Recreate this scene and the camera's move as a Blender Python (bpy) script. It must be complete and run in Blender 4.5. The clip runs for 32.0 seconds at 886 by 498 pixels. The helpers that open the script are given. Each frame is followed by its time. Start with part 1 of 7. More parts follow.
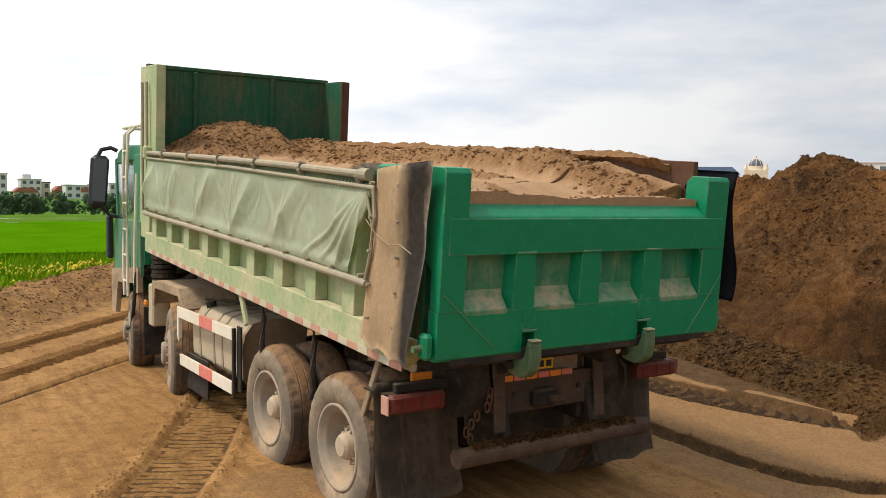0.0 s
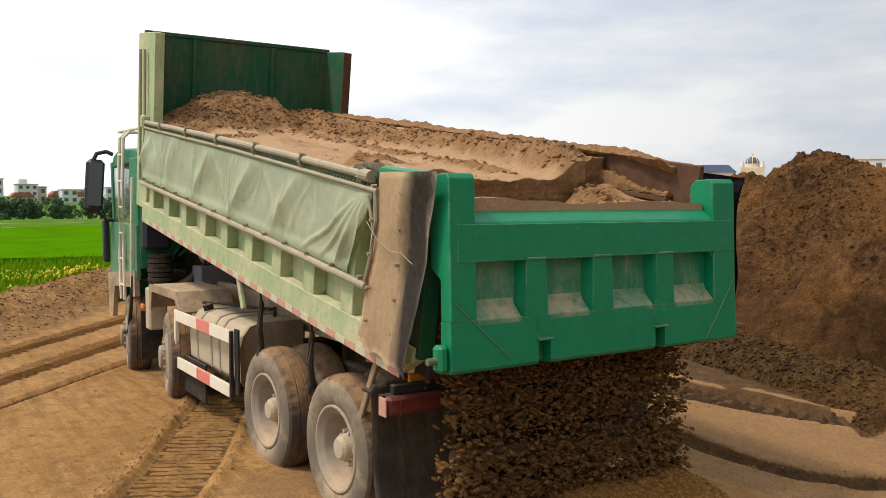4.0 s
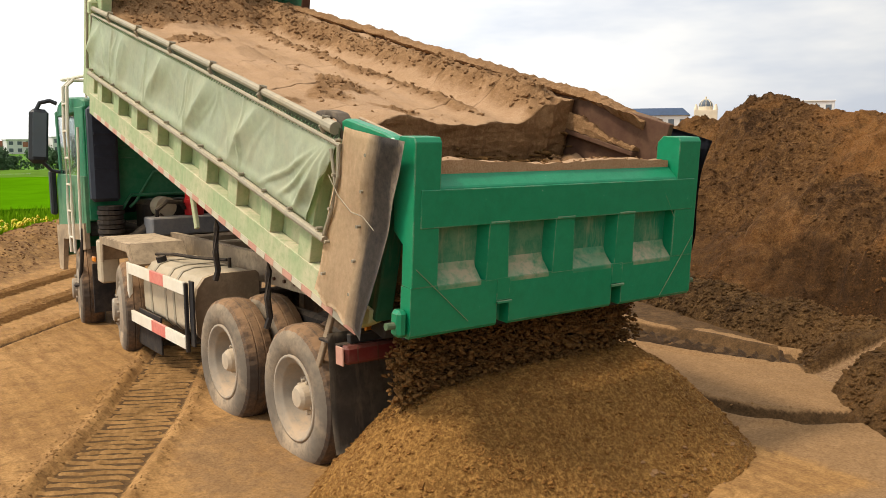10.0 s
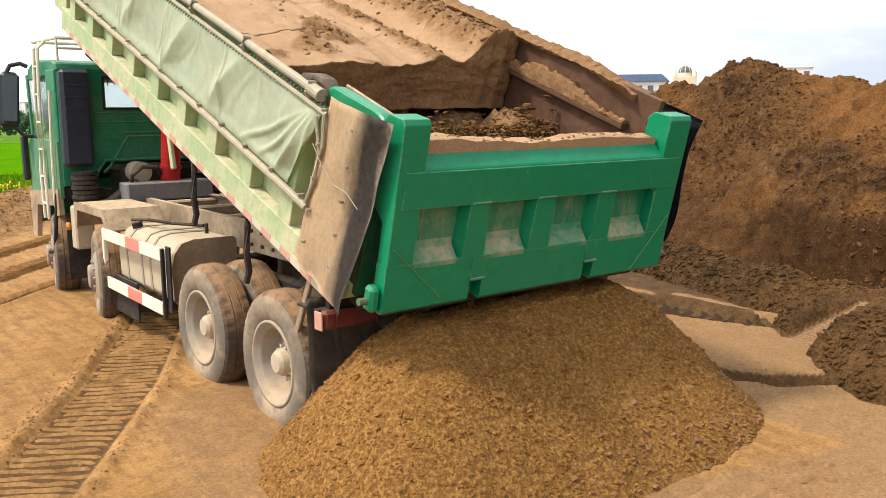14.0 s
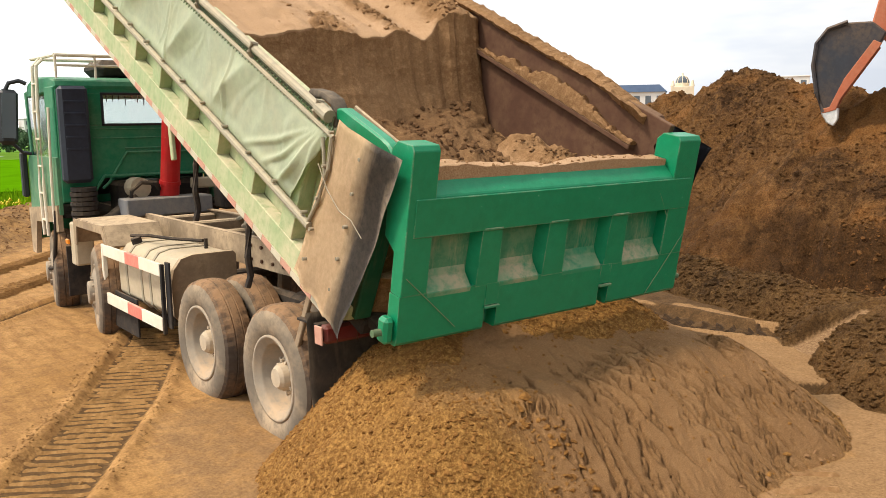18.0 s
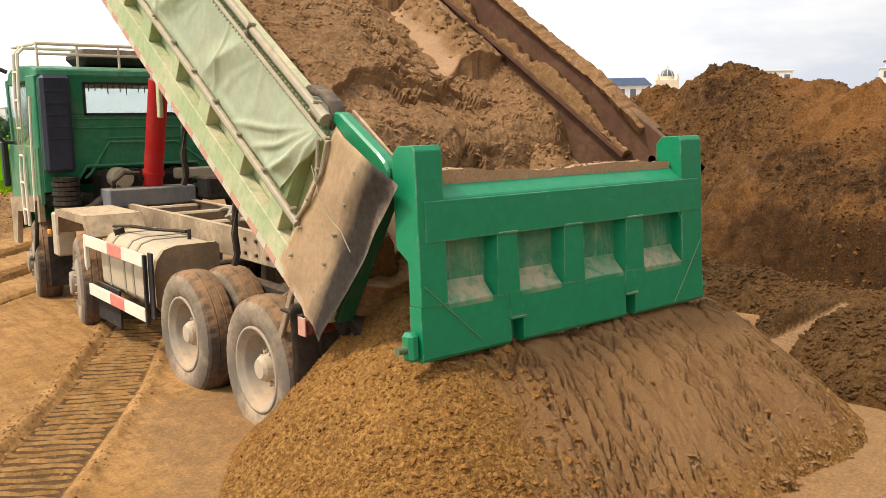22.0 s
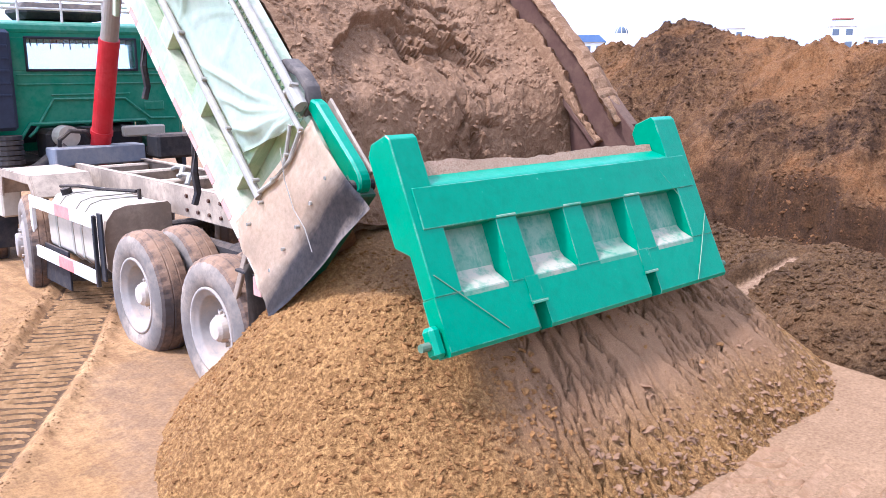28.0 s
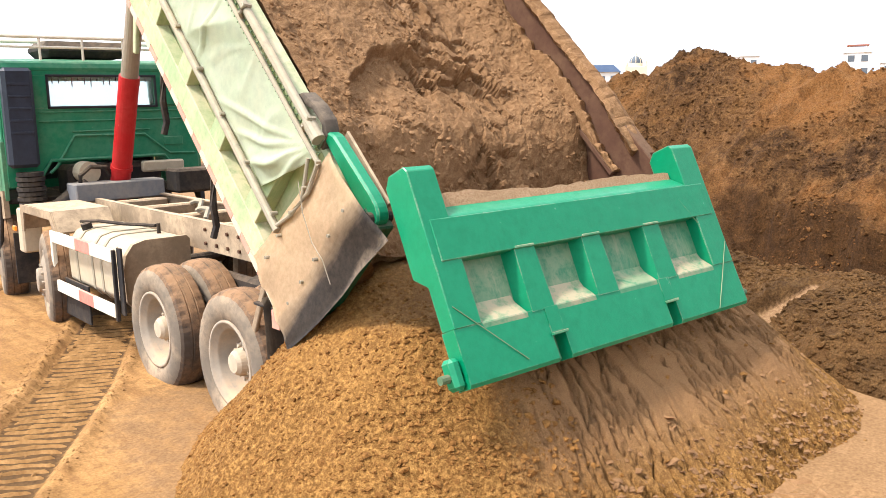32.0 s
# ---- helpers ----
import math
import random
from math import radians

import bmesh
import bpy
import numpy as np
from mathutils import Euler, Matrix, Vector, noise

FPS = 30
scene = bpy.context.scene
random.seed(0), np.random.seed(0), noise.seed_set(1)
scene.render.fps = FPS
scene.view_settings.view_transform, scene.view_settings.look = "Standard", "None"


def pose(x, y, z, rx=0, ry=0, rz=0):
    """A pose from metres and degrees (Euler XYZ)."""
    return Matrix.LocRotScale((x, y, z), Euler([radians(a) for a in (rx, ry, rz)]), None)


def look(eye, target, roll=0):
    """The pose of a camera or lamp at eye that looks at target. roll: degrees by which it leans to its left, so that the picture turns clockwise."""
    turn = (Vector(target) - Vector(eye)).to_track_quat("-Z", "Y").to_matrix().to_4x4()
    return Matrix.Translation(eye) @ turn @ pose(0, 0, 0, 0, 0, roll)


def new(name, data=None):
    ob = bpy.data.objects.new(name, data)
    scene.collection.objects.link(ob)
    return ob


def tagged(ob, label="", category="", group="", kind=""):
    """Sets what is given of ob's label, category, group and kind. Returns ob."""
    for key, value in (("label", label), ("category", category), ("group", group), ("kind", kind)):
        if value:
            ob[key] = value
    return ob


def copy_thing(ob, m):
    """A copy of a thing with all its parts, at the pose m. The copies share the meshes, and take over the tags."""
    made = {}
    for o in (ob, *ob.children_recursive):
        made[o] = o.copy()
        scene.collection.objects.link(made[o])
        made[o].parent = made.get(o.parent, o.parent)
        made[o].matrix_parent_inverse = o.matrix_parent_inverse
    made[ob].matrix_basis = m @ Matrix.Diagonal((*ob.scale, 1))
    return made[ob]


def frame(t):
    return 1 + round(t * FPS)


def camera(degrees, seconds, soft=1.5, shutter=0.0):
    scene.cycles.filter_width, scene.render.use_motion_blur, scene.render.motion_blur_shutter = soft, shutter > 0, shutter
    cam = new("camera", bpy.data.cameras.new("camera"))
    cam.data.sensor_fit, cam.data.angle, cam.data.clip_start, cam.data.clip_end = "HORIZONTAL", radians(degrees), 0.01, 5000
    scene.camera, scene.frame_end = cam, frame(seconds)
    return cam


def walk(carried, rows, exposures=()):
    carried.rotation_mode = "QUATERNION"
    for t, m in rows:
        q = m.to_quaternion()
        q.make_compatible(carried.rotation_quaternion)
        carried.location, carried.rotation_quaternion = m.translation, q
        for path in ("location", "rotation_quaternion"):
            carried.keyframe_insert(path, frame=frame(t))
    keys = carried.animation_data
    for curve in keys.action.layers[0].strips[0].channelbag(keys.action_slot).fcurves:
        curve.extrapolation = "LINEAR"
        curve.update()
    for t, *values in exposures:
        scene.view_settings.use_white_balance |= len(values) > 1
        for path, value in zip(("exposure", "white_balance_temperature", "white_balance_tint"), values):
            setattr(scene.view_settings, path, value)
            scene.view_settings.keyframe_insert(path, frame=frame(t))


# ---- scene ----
cam = camera(54.7, 32.0, 0.6)
PATH = [
    (0, (-3.987, -5.596, 2.376), (-2.888, -3.929, 2.253), 0.9),
    (0.5, (-3.984, -5.593, 2.374), (-2.891, -3.923, 2.253), 1.0),
    (1, (-3.976, -5.593, 2.373), (-2.886, -3.92, 2.253), 0.9),
    (1.5, (-3.975, -5.588, 2.372), (-2.883, -3.917, 2.248), 0.7),
    (2, (-3.975, -5.594, 2.373), (-2.881, -3.924, 2.247), 0.5),
    (2.5, (-3.972, -5.587, 2.37), (-2.876, -3.919, 2.25), 0.4),
    (3, (-3.974, -5.588, 2.373), (-2.876, -3.92, 2.256), 0.4),
    (3.5, (-3.977, -5.593, 2.374), (-2.878, -3.926, 2.259), 0.4),
    (5.5, (-3.967, -5.595, 2.369), (-2.835, -3.956, 2.191), 0.1),
    (6, (-3.971, -5.589, 2.376), (-2.831, -3.956, 2.185), 0.2),
    (6.5, (-3.968, -5.586, 2.368), (-2.828, -3.955, 2.176), -0.1),
    (7, (-3.971, -5.59, 2.37), (-2.831, -3.957, 2.186), -0.3),
    (7.5, (-3.967, -5.596, 2.373), (-2.826, -3.964, 2.193), -0.3),
    (8, (-3.975, -5.607, 2.38), (-2.833, -3.974, 2.208), -0.2),
    (8.5, (-3.972, -5.601, 2.374), (-2.828, -3.97, 2.205), -0.2),
    (9, (-3.959, -5.596, 2.373), (-2.811, -3.969, 2.184), -0.4),
    (9.5, (-3.948, -5.576, 2.366), (-2.788, -3.962, 2.148), -0.4),
    (10, (-3.956, -5.598, 2.385), (-2.778, -4.0, 2.139), -0.3),
    (10.5, (-3.95, -5.587, 2.377), (-2.758, -4.002, 2.12), -0.3),
    (11, (-3.949, -5.587, 2.373), (-2.751, -4.008, 2.107), -0.4),
    (11.5, (-3.939, -5.578, 2.369), (-2.742, -4.001, 2.091), -0.4),
    (12, (-3.94, -5.582, 2.371), (-2.741, -4.009, 2.078), -0.6),
    (12.5, (-3.939, -5.579, 2.372), (-2.734, -4.013, 2.064), -0.4),
    (13, (-3.94, -5.581, 2.373), (-2.732, -4.019, 2.052), -0.1),
    (13.5, (-3.937, -5.578, 2.371), (-2.727, -4.02, 2.044), -0.1),
    (14, (-3.939, -5.58, 2.367), (-2.73, -4.02, 2.044), -0.2),
    (14.5, (-3.938, -5.583, 2.368), (-2.728, -4.021, 2.052), -0.4),
    (15, (-3.938, -5.582, 2.376), (-2.727, -4.019, 2.07), -0.5),
    (15.5, (-3.947, -5.582, 2.377), (-2.736, -4.018, 2.082), -0.5),
    (17.5, (-3.93, -5.582, 2.369), (-2.722, -4.014, 2.08), -0.8),
    (18, (-3.932, -5.573, 2.37), (-2.72, -4.01, 2.075), -0.8),
    (18.5, (-3.94, -5.565, 2.367), (-2.727, -4.002, 2.074), -0.7),
    (19, (-3.946, -5.569, 2.372), (-2.735, -4.002, 2.091), -0.6),
    (19.5, (-3.942, -5.592, 2.381), (-2.737, -4.02, 2.112), -0.5),
    (20, (-3.941, -5.586, 2.378), (-2.74, -4.01, 2.111), -0.6),
    (20.5, (-3.938, -5.586, 2.377), (-2.733, -4.013, 2.106), -0.6),
    (21, (-3.939, -5.584, 2.375), (-2.724, -4.02, 2.094), -0.7),
    (21.5, (-3.937, -5.59, 2.375), (-2.713, -4.036, 2.079), -0.6),
    (22, (-3.935, -5.589, 2.372), (-2.697, -4.05, 2.058), -0.4),
    (22.5, (-3.937, -5.583, 2.369), (-2.687, -4.056, 2.039), -0.3),
    (23, (-3.933, -5.591, 2.374), (-2.668, -4.083, 2.025), -0.3),
    (23.5, (-3.928, -5.586, 2.369), (-2.646, -4.097, 1.995), -0.3),
    (24, (-3.925, -5.586, 2.366), (-2.632, -4.114, 1.966), -0.1),
    (24.5, (-3.915, -5.57, 2.367), (-2.623, -4.103, 1.947), 0.0),
    (26.5, (-3.916, -5.571, 2.374), (-2.615, -4.115, 1.941), -0.2),
    (27, (-3.914, -5.561, 2.365), (-2.61, -4.106, 1.939), -0.3),
    (27.5, (-3.917, -5.572, 2.372), (-2.613, -4.116, 1.95), -0.2),
    (28, (-3.926, -5.571, 2.367), (-2.621, -4.111, 1.957), -0.3),
    (28.5, (-3.929, -5.576, 2.371), (-2.626, -4.113, 1.971), -0.4),
    (29, (-3.928, -5.57, 2.372), (-2.627, -4.103, 1.98), -0.4),
    (29.5, (-3.928, -5.57, 2.366), (-2.629, -4.097, 1.985), -0.6),
    (30, (-3.922, -5.556, 2.37), (-2.628, -4.077, 2.0), -0.8),
    (30.5, (-3.919, -5.575, 2.371), (-2.631, -4.089, 2.006), -1.0),
    (31, (-3.925, -5.578, 2.369), (-2.639, -4.088, 2.013), -1.1),
    (31.5, (-3.928, -5.572, 2.373), (-2.643, -4.079, 2.029), -1.1),
    (32, (-3.92, -5.554, 2.367), (-2.636, -4.059, 2.028), -1.1),
]
EXPOSURES = [(0, -0.24, 6600, 10), (8, -0.25, 6650, 10), (9.2, -0.16, 6750, 10), (10.0, -0.02, 6800, 10), (11.5, -0.06, 6750, 10), (12.4, 0.06, 6600, 10), (13.2, 0.40, 6450, 10), (19, 0.25, 6850, 10), (22, 0.24, 6900, 11), (24.3, 0.36, 6900, 11), (25.5, 1.02, 4800, 25), (28.3, 1.10, 4700, 25), (29.0, 0.84, 4850, 22), (30, 0.86, 5750, 15), (32, 0.92, 6150, 13)]
walk(cam, [(t, look(eye, target, roll)) for t, eye, target, roll in PATH], EXPOSURES)

# ---------------------------------------------------------------- light
SUN_AZ, SUN_EL = radians(290), radians(57)
world = bpy.data.worlds.new("world")
scene.world = world
world.use_nodes = True


def build_world():
    nt = world.node_tree
    nt.nodes.clear()
    out = nt.nodes.new("ShaderNodeOutputWorld")
    bg = nt.nodes.new("ShaderNodeBackground")
    sky = nt.nodes.new("ShaderNodeTexSky")
    sky.sky_type, sky.sun_disc = "NISHITA", False
    sky.sun_elevation, sky.sun_rotation = SUN_EL, SUN_AZ
    sky.dust_density, sky.ozone_density = 3.0, 1.0
    co = nt.nodes.new("ShaderNodeTexCoord")
    mp = nt.nodes.new("ShaderNodeMapping")
    mp.inputs["Scale"].default_value = (1.6, 1.6, 6.5)
    mp.inputs["Location"].default_value = (0.4, 0.7, 0.1)
    n1 = nt.nodes.new("ShaderNodeTexNoise")
    n1.inputs["Scale"].default_value, n1.inputs["Detail"].default_value, n1.inputs["Roughness"].default_value = 1.5, 5, 0.55
    r1 = nt.nodes.new("ShaderNodeValToRGB")
    r1.color_ramp.elements[0].position, r1.color_ramp.elements[0].color = 0.36, (6.3, 6.9, 8.0, 1)
    r1.color_ramp.elements[1].position, r1.color_ramp.elements[1].color = 0.56, (9.3, 9.4, 9.5, 1)
    mix = nt.nodes.new("ShaderNodeMixRGB")
    mix.inputs["Fac"].default_value = 0.88
    ln = nt.links.new
    ln(co.outputs["Generated"], mp.inputs["Vector"])
    ln(mp.outputs["Vector"], n1.inputs["Vector"])
    ln(n1.outputs["Fac"], r1.inputs["Fac"])
    ln(sky.outputs["Color"], mix.inputs["Color1"])
    ln(r1.outputs["Color"], mix.inputs["Color2"])
    # the deck is brighter overhead and glows on the side where the sun stands behind it
    sz = nt.nodes.new("ShaderNodeSeparateXYZ")
    ln(co.outputs["Generated"], sz.inputs[0])
    up = nt.nodes.new("ShaderNodeMapRange")
    up.inputs["From Min"].default_value, up.inputs["From Max"].default_value = 0.25, 0.9
    up.inputs["To Min"].default_value, up.inputs["To Max"].default_value = 1.08, 1.35
    ln(sz.outputs["Z"], up.inputs["Value"])
    side = nt.nodes.new("ShaderNodeVectorMath")
    side.operation = "DOT_PRODUCT"
    side.inputs[1].default_value = (-0.75, 0.66, 0.0)
    ln(co.outputs["Generated"], side.inputs[0])
    glow = nt.nodes.new("ShaderNodeMapRange")
    glow.inputs["From Min"].default_value, glow.inputs["From Max"].default_value = -1.0, 1.0
    glow.inputs["To Min"].default_value, glow.inputs["To Max"].default_value = 0.46, 1.66
    ln(side.outputs["Value"], glow.inputs["Value"])
    both = nt.nodes.new("ShaderNodeMath")
    both.operation = "MULTIPLY"
    ln(up.outputs["Result"], both.inputs[0])
    ln(glow.outputs["Result"], both.inputs[1])
    gain = nt.nodes.new("ShaderNodeVectorMath")
    gain.operation = "SCALE"
    ln(mix.outputs["Color"], gain.inputs[0])
    ln(both.outputs[0], gain.inputs["Scale"])
    ln(gain.outputs["Vector"], bg.inputs["Color"])
    bg.inputs["Strength"].default_value = 0.114
    ln(bg.outputs["Background"], out.inputs["Surface"])


build_world()
sun = new("sun", bpy.data.lights.new("sun", "SUN"))
sun.data.energy, sun.data.angle, sun.data.color = 3.15, radians(7), (1.0, 0.90, 0.76)
sun.matrix_world = look((0, 0, 30), (30 * math.cos(SUN_EL) * 0.94, -30 * math.cos(SUN_EL) * 0.342, 30 - 30 * math.sin(SUN_EL)))


# ---------------------------------------------------------------- materials
def material(name):
    m = bpy.data.materials.new(name)
    m.use_nodes = True
    nt = m.node_tree
    return m, nt, nt.nodes["Principled BSDF"], nt.nodes.new, nt.links.new


def rgba(c):
    return (*c, 1)


def noise_node(nt, scale, detail=5, rough=0.6, vec=None, w=0.0):
    co = vec
    if co is None:
        co = nt.nodes.new("ShaderNodeTexCoord").outputs["Object"]
    n = nt.nodes.new("ShaderNodeTexNoise")
    n.inputs["Scale"].default_value, n.inputs["Detail"].default_value, n.inputs["Roughness"].default_value = scale, detail, rough
    n.inputs["Distortion"].default_value = w
    nt.links.new(co, n.inputs["Vector"])
    return n


def ramp(nt, src, a, b, ca=(0, 0, 0), cb=(1, 1, 1)):
    r = nt.nodes.new("ShaderNodeValToRGB")
    r.color_ramp.elements[0].position, r.color_ramp.elements[0].color = a, rgba(ca)
    r.color_ramp.elements[1].position, r.color_ramp.elements[1].color = b, rgba(cb)
    nt.links.new(src, r.inputs["Fac"])
    return r.outputs["Color"]


def mixc(nt, fac, a, b, blend="MIX"):
    m = nt.nodes.new("ShaderNodeMixRGB")
    m.blend_type = blend
    for i, v in enumerate((fac, a, b)):
        if isinstance(v, bpy.types.NodeSocket):
            nt.links.new(v, m.inputs[i])
        else:
            m.inputs[i].default_value = v if i == 0 else rgba(v)
    return m.outputs["Color"]


def maths(nt, op, a, b):
    m = nt.nodes.new("ShaderNodeMath")
    m.operation = op
    for i, v in enumerate((a, b)):
        if isinstance(v, bpy.types.NodeSocket):
            nt.links.new(v, m.inputs[i])
        else:
            m.inputs[i].default_value = v
    return m.outputs[0]


def bump(nt, bsdf, height, strength, dist):
    b = nt.nodes.new("ShaderNodeBump")
    b.inputs["Strength"].default_value, b.inputs["Distance"].default_value = strength, dist
    nt.links.new(height, b.inputs["Height"])
    nt.links.new(b.outputs["Normal"], bsdf.inputs["Normal"])


def soil(name, dark, mid, light, big=0.7, grain=28.0, relief=0.03, rough=0.95, cracks=0.0, fine=150.0, patch=None):
    """Earth: three tones at two scales, lumps and grains."""
    m, nt, bs, nn, ln = material(name)
    a = noise_node(nt, big, 6, 0.65)
    b = noise_node(nt, grain, 6, 0.7)
    c = noise_node(nt, fine, 3, 0.7)
    col = ramp(nt, a.outputs["Fac"], 0.35, 0.68, dark, mid)
    col = mixc(nt, ramp(nt, b.outputs["Fac"], 0.42, 0.72), col, light)
    col = mixc(nt, 0.35, col, ramp(nt, c.outputs["Fac"], 0.3, 0.7, tuple(v * 0.6 for v in dark), light), "SOFT_LIGHT")
    if patch:
        p = noise_node(nt, 0.42, 5, 0.6, w=0.4)
        col = mixc(nt, maths(nt, "MULTIPLY", ramp(nt, p.outputs["Fac"], 0.47, 0.60), 0.55), col, patch)
        q = noise_node(nt, 0.9, 5, 0.65, w=0.3)
        col = mixc(nt, maths(nt, "MULTIPLY", ramp(nt, q.outputs["Fac"], 0.54, 0.66), 0.6), col, dark)
    ln(col, bs.inputs["Base Color"])
    h = maths(nt, "ADD", maths(nt, "MULTIPLY", b.outputs["Fac"], 0.8), maths(nt, "MULTIPLY", c.outputs["Fac"], 0.3))
    if cracks:
        v = nn("ShaderNodeTexVoronoi")
        v.feature = "DISTANCE_TO_EDGE"
        v.inputs["Scale"].default_value = cracks
        wob = noise_node(nt, 3.0, 4, 0.6)
        add = nn("ShaderNodeVectorMath")
        add.operation = "ADD"
        ln(nn("ShaderNodeTexCoord").outputs["Object"], add.inputs[0])
        ln(wob.outputs["Color"], add.inputs[1])
        ln(add.outputs[0], v.inputs["Vector"])
        e = ramp(nt, v.outputs["Distance"], 0.0, 0.05)
        keep = ramp(nt, noise_node(nt, 1.6, 3).outputs["Fac"], 0.45, 0.6)
        line = mixc(nt, keep, (1, 1, 1), e)
        h = maths(nt, "ADD", h, maths(nt, "MULTIPLY", line, 1.2))
    bump(nt, bs, h, 0.9, relief)
    bs.inputs["Roughness"].default_value = rough
    bs.inputs["Specular IOR Level"].default_value = 0.15
    return m


def dumped_soil(name, dark, mid, light, ochre):
    """Dumped soil: dark clods, dry light crests and ochre slides at three scales; the soil layer tells the cuts, damp
    and darkened for their shade.
    """
    m, nt, bs, nn, ln = material(name)
    at = nn("ShaderNodeVertexColor")
    at.layer_name = "soil"
    sep = nn("ShaderNodeSeparateColor")
    ln(at.outputs["Color"], sep.inputs[0])
    a = noise_node(nt, 0.75, 7, 0.65, w=0.3)
    b = noise_node(nt, 7.0, 7, 0.72)
    c = noise_node(nt, 38.0, 5, 0.75)
    col = ramp(nt, a.outputs["Fac"], 0.36, 0.62, dark, mid)
    col = mixc(nt, ramp(nt, noise_node(nt, 0.5, 6, 0.62, w=0.5).outputs["Fac"], 0.50, 0.62), col, ochre)
    col = mixc(nt, maths(nt, "MULTIPLY", ramp(nt, b.outputs["Fac"], 0.46, 0.66), 0.75), col, light)
    col = mixc(nt, maths(nt, "MULTIPLY", ramp(nt, noise_node(nt, 2.4, 6, 0.7).outputs["Fac"], 0.53, 0.64), 0.4), col, dark)
    wet_dark = mixc(nt, ramp(nt, b.outputs["Fac"], 0.4, 0.7), dark, tuple(v * 0.7 for v in mid))
    col = mixc(nt, sep.outputs["Red"], col, wet_dark)
    col = mixc(nt, sep.outputs["Green"], col, (0.34, 0.21, 0.11))
    col = mixc(nt, 0.7, col, ramp(nt, c.outputs["Fac"], 0.32, 0.68, (0.08, 0.07, 0.06), (0.92, 0.88, 0.84)), "SOFT_LIGHT")
    ln(col, bs.inputs["Base Color"])
    bs.inputs["Roughness"].default_value, bs.inputs["Specular IOR Level"].default_value = 0.95, 0.12
    bump(nt, bs, maths(nt, "ADD", maths(nt, "MULTIPLY", b.outputs["Fac"], 0.9), maths(nt, "MULTIPLY", c.outputs["Fac"], 0.35)), 1.0, 0.10)
    return m


def load_material():
    """Sand of the load: damp brown where cut or loose, a pale dry skin where the soil layer says so."""
    m, nt, bs, nn, ln = material("load_sand")
    at = nn("ShaderNodeVertexColor")
    at.layer_name = "soil"
    sep = nn("ShaderNodeSeparateColor")
    ln(at.outputs["Color"], sep.inputs[0])
    a = noise_node(nt, 1.3, 6, 0.65)
    b = noise_node(nt, 26.0, 6, 0.72)
    c = noise_node(nt, 120.0, 3, 0.7)
    damp = ramp(nt, a.outputs["Fac"], 0.34, 0.66, (0.185, 0.102, 0.047), (0.270, 0.158, 0.078))
    damp = mixc(nt, maths(nt, "MULTIPLY", ramp(nt, b.outputs["Fac"], 0.48, 0.70), 0.7), damp, (0.37, 0.23, 0.12))
    dry = ramp(nt, a.outputs["Fac"], 0.34, 0.66, (0.335, 0.212, 0.118), (0.42, 0.275, 0.165))
    edge = maths(nt, "ADD", maths(nt, "MULTIPLY", noise_node(nt, 5.0, 6, 0.7).outputs["Fac"], 0.8), -0.4)
    col = mixc(nt, ramp(nt, maths(nt, "ADD", sep.outputs["Red"], edge), 0.35, 0.65), damp, dry)
    col = mixc(nt, sep.outputs["Green"], col, ramp(nt, b.outputs["Fac"], 0.40, 0.70, (0.105, 0.058, 0.027), (0.20, 0.115, 0.055)))
    col = mixc(nt, 0.5, col, ramp(nt, c.outputs["Fac"], 0.3, 0.7, (0.12, 0.1, 0.08), (0.88, 0.84, 0.8)), "SOFT_LIGHT")
    ln(col, bs.inputs["Base Color"])
    bs.inputs["Roughness"].default_value, bs.inputs["Specular IOR Level"].default_value = 0.95, 0.12
    bump(nt, bs, maths(nt, "ADD", maths(nt, "MULTIPLY", b.outputs["Fac"], 0.8), maths(nt, "MULTIPLY", c.outputs["Fac"], 0.3)), 0.9, 0.018)
    return m


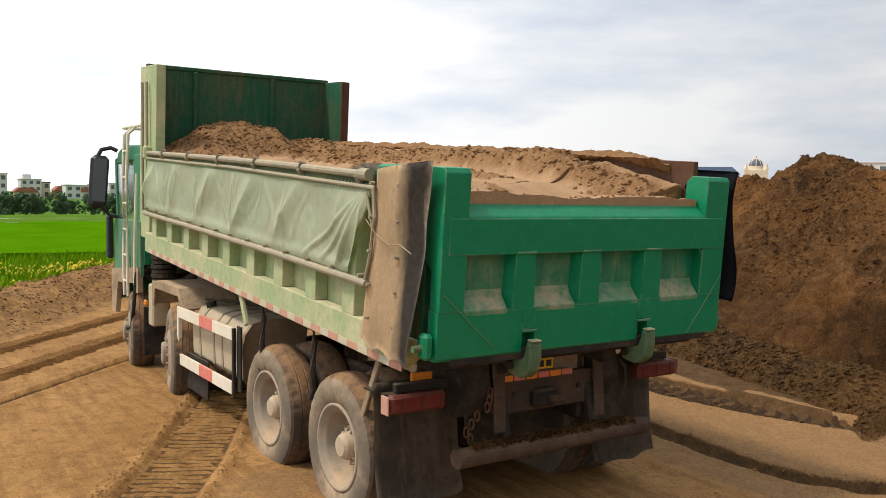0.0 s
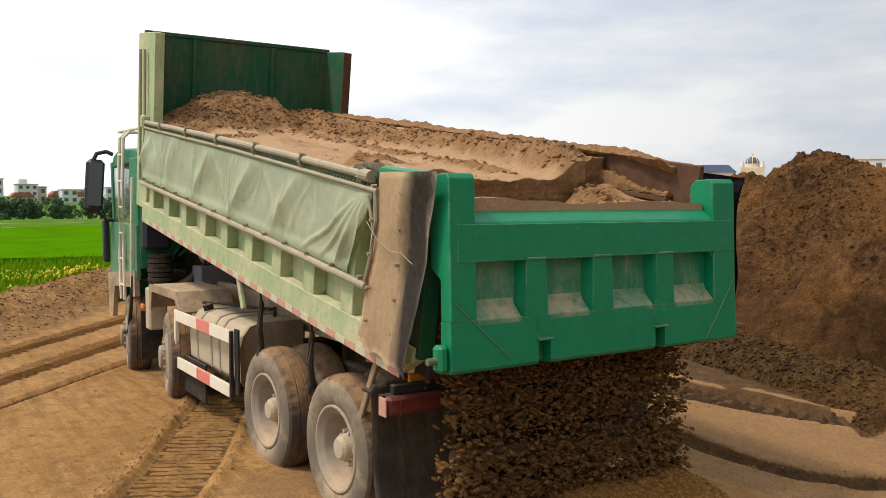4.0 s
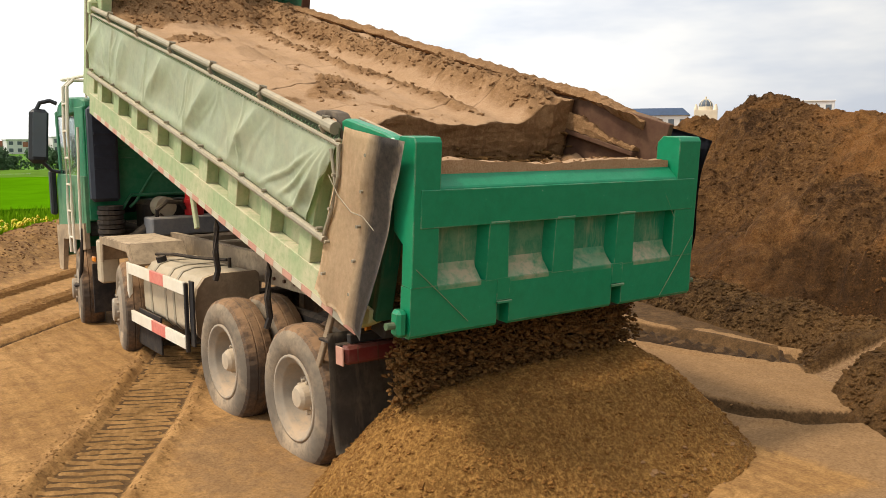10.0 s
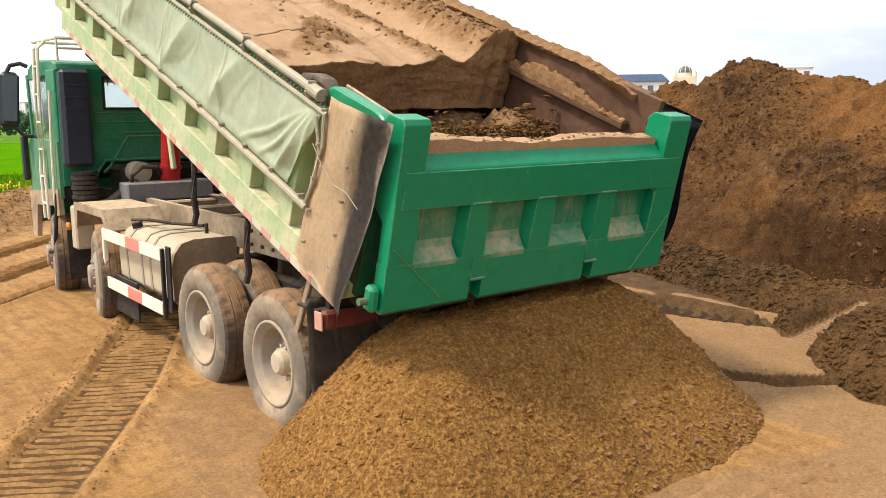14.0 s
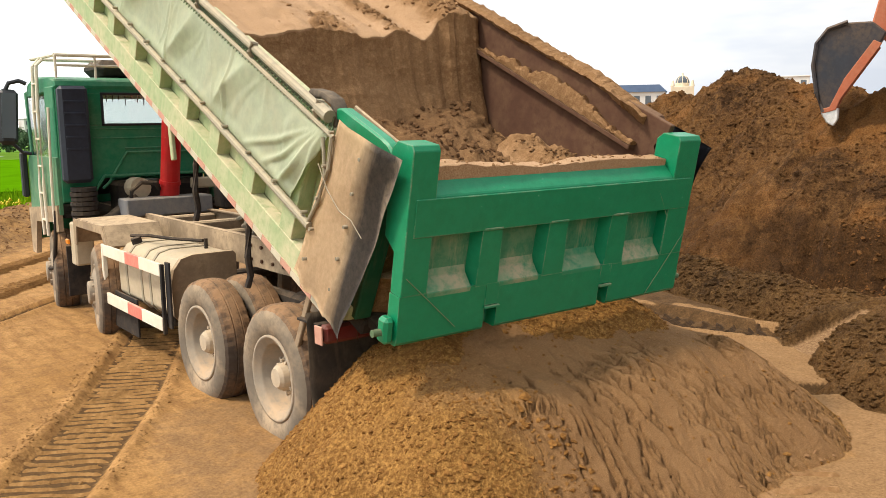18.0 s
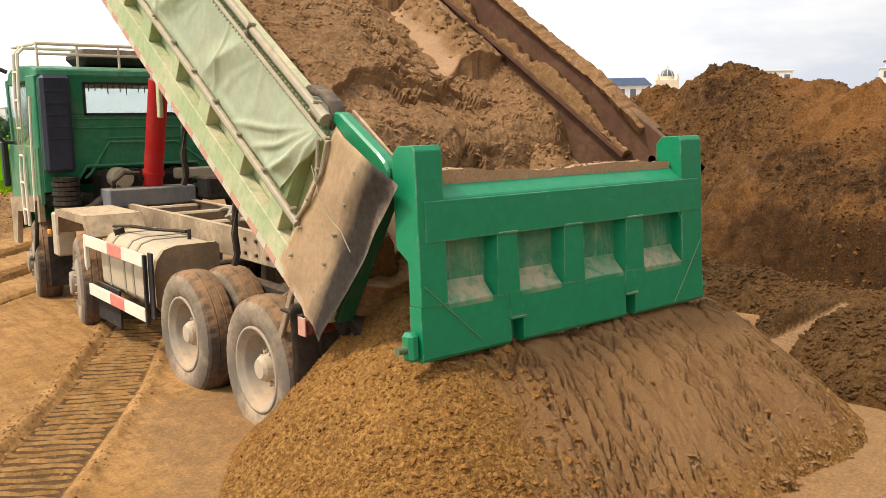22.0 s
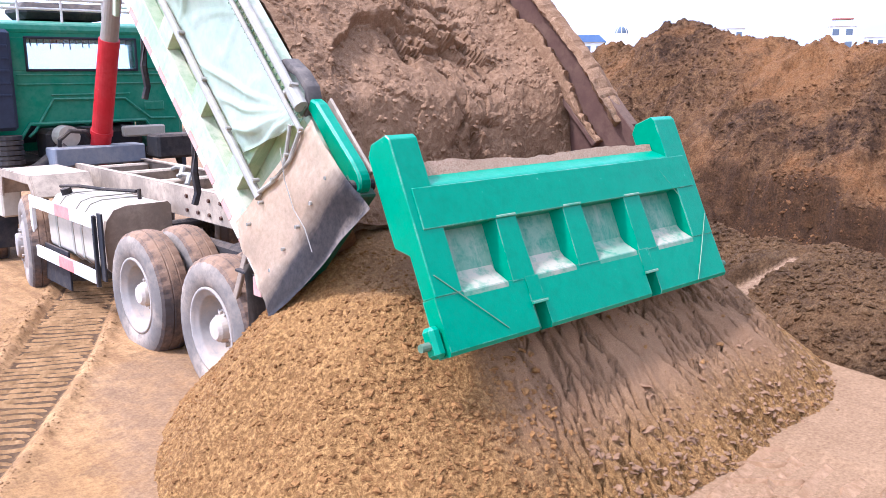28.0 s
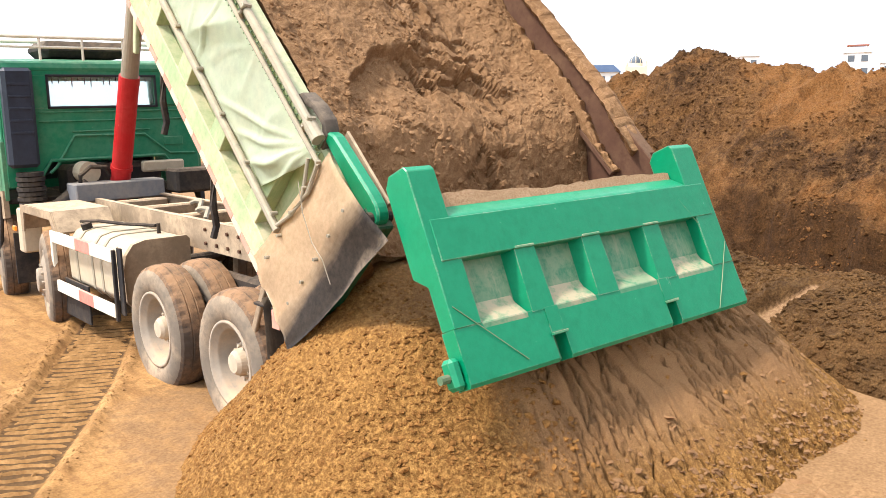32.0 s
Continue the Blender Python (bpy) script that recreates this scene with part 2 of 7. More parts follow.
def paint(name, base, dust=(0.42, 0.33, 0.22), amount=0.45, rough=0.45, metal=0.0, wear=(0.30, 0.24, 0.17), wear_at=0.70, up=0.6, edge=0.0, chip=None, runs=0.0):
    """Painted or bare metal with settled dust, scratches and stains."""
    m, nt, bs, nn, ln = material(name)
    a = noise_node(nt, 2.2, 6, 0.65)
    b = noise_node(nt, 14.0, 6, 0.7, w=0.15)
    f = noise_node(nt, 120.0, 3, 0.7)
    col = mixc(nt, 0.30, base, ramp(nt, b.outputs["Fac"], 0.3, 0.7, tuple(v * 0.62 for v in base), tuple(min(1, v * 1.25) for v in base)))
    geo = nn("ShaderNodeNewGeometry")
    sep = nn("ShaderNodeSeparateXYZ")
    ln(geo.outputs["Normal"], sep.inputs[0])
    top = ramp(nt, sep.outputs["Z"], 0.15, 0.9)
    d = maths(nt, "MULTIPLY", ramp(nt, a.outputs["Fac"], 0.40, 0.72), amount)
    d = maths(nt, "ADD", d, maths(nt, "MULTIPLY", top, up))
    d = maths(nt, "MULTIPLY", d, ramp(nt, b.outputs["Fac"], 0.25, 0.55))
    d = maths(nt, "MINIMUM", d, 0.92)
    col = mixc(nt, d, col, dust)
    col = mixc(nt, ramp(nt, b.outputs["Fac"], wear_at, wear_at + 0.05), col, wear)
    if runs:
        st = nn("ShaderNodeMapping")
        st.inputs["Scale"].default_value = (1, 1, 0.16)
        ln(nn("ShaderNodeTexCoord").outputs["Object"], st.inputs["Vector"])
        r = noise_node(nt, 16.0, 5, 0.7, st.outputs["Vector"])
        col = mixc(nt, maths(nt, "MULTIPLY", ramp(nt, r.outputs["Fac"], 0.50, 0.72), runs), col, dust)
    if edge:
        bv = nn("ShaderNodeBevel")
        bv.samples = 4
        bv.inputs["Radius"].default_value = edge
        dt = nn("ShaderNodeVectorMath")
        dt.operation = "DOT_PRODUCT"
        ln(bv.outputs["Normal"], dt.inputs[0])
        ln(geo.outputs["Normal"], dt.inputs[1])
        rub = maths(nt, "SUBTRACT", 1.0, dt.outputs["Value"])
        rub = maths(nt, "MULTIPLY", ramp(nt, rub, 0.01, 0.10), ramp(nt, noise_node(nt, 7.0, 5, 0.7).outputs["Fac"], 0.42, 0.60))
        col = mixc(nt, rub, col, chip or wear)
    ln(col, bs.inputs["Base Color"])
    ln(ramp(nt, a.outputs["Fac"], 0.3, 0.7, (rough,) * 3, (min(1, rough + 0.35),) * 3), bs.inputs["Roughness"])
    bs.inputs["Metallic"].default_value = metal
    bs.inputs["Specular IOR Level"].default_value = 0.22
    bump(nt, bs, maths(nt, "ADD", f.outputs["Fac"], b.outputs["Fac"]), 0.25, 0.004)
    return m


def ground_material():
    """Packed earth: a pale dry crust, damp dark ruts and loose ochre crumbs, told by the soil layer of the ground."""
    m, nt, bs, nn, ln = material("packed_earth")
    at = nn("ShaderNodeVertexColor")
    at.layer_name = "soil"
    sep = nn("ShaderNodeSeparateColor")
    ln(at.outputs["Color"], sep.inputs[0])
    a = noise_node(nt, 0.55, 6, 0.6)
    b = noise_node(nt, 7.0, 7, 0.7, w=0.4)
    c = noise_node(nt, 45.0, 5, 0.7)
    base = ramp(nt, a.outputs["Fac"], 0.34, 0.66, (0.270, 0.146, 0.050), (0.375, 0.214, 0.085))
    base = mixc(nt, maths(nt, "MULTIPLY", ramp(nt, noise_node(nt, 1.6, 7, 0.7, w=0.6).outputs["Fac"], 0.50, 0.62), 0.45), base, (0.215, 0.116, 0.042))
    base = mixc(nt, ramp(nt, b.outputs["Fac"], 0.48, 0.68), base, (0.19, 0.104, 0.039))
    st = nn("ShaderNodeMapping")
    st.inputs["Rotation"].default_value = (0, 0, radians(-32))
    st.inputs["Scale"].default_value = (5.5, 0.7, 1)
    ln(nn("ShaderNodeTexCoord").outputs["Object"], st.inputs["Vector"])
    smear = noise_node(nt, 1.3, 6, 0.65, st.outputs["Vector"])
    base = mixc(nt, maths(nt, "MULTIPLY", ramp(nt, smear.outputs["Fac"], 0.46, 0.62), 0.75), base, (0.205, 0.108, 0.040))
    edge = maths(nt, "ADD", maths(nt, "MULTIPLY", b.outputs["Fac"], 0.6), -0.3)
    pale = ramp(nt, maths(nt, "ADD", sep.outputs["Green"], edge), 0.40, 0.60)
    base = mixc(nt, pale, base, ramp(nt, b.outputs["Fac"], 0.3, 0.75, (0.252, 0.150, 0.071), (0.198, 0.114, 0.051)))
    wet_dark = ramp(nt, maths(nt, "ADD", sep.outputs["Red"], edge), 0.35, 0.65)
    base = mixc(nt, wet_dark, base, ramp(nt, b.outputs["Fac"], 0.35, 0.7, (0.052, 0.030, 0.013), (0.115, 0.065, 0.028)))
    field = ramp(nt, sep.outputs["Blue"], 0.35, 0.65)
    grass = ramp(nt, noise_node(nt, 2.0, 6, 0.7).outputs["Fac"], 0.35, 0.65, (0.055, 0.15, 0.008), (0.09, 0.22, 0.012))
    base = mixc(nt, field, base, grass)
    base = mixc(nt, 0.45, base, ramp(nt, c.outputs["Fac"], 0.32, 0.68, (0.10, 0.08, 0.06), (0.90, 0.85, 0.8)), "SOFT_LIGHT")
    ln(base, bs.inputs["Base Color"])
    bs.inputs["Roughness"].default_value = 0.95
    bs.inputs["Specular IOR Level"].default_value = 0.12
    relief = maths(nt, "ADD", maths(nt, "MULTIPLY", b.outputs["Fac"], 0.40), maths(nt, "MULTIPLY", c.outputs["Fac"], 0.18))
    bump(nt, bs, maths(nt, "ADD", relief, maths(nt, "MULTIPLY", smear.outputs["Fac"], 0.5)), 0.95, 0.026)
    return m


def plain(name, base, rough=0.6, metal=0.0, var=0.25, scale=8.0, relief=0.002, spec=0.3):
    m, nt, bs, nn, ln = material(name)
    a = noise_node(nt, scale, 5, 0.65)
    ln(ramp(nt, a.outputs["Fac"], 0.3, 0.7, tuple(v * (1 - var) for v in base), tuple(min(1, v * (1 + var)) for v in base)), bs.inputs["Base Color"])
    bs.inputs["Roughness"].default_value, bs.inputs["Metallic"].default_value = rough, metal
    bs.inputs["Specular IOR Level"].default_value = spec
    bump(nt, bs, noise_node(nt, scale * 9, 4, 0.7).outputs["Fac"], 0.3, relief)
    return m


def glass_material():
    m, nt, bs, nn, ln = material("window_glass")
    bs.inputs["Base Color"].default_value = (0.75, 0.82, 0.82, 1)
    bs.inputs["Roughness"].default_value = 0.06
    bs.inputs["Transmission Weight"].default_value = 0.92
    bs.inputs["IOR"].default_value = 1.3
    return m


M = dict(
    ground=ground_material(),
    heap=dumped_soil("dark_heap_soil", (0.050, 0.025, 0.010), (0.138, 0.067, 0.022), (0.205, 0.108, 0.040), (0.200, 0.090, 0.027)),
    berm=dumped_soil("dark_berm_soil", (0.045, 0.025, 0.010), (0.115, 0.061, 0.022), (0.195, 0.112, 0.044), (0.150, 0.078, 0.027)),
    heap_clod=soil("clod_soil", (0.095, 0.050, 0.023), (0.19, 0.100, 0.042), (0.29, 0.168, 0.08), big=2, grain=14, relief=0.03),
    sand_flake=soil("pressed_sand_flakes", (0.22, 0.125, 0.060), (0.30, 0.178, 0.088), (0.37, 0.230, 0.118), big=0.9, grain=20, relief=0.03),
    crumb=soil("sand_crumbs", (0.150, 0.073, 0.020), (0.27, 0.140, 0.042), (0.42, 0.234, 0.076), big=3, grain=30, relief=0.02),
    load=load_material(),
    load_wet=soil("wet_load_clods", (0.10, 0.055, 0.026), (0.17, 0.096, 0.046), (0.26, 0.152, 0.075), big=1.4, grain=16, relief=0.03),
    green=paint("gate_green_paint", (0.0, 0.198, 0.086), dust=(0.02, 0.25, 0.125), amount=0.20, up=0.30, rough=0.33, wear=(0.16, 0.32, 0.22), wear_at=0.69, edge=0.010, chip=(0.20, 0.26, 0.17)),
    panel=paint("dusty_green_panel", (0.004, 0.175, 0.085), dust=(0.33, 0.31, 0.20), amount=0.38, up=0.6, rough=0.6, runs=0.5),
    ledge=paint("dust_crusted_green", (0.02, 0.21, 0.10), dust=(0.38, 0.31, 0.20), amount=1.0, up=0.5, rough=0.8),
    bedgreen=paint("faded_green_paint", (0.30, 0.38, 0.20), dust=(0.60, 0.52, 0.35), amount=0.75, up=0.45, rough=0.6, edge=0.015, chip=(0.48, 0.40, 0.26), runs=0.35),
    # darker green for the headboard, corner posts, right wing and right arm
    beddark=paint("dark_bed_green", (0.010, 0.085, 0.042), dust=(0.15, 0.10, 0.06), amount=0.45, up=0.4, rough=0.55, runs=0.5),
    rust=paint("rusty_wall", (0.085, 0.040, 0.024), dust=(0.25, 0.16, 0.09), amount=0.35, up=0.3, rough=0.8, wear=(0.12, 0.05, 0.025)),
    cab=paint("cab_green_paint", (0.012, 0.170, 0.082), dust=(0.24, 0.28, 0.18), amount=0.25, up=0.3, rough=0.35, edge=0.015, chip=(0.10, 0.22, 0.13)),
    cabside=paint("cab_side_faded_paint", (0.06, 0.20, 0.105), dust=(0.30, 0.30, 0.21), amount=0.45, up=0.3, rough=0.5),
    canvas=paint("grey_green_tarpaulin", (0.62, 0.68, 0.49), dust=(0.70, 0.65, 0.48), amount=0.5, up=0.2, rough=0.34, wear_at=0.9),
    pipe=paint("dusty_steel_pipe", (0.30, 0.27, 0.20), dust=(0.45, 0.37, 0.25), amount=0.6, up=0.4, rough=0.55, metal=0.2),
    rubber=paint("dusty_rubber", (0.022, 0.021, 0.022), dust=(0.23, 0.165, 0.10), amount=0.35, up=0.5, rough=0.85, wear=(0.10, 0.075, 0.05), wear_at=0.72),
    tyre=paint("tyre_rubber", (0.075, 0.056, 0.042), dust=(0.30, 0.175, 0.092), amount=1.5, up=0.75, rough=0.92, wear=(0.14, 0.09, 0.055)),
    tyreside=paint("dusty_tyre_wall", (0.150, 0.125, 0.096), dust=(0.40, 0.30, 0.195), amount=0.9, up=0.4, rough=0.92, wear=(0.11, 0.095, 0.075)),
    rim=paint("dusty_wheel_rim", (0.27, 0.235, 0.185), dust=(0.42, 0.30, 0.19), amount=0.8, up=0.4, rough=0.7, metal=0.0, edge=0.02, chip=(0.46, 0.41, 0.33)),
    hub=paint("dusty_wheel_hub", (0.42, 0.35, 0.26), dust=(0.52, 0.39, 0.25), amount=0.7, up=0.4, rough=0.75, edge=0.015, chip=(0.58, 0.51, 0.40)),
    chassis=paint("dusty_chassis_paint", (0.25, 0.185, 0.12), dust=(0.56, 0.42, 0.27), amount=0.9, up=0.7, rough=0.75, edge=0.012, chip=(0.12, 0.085, 0.06)),
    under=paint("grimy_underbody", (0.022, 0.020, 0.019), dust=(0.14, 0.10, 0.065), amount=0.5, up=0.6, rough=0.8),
    tank=paint("dusty_fuel_tank", (0.44, 0.37, 0.26), dust=(0.50, 0.40, 0.27), amount=0.6, up=0.5, rough=0.5),
    white=paint("dusty_white_paint", (0.72, 0.67, 0.55), dust=(0.52, 0.42, 0.29), amount=0.5, up=0.4, rough=0.55),
    red=paint("faded_red_reflector", (0.62, 0.17, 0.13), dust=(0.60, 0.42, 0.32), amount=0.5, up=0.3, rough=0.5),
    cylred=paint("hydraulic_red_paint", (0.42, 0.012, 0.014), dust=(0.35, 0.12, 0.08), amount=0.25, up=0.2, rough=0.35),
    lamp=paint("dusty_red_lens", (0.13, 0.018, 0.015), dust=(0.16, 0.09, 0.065), amount=0.9, up=0.5, rough=0.4),
    orange=paint("orange_lens", (0.75, 0.24, 0.02), amount=0.3, rough=0.3),
    yellow=paint("yellow_plate", (0.70, 0.42, 0.02), amount=0.3, rough=0.5),
    faded=paint("faded_red_plate", (0.50, 0.25, 0.19), dust=(0.45, 0.36, 0.24), amount=0.5, up=0.3, rough=0.6),
    faded2=paint("faded_white_plate", (0.50, 0.46, 0.35), dust=(0.48, 0.40, 0.27), amount=0.5, up=0.3, rough=0.6),
    chrome=plain("chrome_rod", (0.62, 0.62, 0.62), 0.22, 1.0),
    hoist=paint("dusty_hoist_steel", (0.33, 0.27, 0.21), dust=(0.36, 0.25, 0.16), amount=0.5, up=0.2, rough=0.4, metal=0.5),
    black=plain("black_plastic", (0.02, 0.022, 0.026), 0.5),
    steel=paint("worn_bucket_steel", (0.05, 0.053, 0.062), dust=(0.24, 0.15, 0.08), amount=0.5, up=0.3, rough=0.45, metal=0.5),
    tooth=plain("bright_tooth_steel", (0.75, 0.73, 0.70), 0.35, 0.6),
    boom=paint("faded_orange_paint", (0.42, 0.12, 0.06), dust=(0.35, 0.24, 0.15), amount=0.5, up=0.3, rough=0.6),
    greybox=paint("grey_box_paint", (0.15, 0.155, 0.17), dust=(0.33, 0.28, 0.21), amount=0.5, up=0.5, rough=0.6),
    intake=plain("navy_black_plastic", (0.022, 0.027, 0.042), 0.5),
    flap=paint("mud_flap_rubber", (0.075, 0.062, 0.050), dust=(0.23, 0.175, 0.118), amount=0.75, up=0.3, rough=0.9, wear=(0.12, 0.09, 0.06), runs=0.5),
    bumper=paint("muddy_bumper", (0.060, 0.042, 0.032), dust=(0.15, 0.095, 0.06), amount=0.8, up=0.6, rough=0.85),
    crust=paint("dust_crust", (0.15, 0.24, 0.13), dust=(0.30, 0.29, 0.19), amount=0.5, up=0.4, rough=0.9),
    netting=paint("dusty_netting", (0.10, 0.12, 0.07), dust=(0.26, 0.22, 0.14), amount=0.7, up=0.3, rough=0.9),
    navy=plain("dark_rubber", (0.016, 0.017, 0.026), 0.7, var=0.4, scale=5.0),
    hook=paint("grimy_green_hook", (0.07, 0.14, 0.07), dust=(0.17, 0.14, 0.09), amount=0.5, up=0.3, rough=0.7, edge=0.012, chip=(0.22, 0.2, 0.14)),
    glass=glass_material(),
    wall=plain("pale_house_wall", (0.62, 0.62, 0.60), 0.8, var=0.08, scale=0.3),
    wall2=plain("cream_wall", (0.66, 0.57, 0.42), 0.8, var=0.1, scale=0.3),
    roofblue=plain("blue_metal_roof", (0.10, 0.16, 0.28), 0.6, var=0.12, scale=0.4),
    roofred=plain("red_tile_roof", (0.30, 0.12, 0.08), 0.8, var=0.15, scale=0.5),
    pane=plain("dark_window_pane", (0.10, 0.12, 0.14), 0.2, var=0.2, scale=0.3),
    bark=plain("bark", (0.10, 0.075, 0.05), 0.9),
    leaf=plain("far_foliage", (0.075, 0.125, 0.065), 0.95, var=0.45, scale=0.8, spec=0.05),
    blade=plain("field_blades", (0.060, 0.175, 0.002), 0.95, var=0.18, scale=0.25, spec=0.0),
    blade2=plain("verge_blades", (0.16, 0.30, 0.008), 0.95, var=0.3, scale=0.8, spec=0.0),
    flower=plain("yellow_flowers", (0.55, 0.45, 0.02), 0.7, var=0.2, scale=2.0),
    water=plain("paddy_water", (0.55, 0.60, 0.60), 0.15, var=0.1),
)


for key in ("green", "panel", "ledge"):
    shiny = M[key].node_tree.nodes["Principled BSDF"]
    shiny.inputs["Coat Weight"].default_value, shiny.inputs["Coat Roughness"].default_value = 0.35, 0.25


# ---------------------------------------------------------------- mesh tools
def part(name, bm, mat, parent=None, label="", smooth=False):
    me = bpy.data.meshes.new(name)
    bm.normal_update()
    bm.to_mesh(me)
    bm.free()
    for m in mat if isinstance(mat, (list, tuple)) else (mat,):
        me.materials.append(m)
    if smooth:
        for p in me.polygons:
            p.use_smooth = True
    ob = new(name, me)
    if parent:
        ob.parent = parent
    if label:
        ob["label"] = label
    return ob


def thing(name, label, category, group="", kind="", at=(0, 0, 0)):
    ob = new(name)
    ob.location = at
    ob.empty_display_size = 0.2
    return tagged(ob, label, category, group, kind)


def box(bm, c, s, m=None, bev=0.0, mi=0):
    r = bmesh.ops.create_cube(bm, size=1)
    vs = r["verts"]
    bmesh.ops.scale(bm, verts=vs, vec=s)
    if bev:
        es = list({e for v in vs for e in v.link_edges})
        q = bmesh.ops.bevel(bm, geom=es, offset=min(bev, min(s) * 0.45), segments=1, affect="EDGES", profile=0.5)
        vs = list({v for f in q["faces"] for v in f.verts} | {v for v in vs if v.is_valid})
    if m:
        bmesh.ops.transform(bm, verts=vs, matrix=m)
    bmesh.ops.translate(bm, verts=vs, vec=c)
    if mi:
        for f in {f for v in vs for f in v.link_faces}:
            f.material_index = mi
    return vs


def bx(c, s, bev=0.01, m=None):
    bm = bmesh.new()
    box(bm, c, s, m, bev)
    return bm


def rod(bm, a, b, r, seg=12, r2=None):
    a, b = Vector(a), Vector(b)
    d = b - a
    q = d.to_track_quat("Z", "Y").to_matrix().to_4x4()
    vs = bmesh.ops.create_cone(bm, cap_ends=True, segments=seg, radius1=r, radius2=r if r2 is None else r2, depth=d.length)["verts"]
    bmesh.ops.transform(bm, verts=vs, matrix=Matrix.Translation((a + b) / 2) @ q)
    return vs


def rd(a, b, r, seg=12, r2=None):
    bm = bmesh.new()
    rod(bm, a, b, r, seg, r2)
    return bm


def tube(pts, r, seg=8):
    """A bent pipe along the points."""
    bm = bmesh.new()
    pts = [Vector(p) for p in pts]
    rings = []
    for i, p in enumerate(pts):
        d = (pts[min(i + 1, len(pts) - 1)] - pts[max(i - 1, 0)]).normalized()
        q = d.to_track_quat("Z", "Y").to_matrix()
        rings.append([bm.verts.new(p + q @ Vector((r * math.cos(k * math.tau / seg), r * math.sin(k * math.tau / seg), 0))) for k in range(seg)])
    for u, v in zip(rings, rings[1:]):
        for k in range(seg):
            bm.faces.new((u[k], u[(k + 1) % seg], v[(k + 1) % seg], v[k]))
    bm.faces.new(rings[0][::-1])
    bm.faces.new(rings[-1])
    bmesh.ops.recalc_face_normals(bm, faces=bm.faces)
    return bm


def prism(poly, x0, x1, bev=0.0):
    """A (y, z) outline pushed from x0 to x1."""
    bm = bmesh.new()
    a = [bm.verts.new((x0, y, z)) for y, z in poly]
    b = [bm.verts.new((x1, y, z)) for y, z in poly]
    bm.faces.new(a)
    bm.faces.new(b[::-1])
    n = len(poly)
    for i in range(n):
        bm.faces.new((a[i], b[i], b[(i + 1) % n], a[(i + 1) % n]))
    bmesh.ops.recalc_face_normals(bm, faces=bm.faces)
    if bev:
        bmesh.ops.bevel(bm, geom=bm.edges[:], offset=bev, segments=1, affect="EDGES", profile=0.5)
    return bm


def prism_y(poly, y0, y1, bev=0.0):
    """An (x, z) outline pushed from y0 to y1."""
    bm = prism(poly, y0, y1, bev)
    for v in bm.verts:
        v.co = Vector((v.co.y, v.co.x, v.co.z))
    bmesh.ops.recalc_face_normals(bm, faces=bm.faces)
    return bm


def sheet(name, xs, ys, f, mat, parent=None, label="", floor=None, smooth=True, colour=None):
    """A height field z = f(x, y) over two lists; with floor, closed down to it."""
    nx, ny = len(xs), len(ys)
    vs = [(x, y, f(x, y)) for y in ys for x in xs]
    fs = [(j * nx + i, j * nx + i + 1, (j + 1) * nx + i + 1, (j + 1) * nx + i) for j in range(ny - 1) for i in range(nx - 1)]
    if floor is not None:
        rim = [i for i in range(nx)] + [j * nx + nx - 1 for j in range(1, ny)] + [(ny - 1) * nx + i for i in range(nx - 2, -1, -1)] + [j * nx for j in range(ny - 2, 0, -1)]
        base = len(vs)
        vs += [(vs[i][0], vs[i][1], floor) for i in rim]
        n = len(rim)
        fs += [(rim[k], base + k, base + (k + 1) % n, rim[(k + 1) % n]) for k in range(n)]
        fs.append(tuple(base + k for k in range(n - 1, -1, -1)))
    me = bpy.data.meshes.new(name)
    me.from_pydata(vs, [], fs)
    me.update()
    me.materials.append(mat)
    if smooth:
        for p in me.polygons[: (nx - 1) * (ny - 1)]:
            p.use_smooth = True
    if colour:
        at = me.color_attributes.new("soil", "FLOAT_COLOR", "POINT")
        for i, v in enumerate(vs):
            at.data[i].color = (*colour(v[0], v[1]), 1)
    ob = new(name, me)
    if parent:
        ob.parent = parent
    if label:
        ob["label"] = label
    return ob


def fbm(x, y, s, seed=0.0, octaves=4):
    return noise.fractal(Vector((x * s + seed, y * s - seed, seed * 1.7)), 1.0, 2.0, octaves)


def smooth01(v, a, b):
    t = max(0.0, min(1.0, (v - a) / (b - a)))
    return t * t * (3 - 2 * t)


def span(a, b, step):
    n = max(2, int(round((b - a) / step)) + 1)
    return [a + (b - a) * i / (n - 1) for i in range(n)]


def near_line(x, y, pts):
    """Distance to a polyline, and the way along it."""
    best, along, run = 1e9, 0.0, 0.0
    for (ax, ay), (bx_, by_) in zip(pts, pts[1:]):
        dx, dy = bx_ - ax, by_ - ay
        L = math.hypot(dx, dy)
        k = max(0.0, min(1.0, ((x - ax) * dx + (y - ay) * dy) / (L * L)))
        d = math.hypot(x - ax - k * dx, y - ay - k * dy)
        if d < best:
            side = ((x - ax) * dy - (y - ay) * dx) / L
            best, along, sgn = d, run + k * L, side
        run += L
    return best, along, sgn


CLODS = {}


def clod_mesh(k):
    """A few rough lumps as shared vertex lists."""
    if k not in CLODS:
        bm = bmesh.new()
        bmesh.ops.create_icosphere(bm, subdivisions=1, radius=1.0)
        for v in bm.verts:
            n = noise.noise(v.co * 1.3 + Vector((k * 3.1, 0, 0)))
            v.co = v.co * (1 + 0.55 * n)
            v.co.z *= 0.75
        bm.verts.index_update()
        CLODS[k] = (np.array([v.co[:] for v in bm.verts]), [tuple(v.index for v in f.verts) for f in bm.faces])
        bm.free()
    return CLODS[k]


